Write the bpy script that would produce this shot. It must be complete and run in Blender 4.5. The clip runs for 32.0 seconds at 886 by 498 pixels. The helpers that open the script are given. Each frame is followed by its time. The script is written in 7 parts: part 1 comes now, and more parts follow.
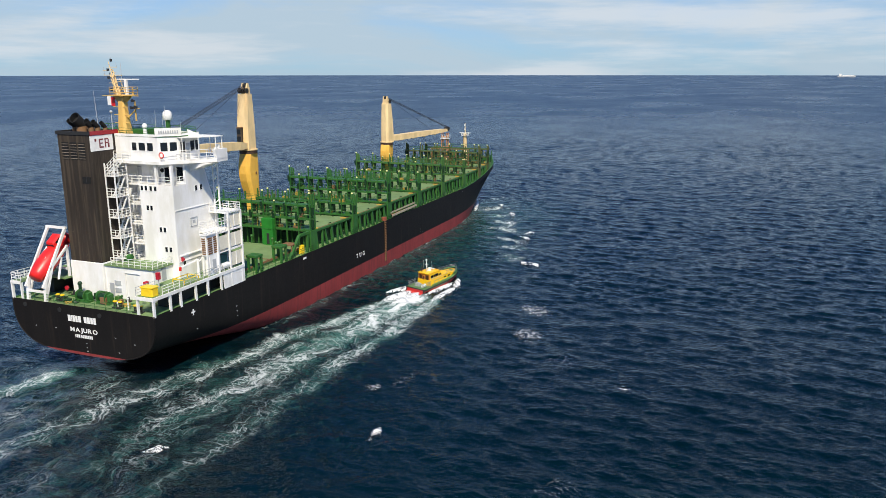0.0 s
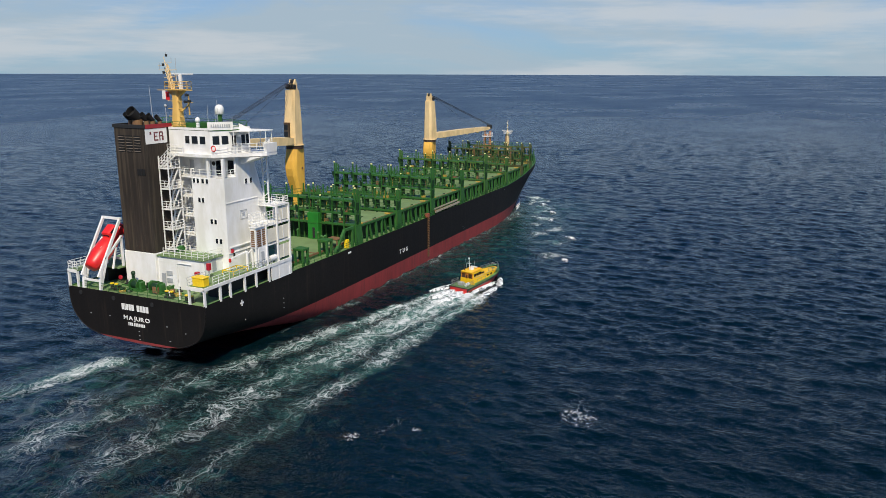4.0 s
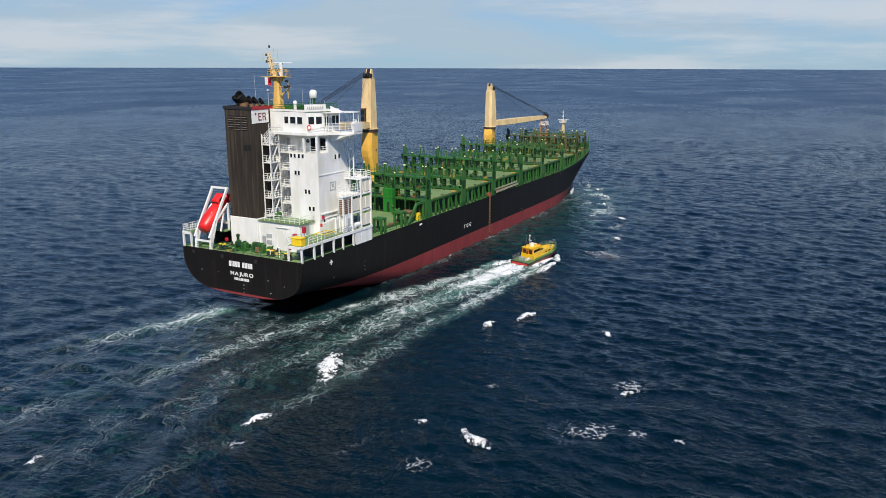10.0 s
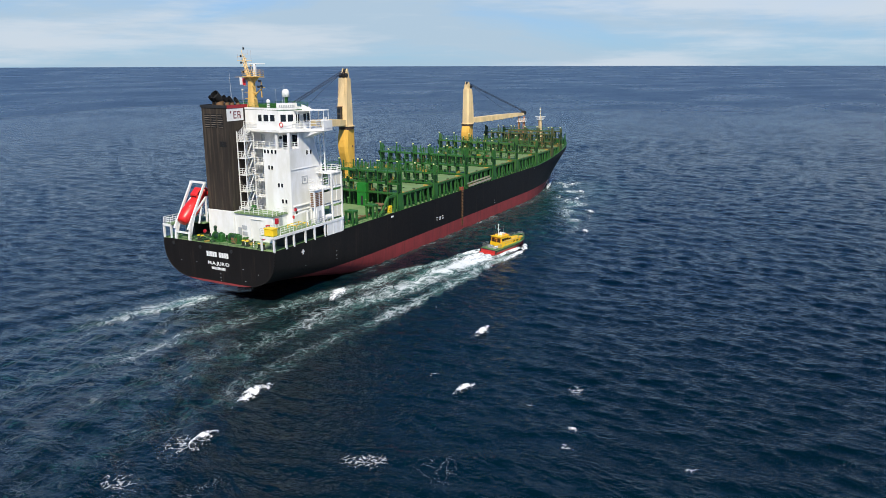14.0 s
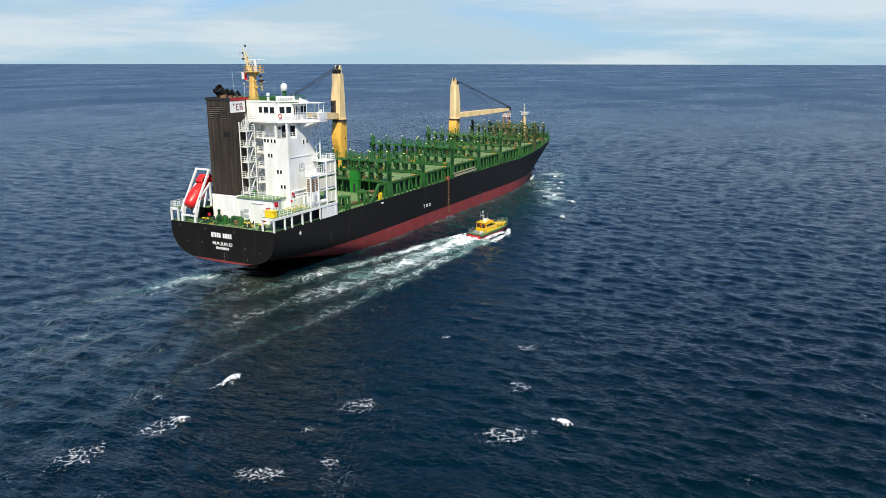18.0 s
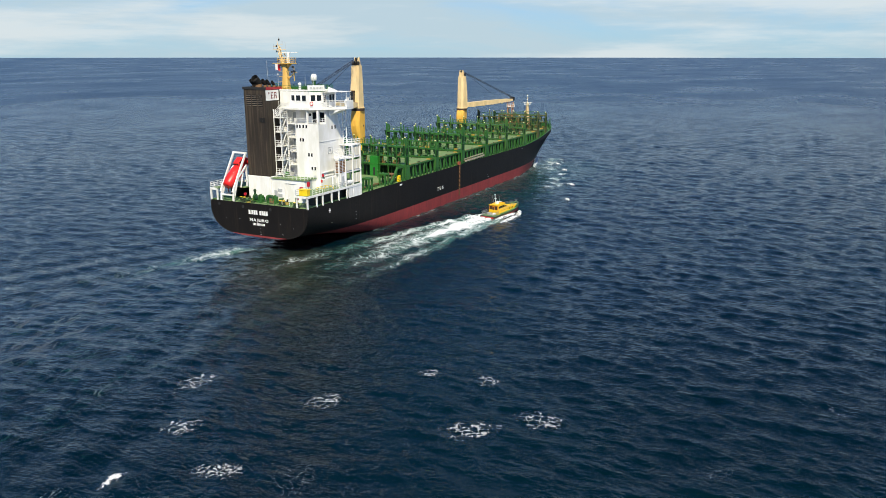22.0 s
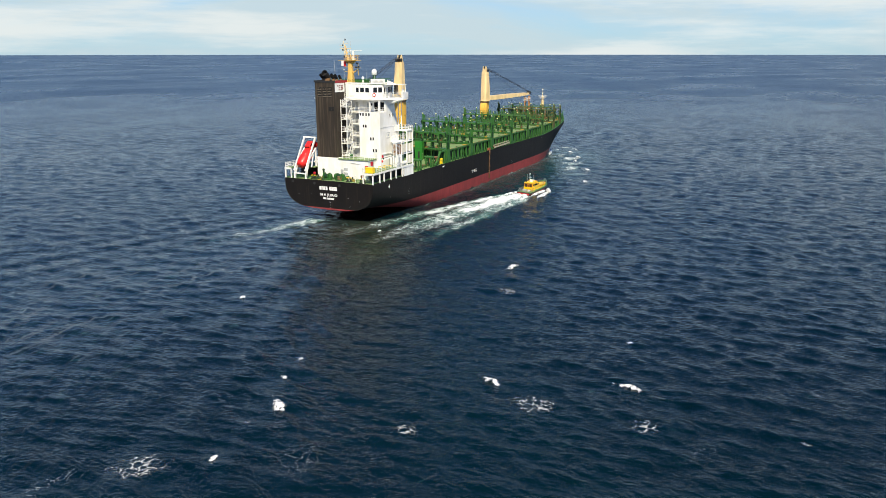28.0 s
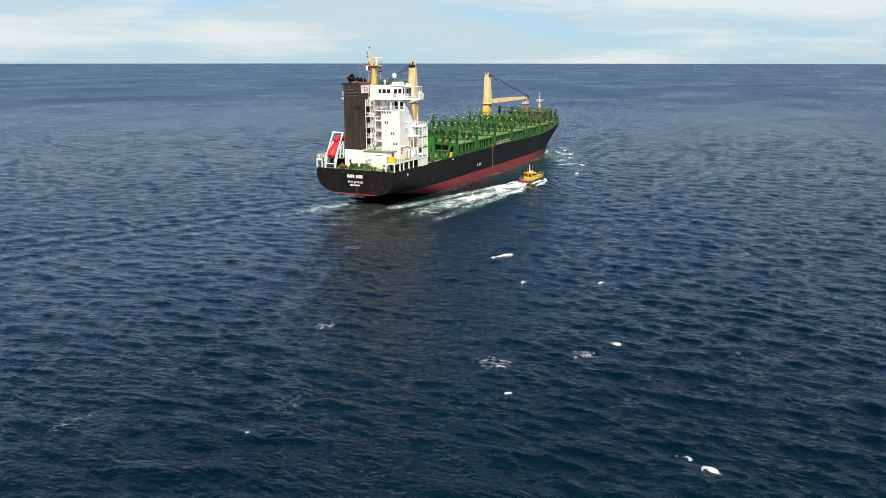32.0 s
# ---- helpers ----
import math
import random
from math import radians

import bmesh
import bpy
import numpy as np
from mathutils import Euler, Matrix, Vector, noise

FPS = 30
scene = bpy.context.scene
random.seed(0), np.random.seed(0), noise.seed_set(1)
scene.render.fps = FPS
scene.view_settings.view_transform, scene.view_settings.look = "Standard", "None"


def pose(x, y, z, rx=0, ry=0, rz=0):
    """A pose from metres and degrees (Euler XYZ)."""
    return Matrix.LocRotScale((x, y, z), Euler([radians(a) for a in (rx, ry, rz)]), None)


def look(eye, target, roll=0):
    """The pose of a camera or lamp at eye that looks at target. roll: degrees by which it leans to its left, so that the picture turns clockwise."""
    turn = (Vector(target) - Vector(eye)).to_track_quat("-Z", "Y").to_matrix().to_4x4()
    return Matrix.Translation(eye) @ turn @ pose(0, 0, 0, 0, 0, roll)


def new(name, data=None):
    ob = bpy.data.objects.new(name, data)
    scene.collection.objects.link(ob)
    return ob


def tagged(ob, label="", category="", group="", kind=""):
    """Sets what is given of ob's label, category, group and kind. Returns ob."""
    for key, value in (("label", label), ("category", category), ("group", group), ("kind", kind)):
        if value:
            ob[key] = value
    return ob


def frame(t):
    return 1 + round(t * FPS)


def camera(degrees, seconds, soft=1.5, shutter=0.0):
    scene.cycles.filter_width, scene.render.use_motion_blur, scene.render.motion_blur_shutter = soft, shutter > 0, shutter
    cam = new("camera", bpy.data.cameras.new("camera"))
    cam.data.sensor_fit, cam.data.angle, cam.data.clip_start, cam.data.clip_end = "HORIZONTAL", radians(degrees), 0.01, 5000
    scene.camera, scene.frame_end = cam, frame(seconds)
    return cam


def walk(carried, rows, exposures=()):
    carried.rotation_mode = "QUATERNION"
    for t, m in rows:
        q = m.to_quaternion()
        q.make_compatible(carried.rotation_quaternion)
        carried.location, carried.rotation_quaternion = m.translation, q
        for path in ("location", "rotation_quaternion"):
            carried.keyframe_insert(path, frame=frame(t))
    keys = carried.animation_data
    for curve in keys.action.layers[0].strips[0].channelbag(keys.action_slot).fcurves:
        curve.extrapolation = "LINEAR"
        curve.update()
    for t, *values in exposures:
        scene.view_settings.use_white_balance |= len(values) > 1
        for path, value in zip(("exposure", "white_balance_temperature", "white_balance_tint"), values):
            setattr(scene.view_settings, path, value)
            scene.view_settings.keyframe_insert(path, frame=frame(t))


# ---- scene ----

FIELD = 60.84          # degrees across the picture
SPEED = 4.0           # metres a second, of the ship through the water

# seconds, eye, target, roll
PATH = [
    (0, (75.23, -68.06, 37.57), (40.05, 22.72, 14.75), -0.03),
    (1, (75.15, -62.57, 37.71), (38.70, 27.74, 14.98), 0.07),
    (2, (74.48, -58.08, 37.70), (37.26, 31.88, 14.85), 0.14),
    (3, (74.36, -55.06, 37.40), (36.03, 34.41, 14.51), 0.10),
    (3.5, (74.26, -53.90, 37.18), (35.31, 35.32, 14.31), 0.17),
    (5.5, (75.30, -50.30, 37.06), (33.19, 37.35, 13.73), 0.06),
    (6, (75.54, -49.51, 37.12), (32.81, 37.79, 13.59), 0.14),
    (7, (76.10, -48.21, 36.63), (32.08, 38.46, 13.13), -0.08),
    (8, (76.46, -46.82, 36.17), (31.43, 39.34, 12.63), 0.04),
    (9, (76.67, -44.70, 36.46), (31.23, 41.12, 12.57), 0.11),
    (10, (78.16, -42.49, 36.39), (32.62, 43.34, 12.74), 0.16),
    (11, (80.11, -39.56, 36.99), (34.55, 46.19, 13.08), -0.04),
    (12, (81.99, -36.29, 37.45), (36.59, 49.48, 13.32), -0.02),
    (13, (84.03, -33.08, 36.98), (38.66, 52.77, 13.07), -0.18),
    (14, (85.98, -30.32, 36.72), (40.77, 55.62, 12.81), -0.13),
    (14.5, (86.82, -29.08, 36.84), (41.69, 56.87, 12.86), -0.06),
    (16.5, (89.97, -25.74, 36.32), (45.48, 60.59, 12.51), 0.19),
    (17, (90.64, -25.03, 36.61), (46.30, 61.29, 12.51), 0.03),
    (18, (92.01, -23.89, 36.52), (47.89, 62.54, 12.37), 0.07),
    (19, (93.25, -22.90, 36.83), (49.20, 63.44, 12.23), -0.03),
    (20, (94.04, -22.66, 36.71), (50.34, 63.80, 11.95), -0.08),
    (21, (94.45, -22.10, 36.46), (50.82, 64.39, 11.65), 0.02),
    (22, (94.53, -21.72, 36.30), (51.00, 64.78, 11.35), 0.01),
    (23, (94.36, -21.68, 36.17), (51.05, 64.89, 11.06), 0.05),
    (24, (94.41, -22.23, 35.56), (51.24, 64.50, 10.72), 0.20),
    (25, (94.83, -22.60, 36.02), (51.81, 64.13, 10.99), 0.10),
    (25.5, (94.95, -22.81, 35.94), (51.88, 63.93, 11.02), 0.15),
    (27.5, (95.10, -23.84, 36.60), (52.30, 62.94, 11.35), -0.26),
    (28, (95.73, -24.89, 36.50), (53.01, 61.91, 11.20), -0.02),
    (29, (97.83, -27.32, 36.59), (55.14, 59.38, 10.90), -0.15),
    (29.5, (98.79, -28.73, 36.46), (56.17, 58.02, 10.81), -0.16),
    (30, (99.72, -30.08, 36.24), (57.21, 56.74, 10.66), -0.01),
    (30.5, (100.66, -31.29, 36.05), (58.28, 55.61, 10.48), 0.00),
    (31, (101.58, -32.41, 35.95), (59.28, 54.50, 10.30), 0.02),
    (31.3, (102.17, -33.07, 35.93), (59.93, 53.89, 10.38), 0.03),
    (31.6, (102.83, -33.72, 35.92), (60.59, 53.36, 10.77), 0.03),
    (32, (103.83, -34.53, 35.89), (61.51, 52.78, 11.67), 0.03),
]

cam = camera(FIELD, 32.0, soft=0.8)
walk(cam, [(t, look(eye, target, roll)) for t, eye, target, roll in PATH],
     exposures=[(0, 0.20, 6500, 10), (1.5, 0.15, 6500, 10), (3, 0.0, 6500, 10), (6, -0.20, 6500, 10), (8, -0.20, 6500, 10), (9, -0.10, 6450, 10), (12, 0.14, 6250, 10), (13, 0.14, 6200, 10),
                (17, 0.27, 6300, 7), (21, 0.30, 6600, 6), (25, 0.36, 6800, 6), (28, 0.44, 7000, 7), (32, 0.44, 7000, 7)])

# ---- world and sun ----
SUN_FROM = Vector((0.34, -0.56, 0.75)).normalized()   # from the starboard quarter


def make_world():
    w = bpy.data.worlds.new("sky")
    scene.world = w
    w.use_nodes = True
    nt = w.node_tree
    nt.nodes.clear()
    out = nt.nodes.new("ShaderNodeOutputWorld")
    bg = nt.nodes.new("ShaderNodeBackground")
    bg.inputs["Strength"].default_value = 0.068
    sky = nt.nodes.new("ShaderNodeTexSky")
    sky.sky_type = "NISHITA"
    sky.sun_disc = False
    sky.sun_elevation = math.asin(SUN_FROM.z)
    sky.sun_rotation = math.atan2(SUN_FROM.x, SUN_FROM.y)
    sky.altitude = 30
    sky.air_density = 1.0
    sky.dust_density = 0.25
    sky.ozone_density = 1.5
    # thin high cloud, stretched along the horizon
    tc = nt.nodes.new("ShaderNodeTexCoord")
    mp = nt.nodes.new("ShaderNodeMapping")
    mp.inputs["Scale"].default_value = (1.3, 1.3, 6.0)
    mp.inputs["Location"].default_value = (0.35, 0.1, 0.4)
    n = nt.nodes.new("ShaderNodeTexNoise")
    n.inputs["Scale"].default_value = 1.5
    n.inputs["Detail"].default_value = 7
    n.inputs["Roughness"].default_value = 0.62
    n.inputs["Distortion"].default_value = 0.5
    ramp = nt.nodes.new("ShaderNodeValToRGB")
    ramp.color_ramp.elements[0].position = 0.44
    ramp.color_ramp.elements[0].color = (0.60, 0.60, 0.60, 1)
    ramp.color_ramp.elements[1].position = 0.60
    ramp.color_ramp.elements[1].color = (0.95, 0.95, 0.95, 1)
    mix = nt.nodes.new("ShaderNodeMixRGB")
    mix.inputs["Color2"].default_value = (6.2, 7.7, 8.9, 1)
    # cloud lies low in the sky; overhead it is clear
    sep = nt.nodes.new("ShaderNodeSeparateXYZ")
    low = nt.nodes.new("ShaderNodeMapRange")
    low.inputs["From Min"].default_value, low.inputs["From Max"].default_value = 0.09, 0.40
    low.inputs["To Min"].default_value, low.inputs["To Max"].default_value = 1.0, 0.02
    veil = nt.nodes.new("ShaderNodeMath")
    veil.operation = "MULTIPLY"
    tint = nt.nodes.new("ShaderNodeMixRGB")
    tint.blend_type = "MULTIPLY"
    tint.inputs["Fac"].default_value = 1.0
    tint.inputs["Color2"].default_value = (0.37, 0.87, 1.64, 1)
    nt.links.new(tc.outputs["Generated"], sep.inputs[0])
    nt.links.new(sep.outputs["Z"], low.inputs["Value"])
    nt.links.new(low.outputs["Result"], veil.inputs[0])
    nt.links.new(tc.outputs["Generated"], mp.inputs["Vector"])
    nt.links.new(mp.outputs["Vector"], n.inputs["Vector"])
    nt.links.new(n.outputs["Fac"], ramp.inputs["Fac"])
    nt.links.new(ramp.outputs["Color"], veil.inputs[1])
    nt.links.new(veil.outputs[0], mix.inputs["Fac"])
    nt.links.new(sky.outputs["Color"], tint.inputs["Color1"])
    nt.links.new(tint.outputs["Color"], mix.inputs["Color1"])
    # a few banks of brighter cloud
    bank_at = nt.nodes.new("ShaderNodeMapping")
    bank_at.inputs["Scale"].default_value = (1.0, 1.0, 9.0)
    bank_at.inputs["Location"].default_value = (0.9, 3.4, 0.55)
    bank = nt.nodes.new("ShaderNodeTexNoise")
    bank.inputs["Scale"].default_value = 2.4
    bank.inputs["Detail"].default_value = 8
    bank.inputs["Roughness"].default_value = 0.6
    edge = nt.nodes.new("ShaderNodeMapRange")
    edge.interpolation_type = "SMOOTHSTEP"
    edge.inputs["From Min"].default_value, edge.inputs["From Max"].default_value = 0.47, 0.66
    edge.inputs["To Max"].default_value = 0.62
    part_of = nt.nodes.new("ShaderNodeMath")
    part_of.operation = "MULTIPLY"
    bright = nt.nodes.new("ShaderNodeMixRGB")
    bright.inputs["Color2"].default_value = (9.6, 10.0, 10.4, 1)
    nt.links.new(tc.outputs["Generated"], bank_at.inputs["Vector"])
    nt.links.new(bank_at.outputs["Vector"], bank.inputs["Vector"])
    nt.links.new(bank.outputs["Fac"], edge.inputs["Value"])
    nt.links.new(edge.outputs["Result"], part_of.inputs[0])
    height = nt.nodes.new("ShaderNodeMapRange")
    height.interpolation_type = "SMOOTHSTEP"
    height.inputs["From Min"].default_value, height.inputs["From Max"].default_value = 0.17, 0.09
    nt.links.new(sep.outputs["Z"], height.inputs["Value"])
    nt.links.new(height.outputs["Result"], part_of.inputs[1])
    nt.links.new(part_of.outputs[0], bright.inputs["Fac"])
    nt.links.new(mix.outputs["Color"], bright.inputs["Color1"])
    nt.links.new(bright.outputs["Color"], bg.inputs["Color"])
    nt.links.new(bg.outputs["Background"], out.inputs["Surface"])


make_world()
sun_data = bpy.data.lights.new("sun", "SUN")
sun_data.energy = 5.0
sun_data.angle = radians(0.6)
sun_data.color = (1.0, 0.90, 0.72)
sun = new("sun", sun_data)
sun.matrix_basis = look(SUN_FROM * 300, (0, 0, 0))


# ---- tools for meshes ----
class Shape:
    """Collects points and faces of one mesh."""

    def __init__(self):
        self.v, self.f = [], []

    def add(self, pts, faces):
        k = len(self.v)
        self.v += [tuple(p) for p in pts]
        self.f += [tuple(i + k for i in f) for f in faces]
        return self

    def box(self, x0, x1, y0, y1, z0, z1, c=0.0):
        if c <= 0:
            p = [(x, y, z) for z in (z0, z1) for y in (y0, y1) for x in (x0, x1)]
            return self.add(p, [(0, 2, 3, 1), (4, 5, 7, 6), (0, 1, 5, 4), (2, 6, 7, 3), (0, 4, 6, 2), (1, 3, 7, 5)])
        ring = lambda d: [(x0 + c + d, y0 + d), (x1 - c - d, y0 + d), (x1 - d, y0 + c + d), (x1 - d, y1 - c - d),
                          (x1 - c - d, y1 - d), (x0 + c + d, y1 - d), (x0 + d, y1 - c - d), (x0 + d, y0 + c + d)]
        e = c * 0.6
        rings = [[(x, y, z0) for x, y in ring(e)], [(x, y, z0 + e) for x, y in ring(0)],
                 [(x, y, z1 - e) for x, y in ring(0)], [(x, y, z1) for x, y in ring(e)]]
        return self.loft(rings)

    def loft(self, rings, closed=True, caps=True):
        n = len(rings[0])
        pts = [p for r in rings for p in r]
        faces = []
        for k in range(len(rings) - 1):
            for i in range(n if closed else n - 1):
                j = (i + 1) % n
                faces.append((k * n + i, k * n + j, (k + 1) * n + j, (k + 1) * n + i))
        if caps:
            faces.append(tuple(reversed(range(n))))
            faces.append(tuple((len(rings) - 1) * n + i for i in range(n)))
        return self.add(pts, faces)

    def beam(self, p, q, w, h=None, up=(0, 0, 1)):
        """A bar from p to q, w wide and h high."""
        p, q = Vector(p), Vector(q)
        h = w if h is None else h
        d = (q - p).normalized()
        u = Vector(up)
        if abs(d.dot(u)) > 0.98:
            u = Vector((0, 1, 0))
        s = d.cross(u).normalized() * (w / 2)
        t = s.cross(d).normalized() * (h / 2)
        ring = lambda o: [o - s - t, o + s - t, o + s + t, o - s + t]
        return self.loft([ring(p), ring(q)])

    def tube(self, p, q, r, r2=None, n=8, caps=True):
        p, q = Vector(p), Vector(q)
        r2 = r if r2 is None else r2
        d = (q - p).normalized()
        u = Vector((0, 0, 1)) if abs(d.z) < 0.9 else Vector((0, 1, 0))
        s = d.cross(u).normalized()
        t = s.cross(d).normalized()
        ring = lambda o, k: [o + k * (s * math.cos(a) + t * math.sin(a)) for a in (2 * math.pi * i / n for i in range(n))]
        return self.loft([ring(p, r), ring(q, r2)], caps=caps)

    def path(self, pts, r, n=6):
        """One bent pipe through the points."""
        pts = [Vector(p) for p in pts]
        rings = []
        for i, p in enumerate(pts):
            d = (pts[min(i + 1, len(pts) - 1)] - pts[max(i - 1, 0)]).normalized()
            u = Vector((0, 0, 1)) if abs(d.z) < 0.9 else Vector((0, 1, 0))
            s = d.cross(u).normalized()
            t = s.cross(d).normalized()
            rings.append([p + r * (s * math.cos(a) + t * math.sin(a)) for a in (2 * math.pi * k / n for k in range(n))])
        return self.loft(rings)

    def prism(self, poly, axis, a, b):
        """A polygon in the two other axes, drawn out along one axis from a to b."""
        put = {"x": lambda u, w, k: (k, u, w), "y": lambda u, w, k: (u, k, w), "z": lambda u, w, k: (u, w, k)}[axis]
        n = len(poly)
        area = sum(poly[i][0] * poly[(i + 1) % n][1] - poly[(i + 1) % n][0] * poly[i][1] for i in range(n))
        if (area < 0) != (axis == "y"):
            poly = poly[::-1]
        return self.loft([[put(u, w, a) for u, w in poly], [put(u, w, b) for u, w in poly]])

    def ball(self, c, r, n=12, m=7, squash=1.0):
        rings = []
        for k in range(1, m):
            th = math.pi * k / m - math.pi / 2
            rings.append([(c[0] + r * math.cos(th) * math.cos(2 * math.pi * i / n), c[1] + r * math.cos(th) * math.sin(2 * math.pi * i / n),
                           c[2] + squash * r * math.sin(th)) for i in range(n)])
        return self.loft(rings)

    def rail(self, pts, h=1.05, step=1.6, r=0.035, bars=3, ends=True):
        """A railing along floor points: uprights and level bars."""
        for a, b in zip(pts, pts[1:]):
            a, b = Vector(a), Vector(b)
            n = max(1, round((b - a).length / step))
            for i in range(n + 1):
                p = a.lerp(b, i / n)
                self.tube(p, p + Vector((0, 0, h)), r * 1.15, n=4, caps=False)
            for k in range(bars):
                z = Vector((0, 0, h * (k + 1) / bars))
                self.tube(a + z, b + z, r, n=4, caps=False)
        return self

    def data(self, name, material, smooth=False):
        me = bpy.data.meshes.new(name)
        me.from_pydata(self.v, [], self.f)
        if material:
            me.materials.append(material)
        if smooth:
            me.polygons.foreach_set("use_smooth", [True] * len(me.polygons))
        me.update()
        return me


def part(name, shape, material, parent=None, label="", smooth=False):
    """Links a shape as one mesh object under a thing or a part."""
    me = shape if isinstance(shape, bpy.types.Mesh) else shape.data(name, material, smooth)
    ob = new(name, me)
    ob.parent = parent
    if label:
        ob["label"] = label
    return ob


def again(ob, x=0.0, y=0.0, z=0.0, rz=0.0, parent=None):
    """The same mesh once more as a part of its own."""
    o = new(ob.name.split(".")[0], ob.data)
    o.parent = parent or ob.parent
    o.matrix_basis = pose(x, y, z, 0, 0, rz)
    return o


POSTS = {}


def railing(material, parent, pts, h=1.05, step=1.6, r=0.035, bars=3):
    """A railing along floor points: each upright and each bar a part of its own."""
    key = (round(h, 2), r, material.name)
    if key not in POSTS:
        POSTS[key] = Shape().tube((0, 0, 0), (0, 0, h), r * 1.15, n=5, caps=False).data("rail_post", material)
    for first, (a, b) in enumerate(zip(pts, pts[1:])):
        a, b = Vector(a), Vector(b)
        n = max(1, round((b - a).length / step))
        for i in range(1 if first else 0, n + 1):
            part("rail_post", POSTS[key], None, parent).location = a.lerp(b, i / n)
        for k in range(bars):
            z = Vector((0, 0, h * (k + 1) / bars))
            part("rail_bar", Shape().tube(a + z, b + z, r, n=5, caps=False), material, parent)


# ---- tools for materials ----
class Nodes:
    def __init__(self, name):
        self.m = bpy.data.materials.new(name)
        self.m.use_nodes = True
        self.t = self.m.node_tree
        self.b = self.t.nodes["Principled BSDF"]

    def n(self, kind, **sets):
        node = self.t.nodes.new("ShaderNode" + kind)
        for k, v in sets.items():
            node.inputs[k].default_value = v
        return node

    def link(self, a, b):
        self.t.links.new(a, b)

    def put(self, socket, v):
        if isinstance(v, bpy.types.NodeSocket):
            self.link(v, socket)
        else:
            socket.default_value = v

    def math(self, op, a, b=None, c=None, clamp=False):
        node = self.t.nodes.new("ShaderNodeMath")
        node.operation = op
        node.use_clamp = clamp
        for i, v in enumerate((a, b, c)):
            if v is not None:
                self.put(node.inputs[i], v)
        return node.outputs[0]

    def smooth(self, v, lo, hi):
        node = self.t.nodes.new("ShaderNodeMapRange")
        node.interpolation_type = "SMOOTHSTEP"
        self.put(node.inputs["Value"], v)
        self.put(node.inputs["From Min"], lo)
        self.put(node.inputs["From Max"], hi)
        return node.outputs["Result"]

    def mix(self, fac, a, b):
        node = self.t.nodes.new("ShaderNodeMixRGB")
        self.put(node.inputs["Fac"], fac)
        for s, v in (("Color1", a), ("Color2", b)):
            self.put(node.inputs[s], v if isinstance(v, bpy.types.NodeSocket) else (*v, 1))
        return node.outputs["Color"]

    def noise(self, vec, scale, detail=4, rough=0.55, distort=0.0):
        node = self.n("TexNoise", Scale=scale, Detail=detail, Roughness=rough, Distortion=distort)
        if vec is not None:
            self.link(vec, node.inputs["Vector"])
        return node.outputs["Fac"]

    def scaled(self, vec, x, y, z, loc=(0, 0, 0)):
        node = self.n("Mapping")
        node.inputs["Scale"].default_value = (x, y, z)
        node.inputs["Location"].default_value = loc
        self.link(vec, node.inputs["Vector"])
        return node.outputs["Vector"]

    def bump(self, height, strength=0.3, dist=0.05):
        node = self.n("Bump", Strength=strength, Distance=dist)
        self.link(height, node.inputs["Height"])
        self.link(node.outputs["Normal"], self.b.inputs["Normal"])


def paint(name, colour, rough=0.45, metal=0.0, dirt=(0.2, 0.12, 0.06), amount=0.35, streak=0.5, scale=0.6, bump=0.15, spec=0.5, run_at=0.55):
    """Weathered paint: two scales of mottling, run-down streaks and rust specks, fine relief."""
    k = Nodes(name)
    tc = k.n("TexCoord").outputs["Object"]
    big = k.noise(k.scaled(tc, 1, 1, 0.35), scale, 5, 0.6)
    fine = k.noise(tc, scale * 9, 4, 0.6)
    run = k.noise(k.scaled(tc, 1, 1, 0.05), scale * 5, 3, 0.6)
    lighter = tuple(min(0.86, c * 1.10) for c in colour)
    darker = tuple(c * 0.82 for c in colour)
    base = k.mix(k.smooth(big, 0.3, 0.7), darker, lighter)
    base = k.mix(k.math("MULTIPLY", k.smooth(run, run_at, run_at + 0.2), streak * amount), base, tuple(c * 0.5 + d * 0.5 for c, d in zip(colour, dirt)))
    specks = k.math("MULTIPLY", k.smooth(fine, 0.62, 0.74), k.smooth(big, 0.48, 0.68))
    base = k.mix(k.math("MULTIPLY", specks, amount), base, dirt)
    k.link(base, k.b.inputs["Base Color"])
    k.put(k.b.inputs["Roughness"], k.math("MULTIPLY_ADD", fine, 0.25, rough - 0.1))
    k.b.inputs["Metallic"].default_value = metal
    k.b.inputs["Specular IOR Level"].default_value = spec
    k.bump(fine, bump, 0.02)
    return k.m


def plain(name, colour, rough=0.5, metal=0.0, emit=0.0):
    k = Nodes(name)
    tc = k.n("TexCoord").outputs["Object"]
    f = k.noise(tc, 3.0, 4, 0.6)
    k.link(k.mix(f, tuple(c * 0.85 for c in colour), tuple(min(1, c * 1.12) for c in colour)), k.b.inputs["Base Color"])
    k.b.inputs["Roughness"].default_value = rough
    k.b.inputs["Metallic"].default_value = metal
    return k.m


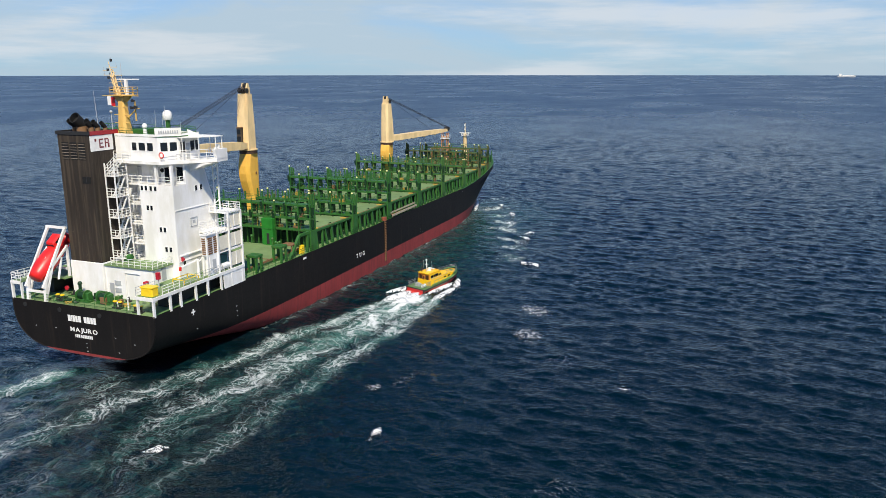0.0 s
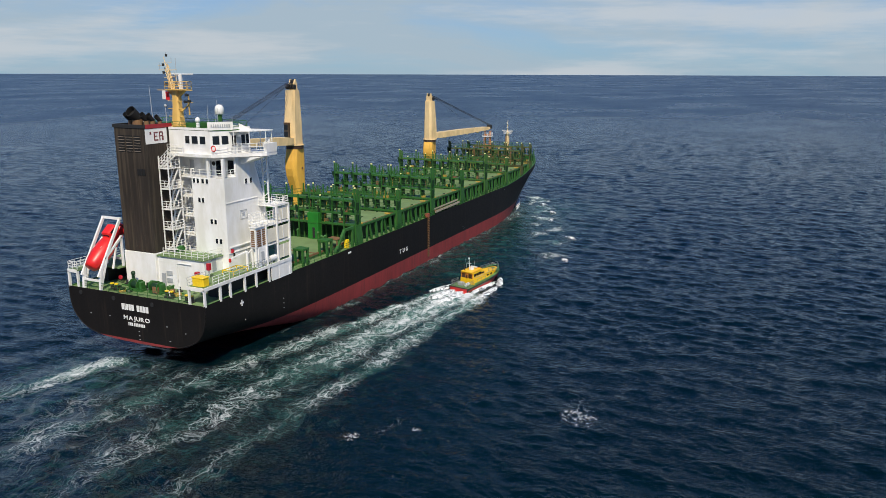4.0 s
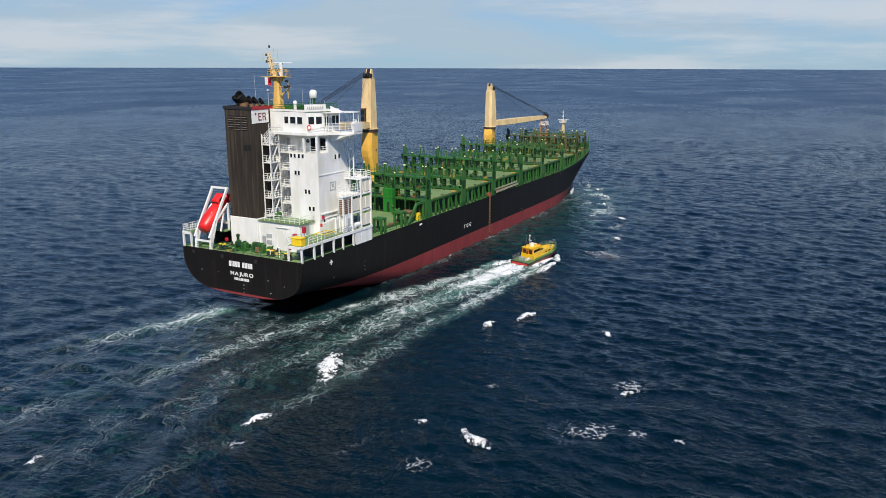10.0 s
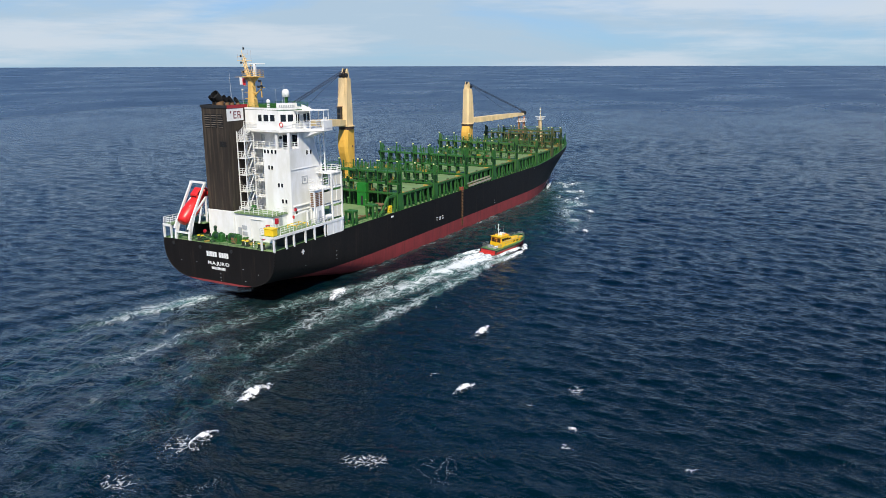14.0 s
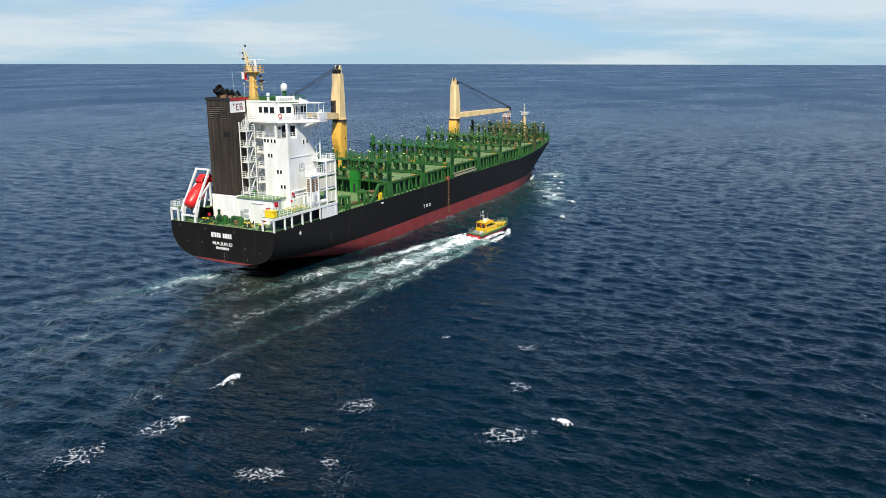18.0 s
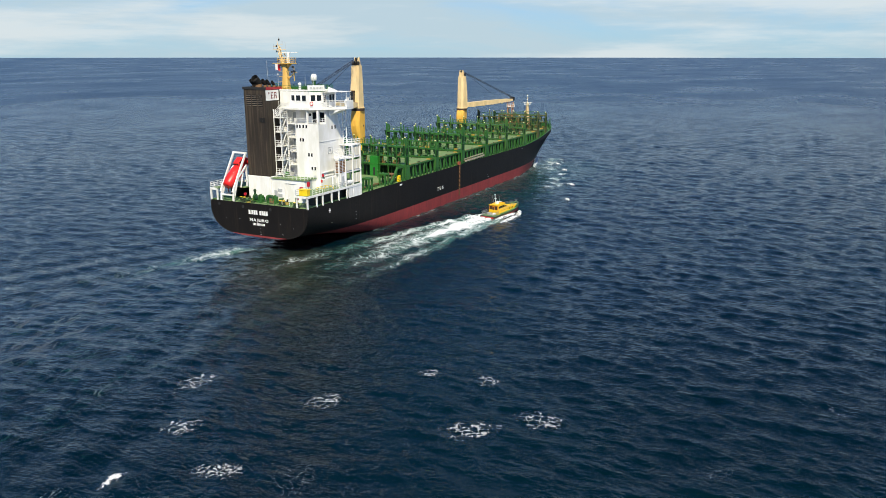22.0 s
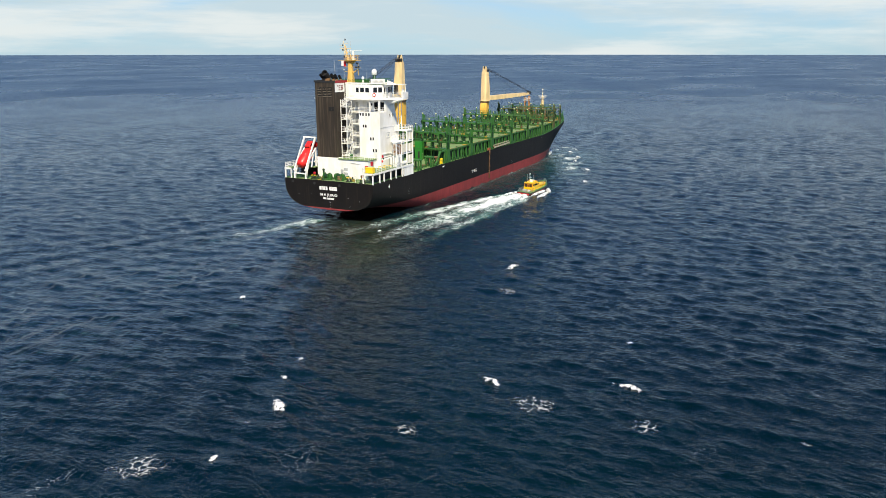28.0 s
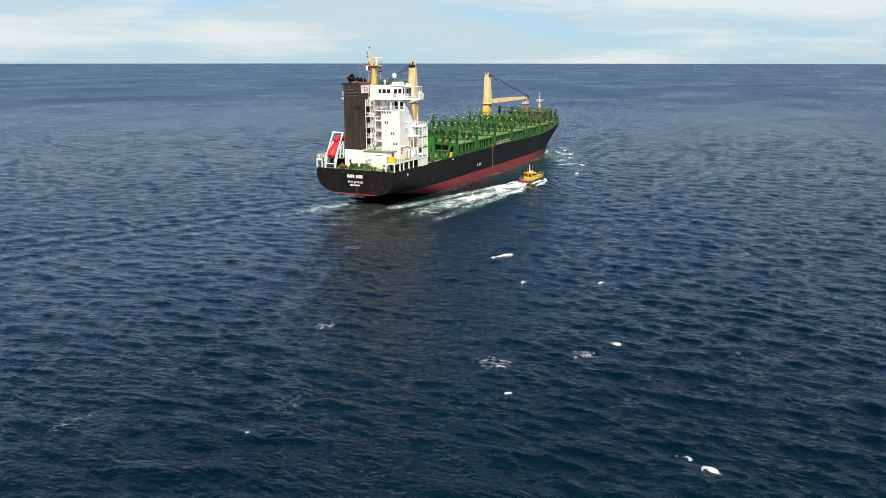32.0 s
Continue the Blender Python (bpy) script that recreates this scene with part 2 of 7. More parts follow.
WHITE = paint("white ship paint", (0.88, 0.87, 0.81), 0.45, dirt=(0.45, 0.33, 0.2), amount=0.20, streak=0.35)
CREAM = paint("cream mast paint", (0.72, 0.45, 0.12), 0.45, amount=0.5)
CRANE = paint("ochre crane paint", (0.78, 0.44, 0.07), 0.45, amount=0.35)
CRANE_PALE = paint("sun-bleached ochre paint", (0.78, 0.58, 0.30), 0.5, amount=0.35)
BLACK = paint("black hull paint", (0.0095, 0.0082, 0.0078), 0.55, spec=0.2, dirt=(0.07, 0.05, 0.036), amount=0.75, streak=0.55, scale=0.35, bump=0.1)
FUNNEL = paint("sooty funnel paint", (0.034, 0.028, 0.023), 0.6, spec=0.2, dirt=(0.17, 0.13, 0.085), amount=1.0, streak=0.45, scale=0.45, run_at=0.45)
RED = paint("antifouling red paint", (0.245, 0.033, 0.033), 0.6, dirt=(0.06, 0.02, 0.02), amount=1.0, streak=0.9, scale=0.4, run_at=0.48)
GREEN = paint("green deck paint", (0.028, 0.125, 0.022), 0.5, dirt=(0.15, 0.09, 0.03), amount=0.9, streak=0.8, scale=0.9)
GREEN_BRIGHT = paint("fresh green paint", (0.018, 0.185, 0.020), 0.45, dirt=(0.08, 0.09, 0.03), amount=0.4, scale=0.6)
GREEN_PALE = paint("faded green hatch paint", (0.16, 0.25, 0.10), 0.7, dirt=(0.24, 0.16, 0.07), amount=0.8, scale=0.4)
GREEN_OLD = paint("rusty olive green paint", (0.045, 0.135, 0.025), 0.6, dirt=(0.17, 0.08, 0.03), amount=1.0, streak=1.0, scale=0.7)
GREEN_RUST = paint("green paint gone to rust", (0.075, 0.085, 0.025), 0.7, dirt=(0.19, 0.085, 0.03), amount=1.0, streak=1.0, scale=0.9)
SMALL_LAMP = plain("yellowed lamp glass", (0.85, 0.82, 0.36), 0.3)
OCHRE = plain("dull ochre paint", (0.45, 0.30, 0.05), 0.6)
# base set extra dark, to put deep shadow among the green gear into colour
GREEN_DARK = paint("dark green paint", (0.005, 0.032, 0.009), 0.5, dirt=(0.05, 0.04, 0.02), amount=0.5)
SLEW = paint("greasy dark rusted steel", (0.055, 0.030, 0.018), 0.6, dirt=(0.12, 0.06, 0.03), amount=0.6)
RUST = paint("rusted steel", (0.20, 0.11, 0.05), 0.75, dirt=(0.10, 0.05, 0.03), amount=0.6)
SLAT = plain("dusty brown slat paint", (0.15, 0.125, 0.095), 0.6)
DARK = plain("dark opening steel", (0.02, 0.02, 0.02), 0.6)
SOOT = plain("sooty exhaust steel", (0.004, 0.004, 0.004), 0.8)
STEEL = plain("grey steel", (0.28, 0.28, 0.28), 0.45, 0.6)
WIRE = plain("dark wire rope", (0.03, 0.03, 0.035), 0.6)
REDPAINT = plain("signal red paint", (0.62, 0.02, 0.02), 0.35)
CRIMSON = plain("dark crimson paint", (0.42, 0.012, 0.028), 0.4)
ORANGE = paint("lifeboat orange red plastic", (0.70, 0.020, 0.018), 0.35, amount=0.15)
YELLOW = plain("yellow paint", (0.85, 0.58, 0.02), 0.4)
WHITE_MARK = plain("white marking paint", (0.78, 0.78, 0.76), 0.5)
GLASS = plain("dark window glass", (0.012, 0.016, 0.02), 0.06)
GREY = paint("pale grey paint", (0.42, 0.44, 0.45), 0.5, amount=0.3)
LAMP = plain("lamp lens", (0.9, 0.9, 0.8), 0.2)


# ---- the sea ----
ship = new("container_ship")
tagged(ship, "black container ship with white deckhouse and empty green decks at sea", "ship")
SEA_HUB = (88.0, -45.0)
WIND = Vector((-0.10, -0.995)).normalized()


def sea_material():
    k = Nodes("sea water")
    m = k.math
    world_pos = k.n("NewGeometry").outputs["Position"]
    own = k.n("TexCoord").outputs["Object"]
    tc = k.t.nodes.new("ShaderNodeTexCoord")
    tc.object = ship
    sep, sep_world = k.n("SeparateXYZ"), k.n("SeparateXYZ")
    k.link(tc.outputs["Object"], sep.inputs[0])
    k.link(world_pos, sep_world.inputs[0])
    x, y = sep.outputs["X"], sep.outputs["Y"]

    def flat_noise(vec, scale, detail=4, rough=0.55, distort=0.0, out="Fac"):
        node = k.n("TexNoise", Scale=scale, Detail=detail, Roughness=rough, Distortion=distort)
        node.noise_dimensions = "2D"
        k.link(vec, node.inputs["Vector"])
        return node.outputs[out]

    def push(vec, scale, far):
        """Bends a pattern by up to far metres."""
        mid, size, add = k.n("VectorMath"), k.n("VectorMath"), k.n("VectorMath")
        mid.operation, size.operation, add.operation = "SUBTRACT", "SCALE", "ADD"
        k.link(flat_noise(vec, scale, 3, 0.6, 0, "Color"), mid.inputs[0])
        mid.inputs[1].default_value = (0.5, 0.5, 0.5)
        k.link(mid.outputs[0], size.inputs[0])
        size.inputs["Scale"].default_value = far * 2
        k.link(vec, add.inputs[0])
        k.link(size.outputs[0], add.inputs[1])
        return add.outputs[0]

    def web(vec, scale, sx, sy, loc):
        """Distance from the threads of a net of foam."""
        node = k.n("TexVoronoi", Scale=scale)
        node.voronoi_dimensions, node.feature = "2D", "DISTANCE_TO_EDGE"
        k.link(k.scaled(vec, sx, sy, 1, loc), node.inputs["Vector"])
        return node.outputs["Distance"]

    def bell(v, width):
        d = m("DIVIDE", v, width)
        return m("EXPONENT", m("MULTIPLY", m("MULTIPLY", d, d), -1.0))

    def fade(v, length):
        return m("EXPONENT", m("DIVIDE", m("MAXIMUM", v, 0.0), -length))

    # bend the outlines of the wakes a little
    wob = m("MULTIPLY", m("SUBTRACT", flat_noise(world_pos, 0.09, 3, 0.6), 0.5), 9.0)
    xw = m("ADD", x, wob)

    # the launch's wake: one lane from the screw, one from each bow, and stirred water between
    u = m("SUBTRACT", 46.2, y)
    ctr = m("MULTIPLY_ADD", u, -0.13, 26.6)
    off = m("SUBTRACT", m("MULTIPLY_ADD", wob, 0.45, x), ctr)
    begin = k.smooth(u, -3.0, 1.0)
    lane_mid = m("MULTIPLY", bell(off, m("MULTIPLY_ADD", u, 0.04, 2.7)), fade(u, 38.0))
    lane_out = m("MULTIPLY", bell(m("SUBTRACT", off, m("MULTIPLY_ADD", u, 0.085, 3.6)), m("MULTIPLY_ADD", u, 0.02, 1.3)), fade(u, 55.0))
    lane_in = m("MULTIPLY", bell(m("ADD", off, m("MULTIPLY_ADD", u, 0.11, 3.4)), m("MULTIPLY_ADD", u, 0.035, 1.2)), fade(u, 60.0))
    wide = m("MULTIPLY", bell(off, m("MINIMUM", m("MULTIPLY_ADD", u, 0.15, 4.6), 13.0)), fade(u, 75.0))
    wide = m("MULTIPLY", wide, k.smooth(u, -2.0, 8.0))

    # water churned astern of the ship: more where her engine was still working hard
    hard = m("MULTIPLY_ADD", k.smooth(sep_world.outputs["Y"], 78.0, 26.0), 0.72, 0.28)
    back = m("MULTIPLY", m("MAXIMUM", m("MULTIPLY", y, -1.0), 0.0), 1 / 60.0)
    d2 = m("DIVIDE", xw, m("MULTIPLY_ADD", back, 7.0, 12.0))
    d4 = m("MULTIPLY", m("MULTIPLY", d2, d2), m("MULTIPLY", d2, d2))
    screw = m("MULTIPLY", m("MULTIPLY", m("EXPONENT", m("MULTIPLY", d4, -1.0)), m("EXPONENT", m("MULTIPLY", back, -1.0))), k.smooth(y, 5.0, -3.0))
    # a breaking ridge off each quarter
    quarter = m("SUBTRACT", m("MULTIPLY_ADD", wob, 0.3, m("MULTIPLY", x, -1.0)), m("MULTIPLY_ADD", back, 17.0, 2.6))
    ridge = m("MULTIPLY", bell(quarter, m("MULTIPLY_ADD", back, 2.4, 2.2)), m("MULTIPLY", k.smooth(y, 1.5, -2.0), m("EXPONENT", m("MULTIPLY", back, -3.6))))
    second = m("MULTIPLY", bell(m("ADD", quarter, m("MULTIPLY_ADD", back, 5.0, 2.5)), m("MULTIPLY_ADD", back, 1.0, 0.7)), m("MULTIPLY", k.smooth(y, -4.0, -12.0), m("EXPONENT", m("MULTIPLY", back, -1.6))))

    # foam along the ship's side, and the arms of the bow wave
    ax = m("ABSOLUTE", x)
    beside = m("MULTIPLY", m("MULTIPLY", k.smooth(m("MULTIPLY_ADD", wob, 0.3, ax), 15.5, 11.6), k.smooth(y, 152.0, 120.0)), k.smooth(y, 2.0, 40.0))
    arm = m("SUBTRACT", m("MULTIPLY_ADD", wob, 0.5, ax), m("MULTIPLY_ADD", m("SUBTRACT", 156.0, y), 0.36, 6.0))
    arm = m("EXPONENT", m("MULTIPLY", m("MULTIPLY", arm, arm), -0.055))
    arm = m("MULTIPLY", m("MULTIPLY", arm, k.smooth(y, 157.0, 148.0)), k.smooth(y, 40.0, 120.0))
    lump = k.smooth(flat_noise(k.scaled(world_pos, 1, 1, 0, (7, 3, 0)), 0.14, 2, 0.5), 0.44, 0.62)
    arm = m("MULTIPLY", arm, lump)

    # how thick the foam lies
    astern = m("MULTIPLY_ADD", m("MULTIPLY", k.smooth(y, 12.0, -22.0), m("SUBTRACT", hard, 1.0)), 0.85, 1.0)
    dense = m("MAXIMUM", m("MULTIPLY", lane_mid, 1.30), m("MAXIMUM", m("MULTIPLY", lane_out, 0.80), m("MULTIPLY", lane_in, 0.85)))
    dense = m("MULTIPLY", dense, m("MULTIPLY_ADD", k.smooth(sep_world.outputs["Y"], 90.0, 140.0), 0.45, 1.05))
    dense = m("MULTIPLY", m("MAXIMUM", dense, m("MULTIPLY", wide, 0.36)), begin)
    dense = m("MAXIMUM", dense, m("MULTIPLY", screw, 0.25))
    dense = m("MULTIPLY", dense, astern)
    dense = m("MAXIMUM", dense, m("MULTIPLY", ridge, 0.92))
    dense = m("MAXIMUM", dense, m("MULTIPLY", second, 0.34))
    dense = m("MAXIMUM", dense, m("MULTIPLY", beside, 0.24))
    dense = m("MAXIMUM", dense, m("MULTIPLY", arm, 0.72))

    # the net of foam: drawn out along the course, torn and folded; it stays in the water
    bent = push(push(world_pos, 0.13, 3.6), 0.6, 0.9)
    blot = flat_noise(k.scaled(bent, 1.0, 0.40, 0, (3, 9, 0)), 0.20, 4, 0.62)
    cloud = flat_noise(k.scaled(bent, 1.0, 0.45, 0, (8, 1, 0)), 0.9, 6, 0.72)
    grain = flat_noise(world_pos, 5.0, 4, 0.7)
    local = m("MULTIPLY", dense, m("MULTIPLY_ADD", k.smooth(blot, 0.28, 0.74), 1.05, 0.38))
    threads = k.smooth(web(bent, 0.36, 1.0, 0.36, (0, 0, 0)), m("MULTIPLY", local, 0.17), 0.0)
    finer = k.smooth(web(bent, 0.95, 1.0, 0.42, (5, 2, 0)), m("MULTIPLY", local, 0.26), 0.0)
    finest = k.smooth(web(push(world_pos, 1.2, 0.5), 2.3, 1.0, 0.55, (1, 7, 0)), m("MULTIPLY", local, 0.40), 0.0)
    net = m("MAXIMUM", threads, m("MAXIMUM", m("MULTIPLY", finer, 0.9), m("MULTIPLY", finest, 0.65)))
    net = m("MULTIPLY", net, m("MULTIPLY", k.smooth(local, 0.02, 0.55), k.smooth(m("MULTIPLY_ADD", cloud, 0.8, m("MULTIPLY", grain, 0.4)), 0.40, 0.72)))
    whole = k.smooth(m("MULTIPLY_ADD", m("SUBTRACT", cloud, 0.5), 1.7, m("MULTIPLY_ADD", m("SUBTRACT", grain, 0.5), 0.5, local)), 0.62, 1.12)
    foam = m("MAXIMUM", m("MULTIPLY", net, 0.80), whole)
    # stray flecks of foam on the open sea
    patch = k.smooth(flat_noise(k.scaled(world_pos, 1, 1, 0, (31, 17, 0)), 0.055, 3, 0.6), 0.68, 0.76)
    stray = m("MULTIPLY", m("MULTIPLY", patch, k.smooth(web(bent, 0.8, 1, 0.8, (2, 2, 0)), 0.05, 0.0)), k.smooth(grain, 0.45, 0.65))
    foam = m("MAXIMUM", foam, m("MULTIPLY", stray, 0.4))
    slick = m("MULTIPLY", bell(m("MULTIPLY_ADD", back, 2.0, xw), m("MULTIPLY_ADD", back, 9.0, 13.0)), m("MULTIPLY", k.smooth(y, 4.0, -8.0), k.smooth(y, -230.0, -40.0)))
    # long thin lines of scum in the smoothed water astern
    lines = k.smooth(flat_noise(k.scaled(push(push(world_pos, 0.05, 5.0), 0.3, 1.2), 1.0, 0.07, 0, (6, 3, 0)), 0.8, 5, 0.7), 0.50, 0.72)
    foam = m("MAXIMUM", foam, m("MULTIPLY", m("MULTIPLY", lines, slick), 0.07))

    # air stirred in turns the water milky green
    deep = k.mix(flat_noise(own, 0.012, 3), (0.0001, 0.0062, 0.0116), (0.0001, 0.0080, 0.0108))
    churn = m("MULTIPLY", k.smooth(m("MULTIPLY_ADD", wob, 1.2, ax), 52.0, 14.0), m("MULTIPLY", k.smooth(y, 172.0, 130.0), k.smooth(y, 15.0, 70.0)))
    milk = k.smooth(m("MULTIPLY_ADD", m("SUBTRACT", cloud, 0.5), 0.9, m("MAXIMUM", dense, m("MAXIMUM", m("MULTIPLY", m("MULTIPLY", wide, astern), 0.48), m("MAXIMUM", m("MULTIPLY", churn, 0.32), m("MULTIPLY", slick, 0.10))))), 0.06, 0.95)
    water = k.mix(milk, deep, (0.048, 0.155, 0.130))
    # an olive-brown trail slants off to starboard from the stern
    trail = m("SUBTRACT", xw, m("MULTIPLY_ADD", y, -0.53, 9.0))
    olive_trail = bell(trail, m("MULTIPLY_ADD", m("MAXIMUM", m("MULTIPLY", y, -1.0), 0.0), 0.10, 7.0))
    olive_trail = m("MULTIPLY", olive_trail, m("MULTIPLY", k.smooth(y, 10.0, -3.0), k.smooth(y, -54.0, -10.0)))
    olive_trail = m("MULTIPLY", olive_trail, m("MULTIPLY", k.smooth(sep_world.outputs["Y"], 34.0, 95.0), m("MULTIPLY_ADD", k.smooth(blot, 0.3, 0.7), 0.5, 0.4)))
    water = k.mix(olive_trail, water, (0.028, 0.036, 0.018))
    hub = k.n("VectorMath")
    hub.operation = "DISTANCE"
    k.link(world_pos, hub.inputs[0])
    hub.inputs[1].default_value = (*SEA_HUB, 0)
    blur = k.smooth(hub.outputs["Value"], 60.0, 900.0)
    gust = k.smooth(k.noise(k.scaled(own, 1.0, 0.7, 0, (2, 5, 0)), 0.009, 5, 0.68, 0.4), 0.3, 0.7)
    # bluer sky reflection on far water, painted into the base colour by distance
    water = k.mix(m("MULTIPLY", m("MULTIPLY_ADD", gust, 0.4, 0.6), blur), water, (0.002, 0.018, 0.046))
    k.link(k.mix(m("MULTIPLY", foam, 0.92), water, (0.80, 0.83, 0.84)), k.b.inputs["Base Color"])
    # far off, the small waves merge into a rougher surface
    rough = m("MULTIPLY_ADD", gust, m("MULTIPLY", blur, 0.12), m("MULTIPLY_ADD", blur, 0.18, 0.07))
    k.put(k.b.inputs["Roughness"], m("MULTIPLY_ADD", foam, 0.6, rough))
    k.b.inputs["IOR"].default_value = 1.34

    # small waves with sharp crests
    turned = k.n("Mapping")
    turned.inputs["Rotation"].default_value = (0, 0, radians(-84.3))
    k.link(push(own, 0.25, 0.8), turned.inputs["Vector"])

    def crests(scale, sx, sy, detail, loc):
        n = flat_noise(k.scaled(turned.outputs["Vector"], sx, sy, 0, loc), scale, detail, 0.6)
        return m("ABSOLUTE", m("SUBTRACT", n, 0.5))

    a = crests(0.55, 1.0, 0.42, 4, (0, 0, 0))
    b = crests(1.15, 1.0, 0.55, 4, (4, 1, 0))
    near = m("MULTIPLY", m("SUBTRACT", 1.0, k.smooth(hub.outputs["Value"], 200.0, 1500.0)), m("MULTIPLY_ADD", slick, -0.5, 1.0))
    h = m("MULTIPLY_ADD", m("MULTIPLY", a, m("MULTIPLY_ADD", near, 0.65, 0.35)), -RIPPLE[0], m("MULTIPLY", m("MULTIPLY", b, near), -RIPPLE[1]))
    # the long waves that spread from the stern
    spread = m("SUBTRACT", m("MULTIPLY_ADD", wob, 0.35, ax), m("MULTIPLY_ADD", m("MULTIPLY", y, -1.0), 0.36, 9.0))
    kel = m("MULTIPLY", m("SINE", m("MULTIPLY", spread, 0.75)), m("EXPONENT", m("MULTIPLY", m("MULTIPLY", spread, spread), -0.005)))
    kel = m("MULTIPLY", kel, m("MULTIPLY", k.smooth(y, 30.0, -5.0), k.smooth(y, -190.0, -40.0)))
    h = m("MULTIPLY_ADD", kel, 0.16, h)
    # short waves running off the port quarter
    side = m("MULTIPLY", k.smooth(x, 4.0, -14.0), k.smooth(y, 70.0, 0.0))
    runs = m("SINE", m("MULTIPLY_ADD", wob, 0.55, m("MULTIPLY_ADD", x, 0.95, m("MULTIPLY", y, -0.55))))
    broken = k.smooth(flat_noise(k.scaled(world_pos, 1, 1, 0, (11, 4, 0)), 0.11, 3, 0.6), 0.35, 0.7)
    h = m("MULTIPLY_ADD", m("MULTIPLY", runs, m("MULTIPLY", side, broken)), 0.05, h)
    # longer waves, far off
    c = crests(0.17, 1.0, 0.45, 3, (3, 8, 0))
    h = m("MULTIPLY_ADD", m("MULTIPLY", c, k.smooth(hub.outputs["Value"], 120.0, 420.0)), -0.95, h)
    k.bump(h, 1.0, 1.0)
    return k.m


RIPPLE = (0.40, 0.24)         # heights of the small waves, metres
SEA = sea_material()


def wave_list():
    rng = np.random.default_rng(4)
    out = []
    for i in range(90):
        lam = 0.8 * 11.0 ** rng.random()
        turn = rng.normal(0, 0.50)
        dx = WIND.x * math.cos(turn) - WIND.y * math.sin(turn)
        dy = WIND.x * math.sin(turn) + WIND.y * math.cos(turn)
        amp = 0.0042 * lam * min(1.0, 3.8 / lam)
        out.append((lam, dx, dy, amp, rng.random() * 6.28))
    return out


WAVES = wave_list()


def sea_height(px, py, cell=0.3):
    """Height of the water at places of the sea's own space; waves too short for the cell are left out."""
    z = 0.0
    for lam, dx, dy, amp, start in WAVES:
        ph = 2 * np.pi * (px * dx + py * dy) / lam + start
        keep = np.clip((lam / cell - 1.5) / 2.0, 0, 1)
        z = z + amp * keep * (1.3 * np.exp(np.sin(ph) - 0.5) - 1.0)
    return z


def make_sea():
    fine = np.radians(np.arange(-42, 92, 0.16))
    rest = np.radians(np.arange(92, 318, 3.0))
    ang = np.concatenate([fine, rest])
    dep = np.radians(np.concatenate([[80, 65, 52], np.arange(42, 20, -0.09), np.arange(20, 6, -0.025), np.arange(6, 0.43, -0.018)]))
    rad = 37.0 / np.tan(dep)
    nr, na = len(rad), len(ang)
    px = SEA_HUB[0] - rad[:, None] * np.sin(ang)[None]
    py = SEA_HUB[1] + rad[:, None] * np.cos(ang)[None]
    cell = np.maximum(np.gradient(rad), rad * radians(0.16))[:, None] * np.ones(na)[None]
    cell[:, len(fine):] = np.maximum(cell[:, len(fine):], (rad * radians(3.0))[:, None])
    z = sea_height(px, py, cell)
    # the far water closes up to the true horizon
    far = np.clip((rad - 1500) / 3450, 0, None)[:, None]
    z += 20.0 * far ** 2
    co = np.stack([px, py, z], -1).reshape(-1, 3)
    i, j = np.meshgrid(np.arange(nr - 1), np.arange(na), indexing="ij")
    j2 = (j + 1) % na
    quads = np.stack([i * na + j, (i + 1) * na + j, (i + 1) * na + j2, i * na + j2], -1).reshape(-1, 4)
    # the hub closes with one fan
    hub = len(co)
    co = np.concatenate([co, [[*SEA_HUB, 0.0]]])
    ring = np.arange(na)
    tris = np.stack([np.full(na, hub), ring, (ring + 1) % na], -1)
    loops = np.concatenate([quads.ravel(), tris.ravel()]).astype(np.int32)
    starts = np.concatenate([np.arange(len(quads)) * 4, len(quads) * 4 + np.arange(na) * 3]).astype(np.int32)
    me = bpy.data.meshes.new("sea")
    me.vertices.add(len(co))
    me.vertices.foreach_set("co", co.ravel().astype(np.float32))
    me.loops.add(len(loops))
    me.loops.foreach_set("vertex_index", loops)
    me.polygons.add(len(starts))
    me.polygons.foreach_set("loop_start", starts)
    me.polygons.foreach_set("use_smooth", np.ones(len(starts), dtype=bool))
    me.update(calc_edges=True)
    me.validate()
    me.materials.append(SEA)
    return tagged(new("water", me), "dark blue open sea with small wind waves and foam streaks", "sea", kind="structure")


sea = make_sea()


# ---- the ship: hull ----
HALF = 11.6
BOOT = 2.65           # top of the red underwater paint
BOW_FROM = 100.0


def deck_z(y):
    return 8.9 + (1.7 * ((y - 112) / 48) ** 2 if y > 112 else 0.0)


def stem_y(z):
    return 150.5 + 9.5 * max(0.0, z / 10.6) ** 1.1


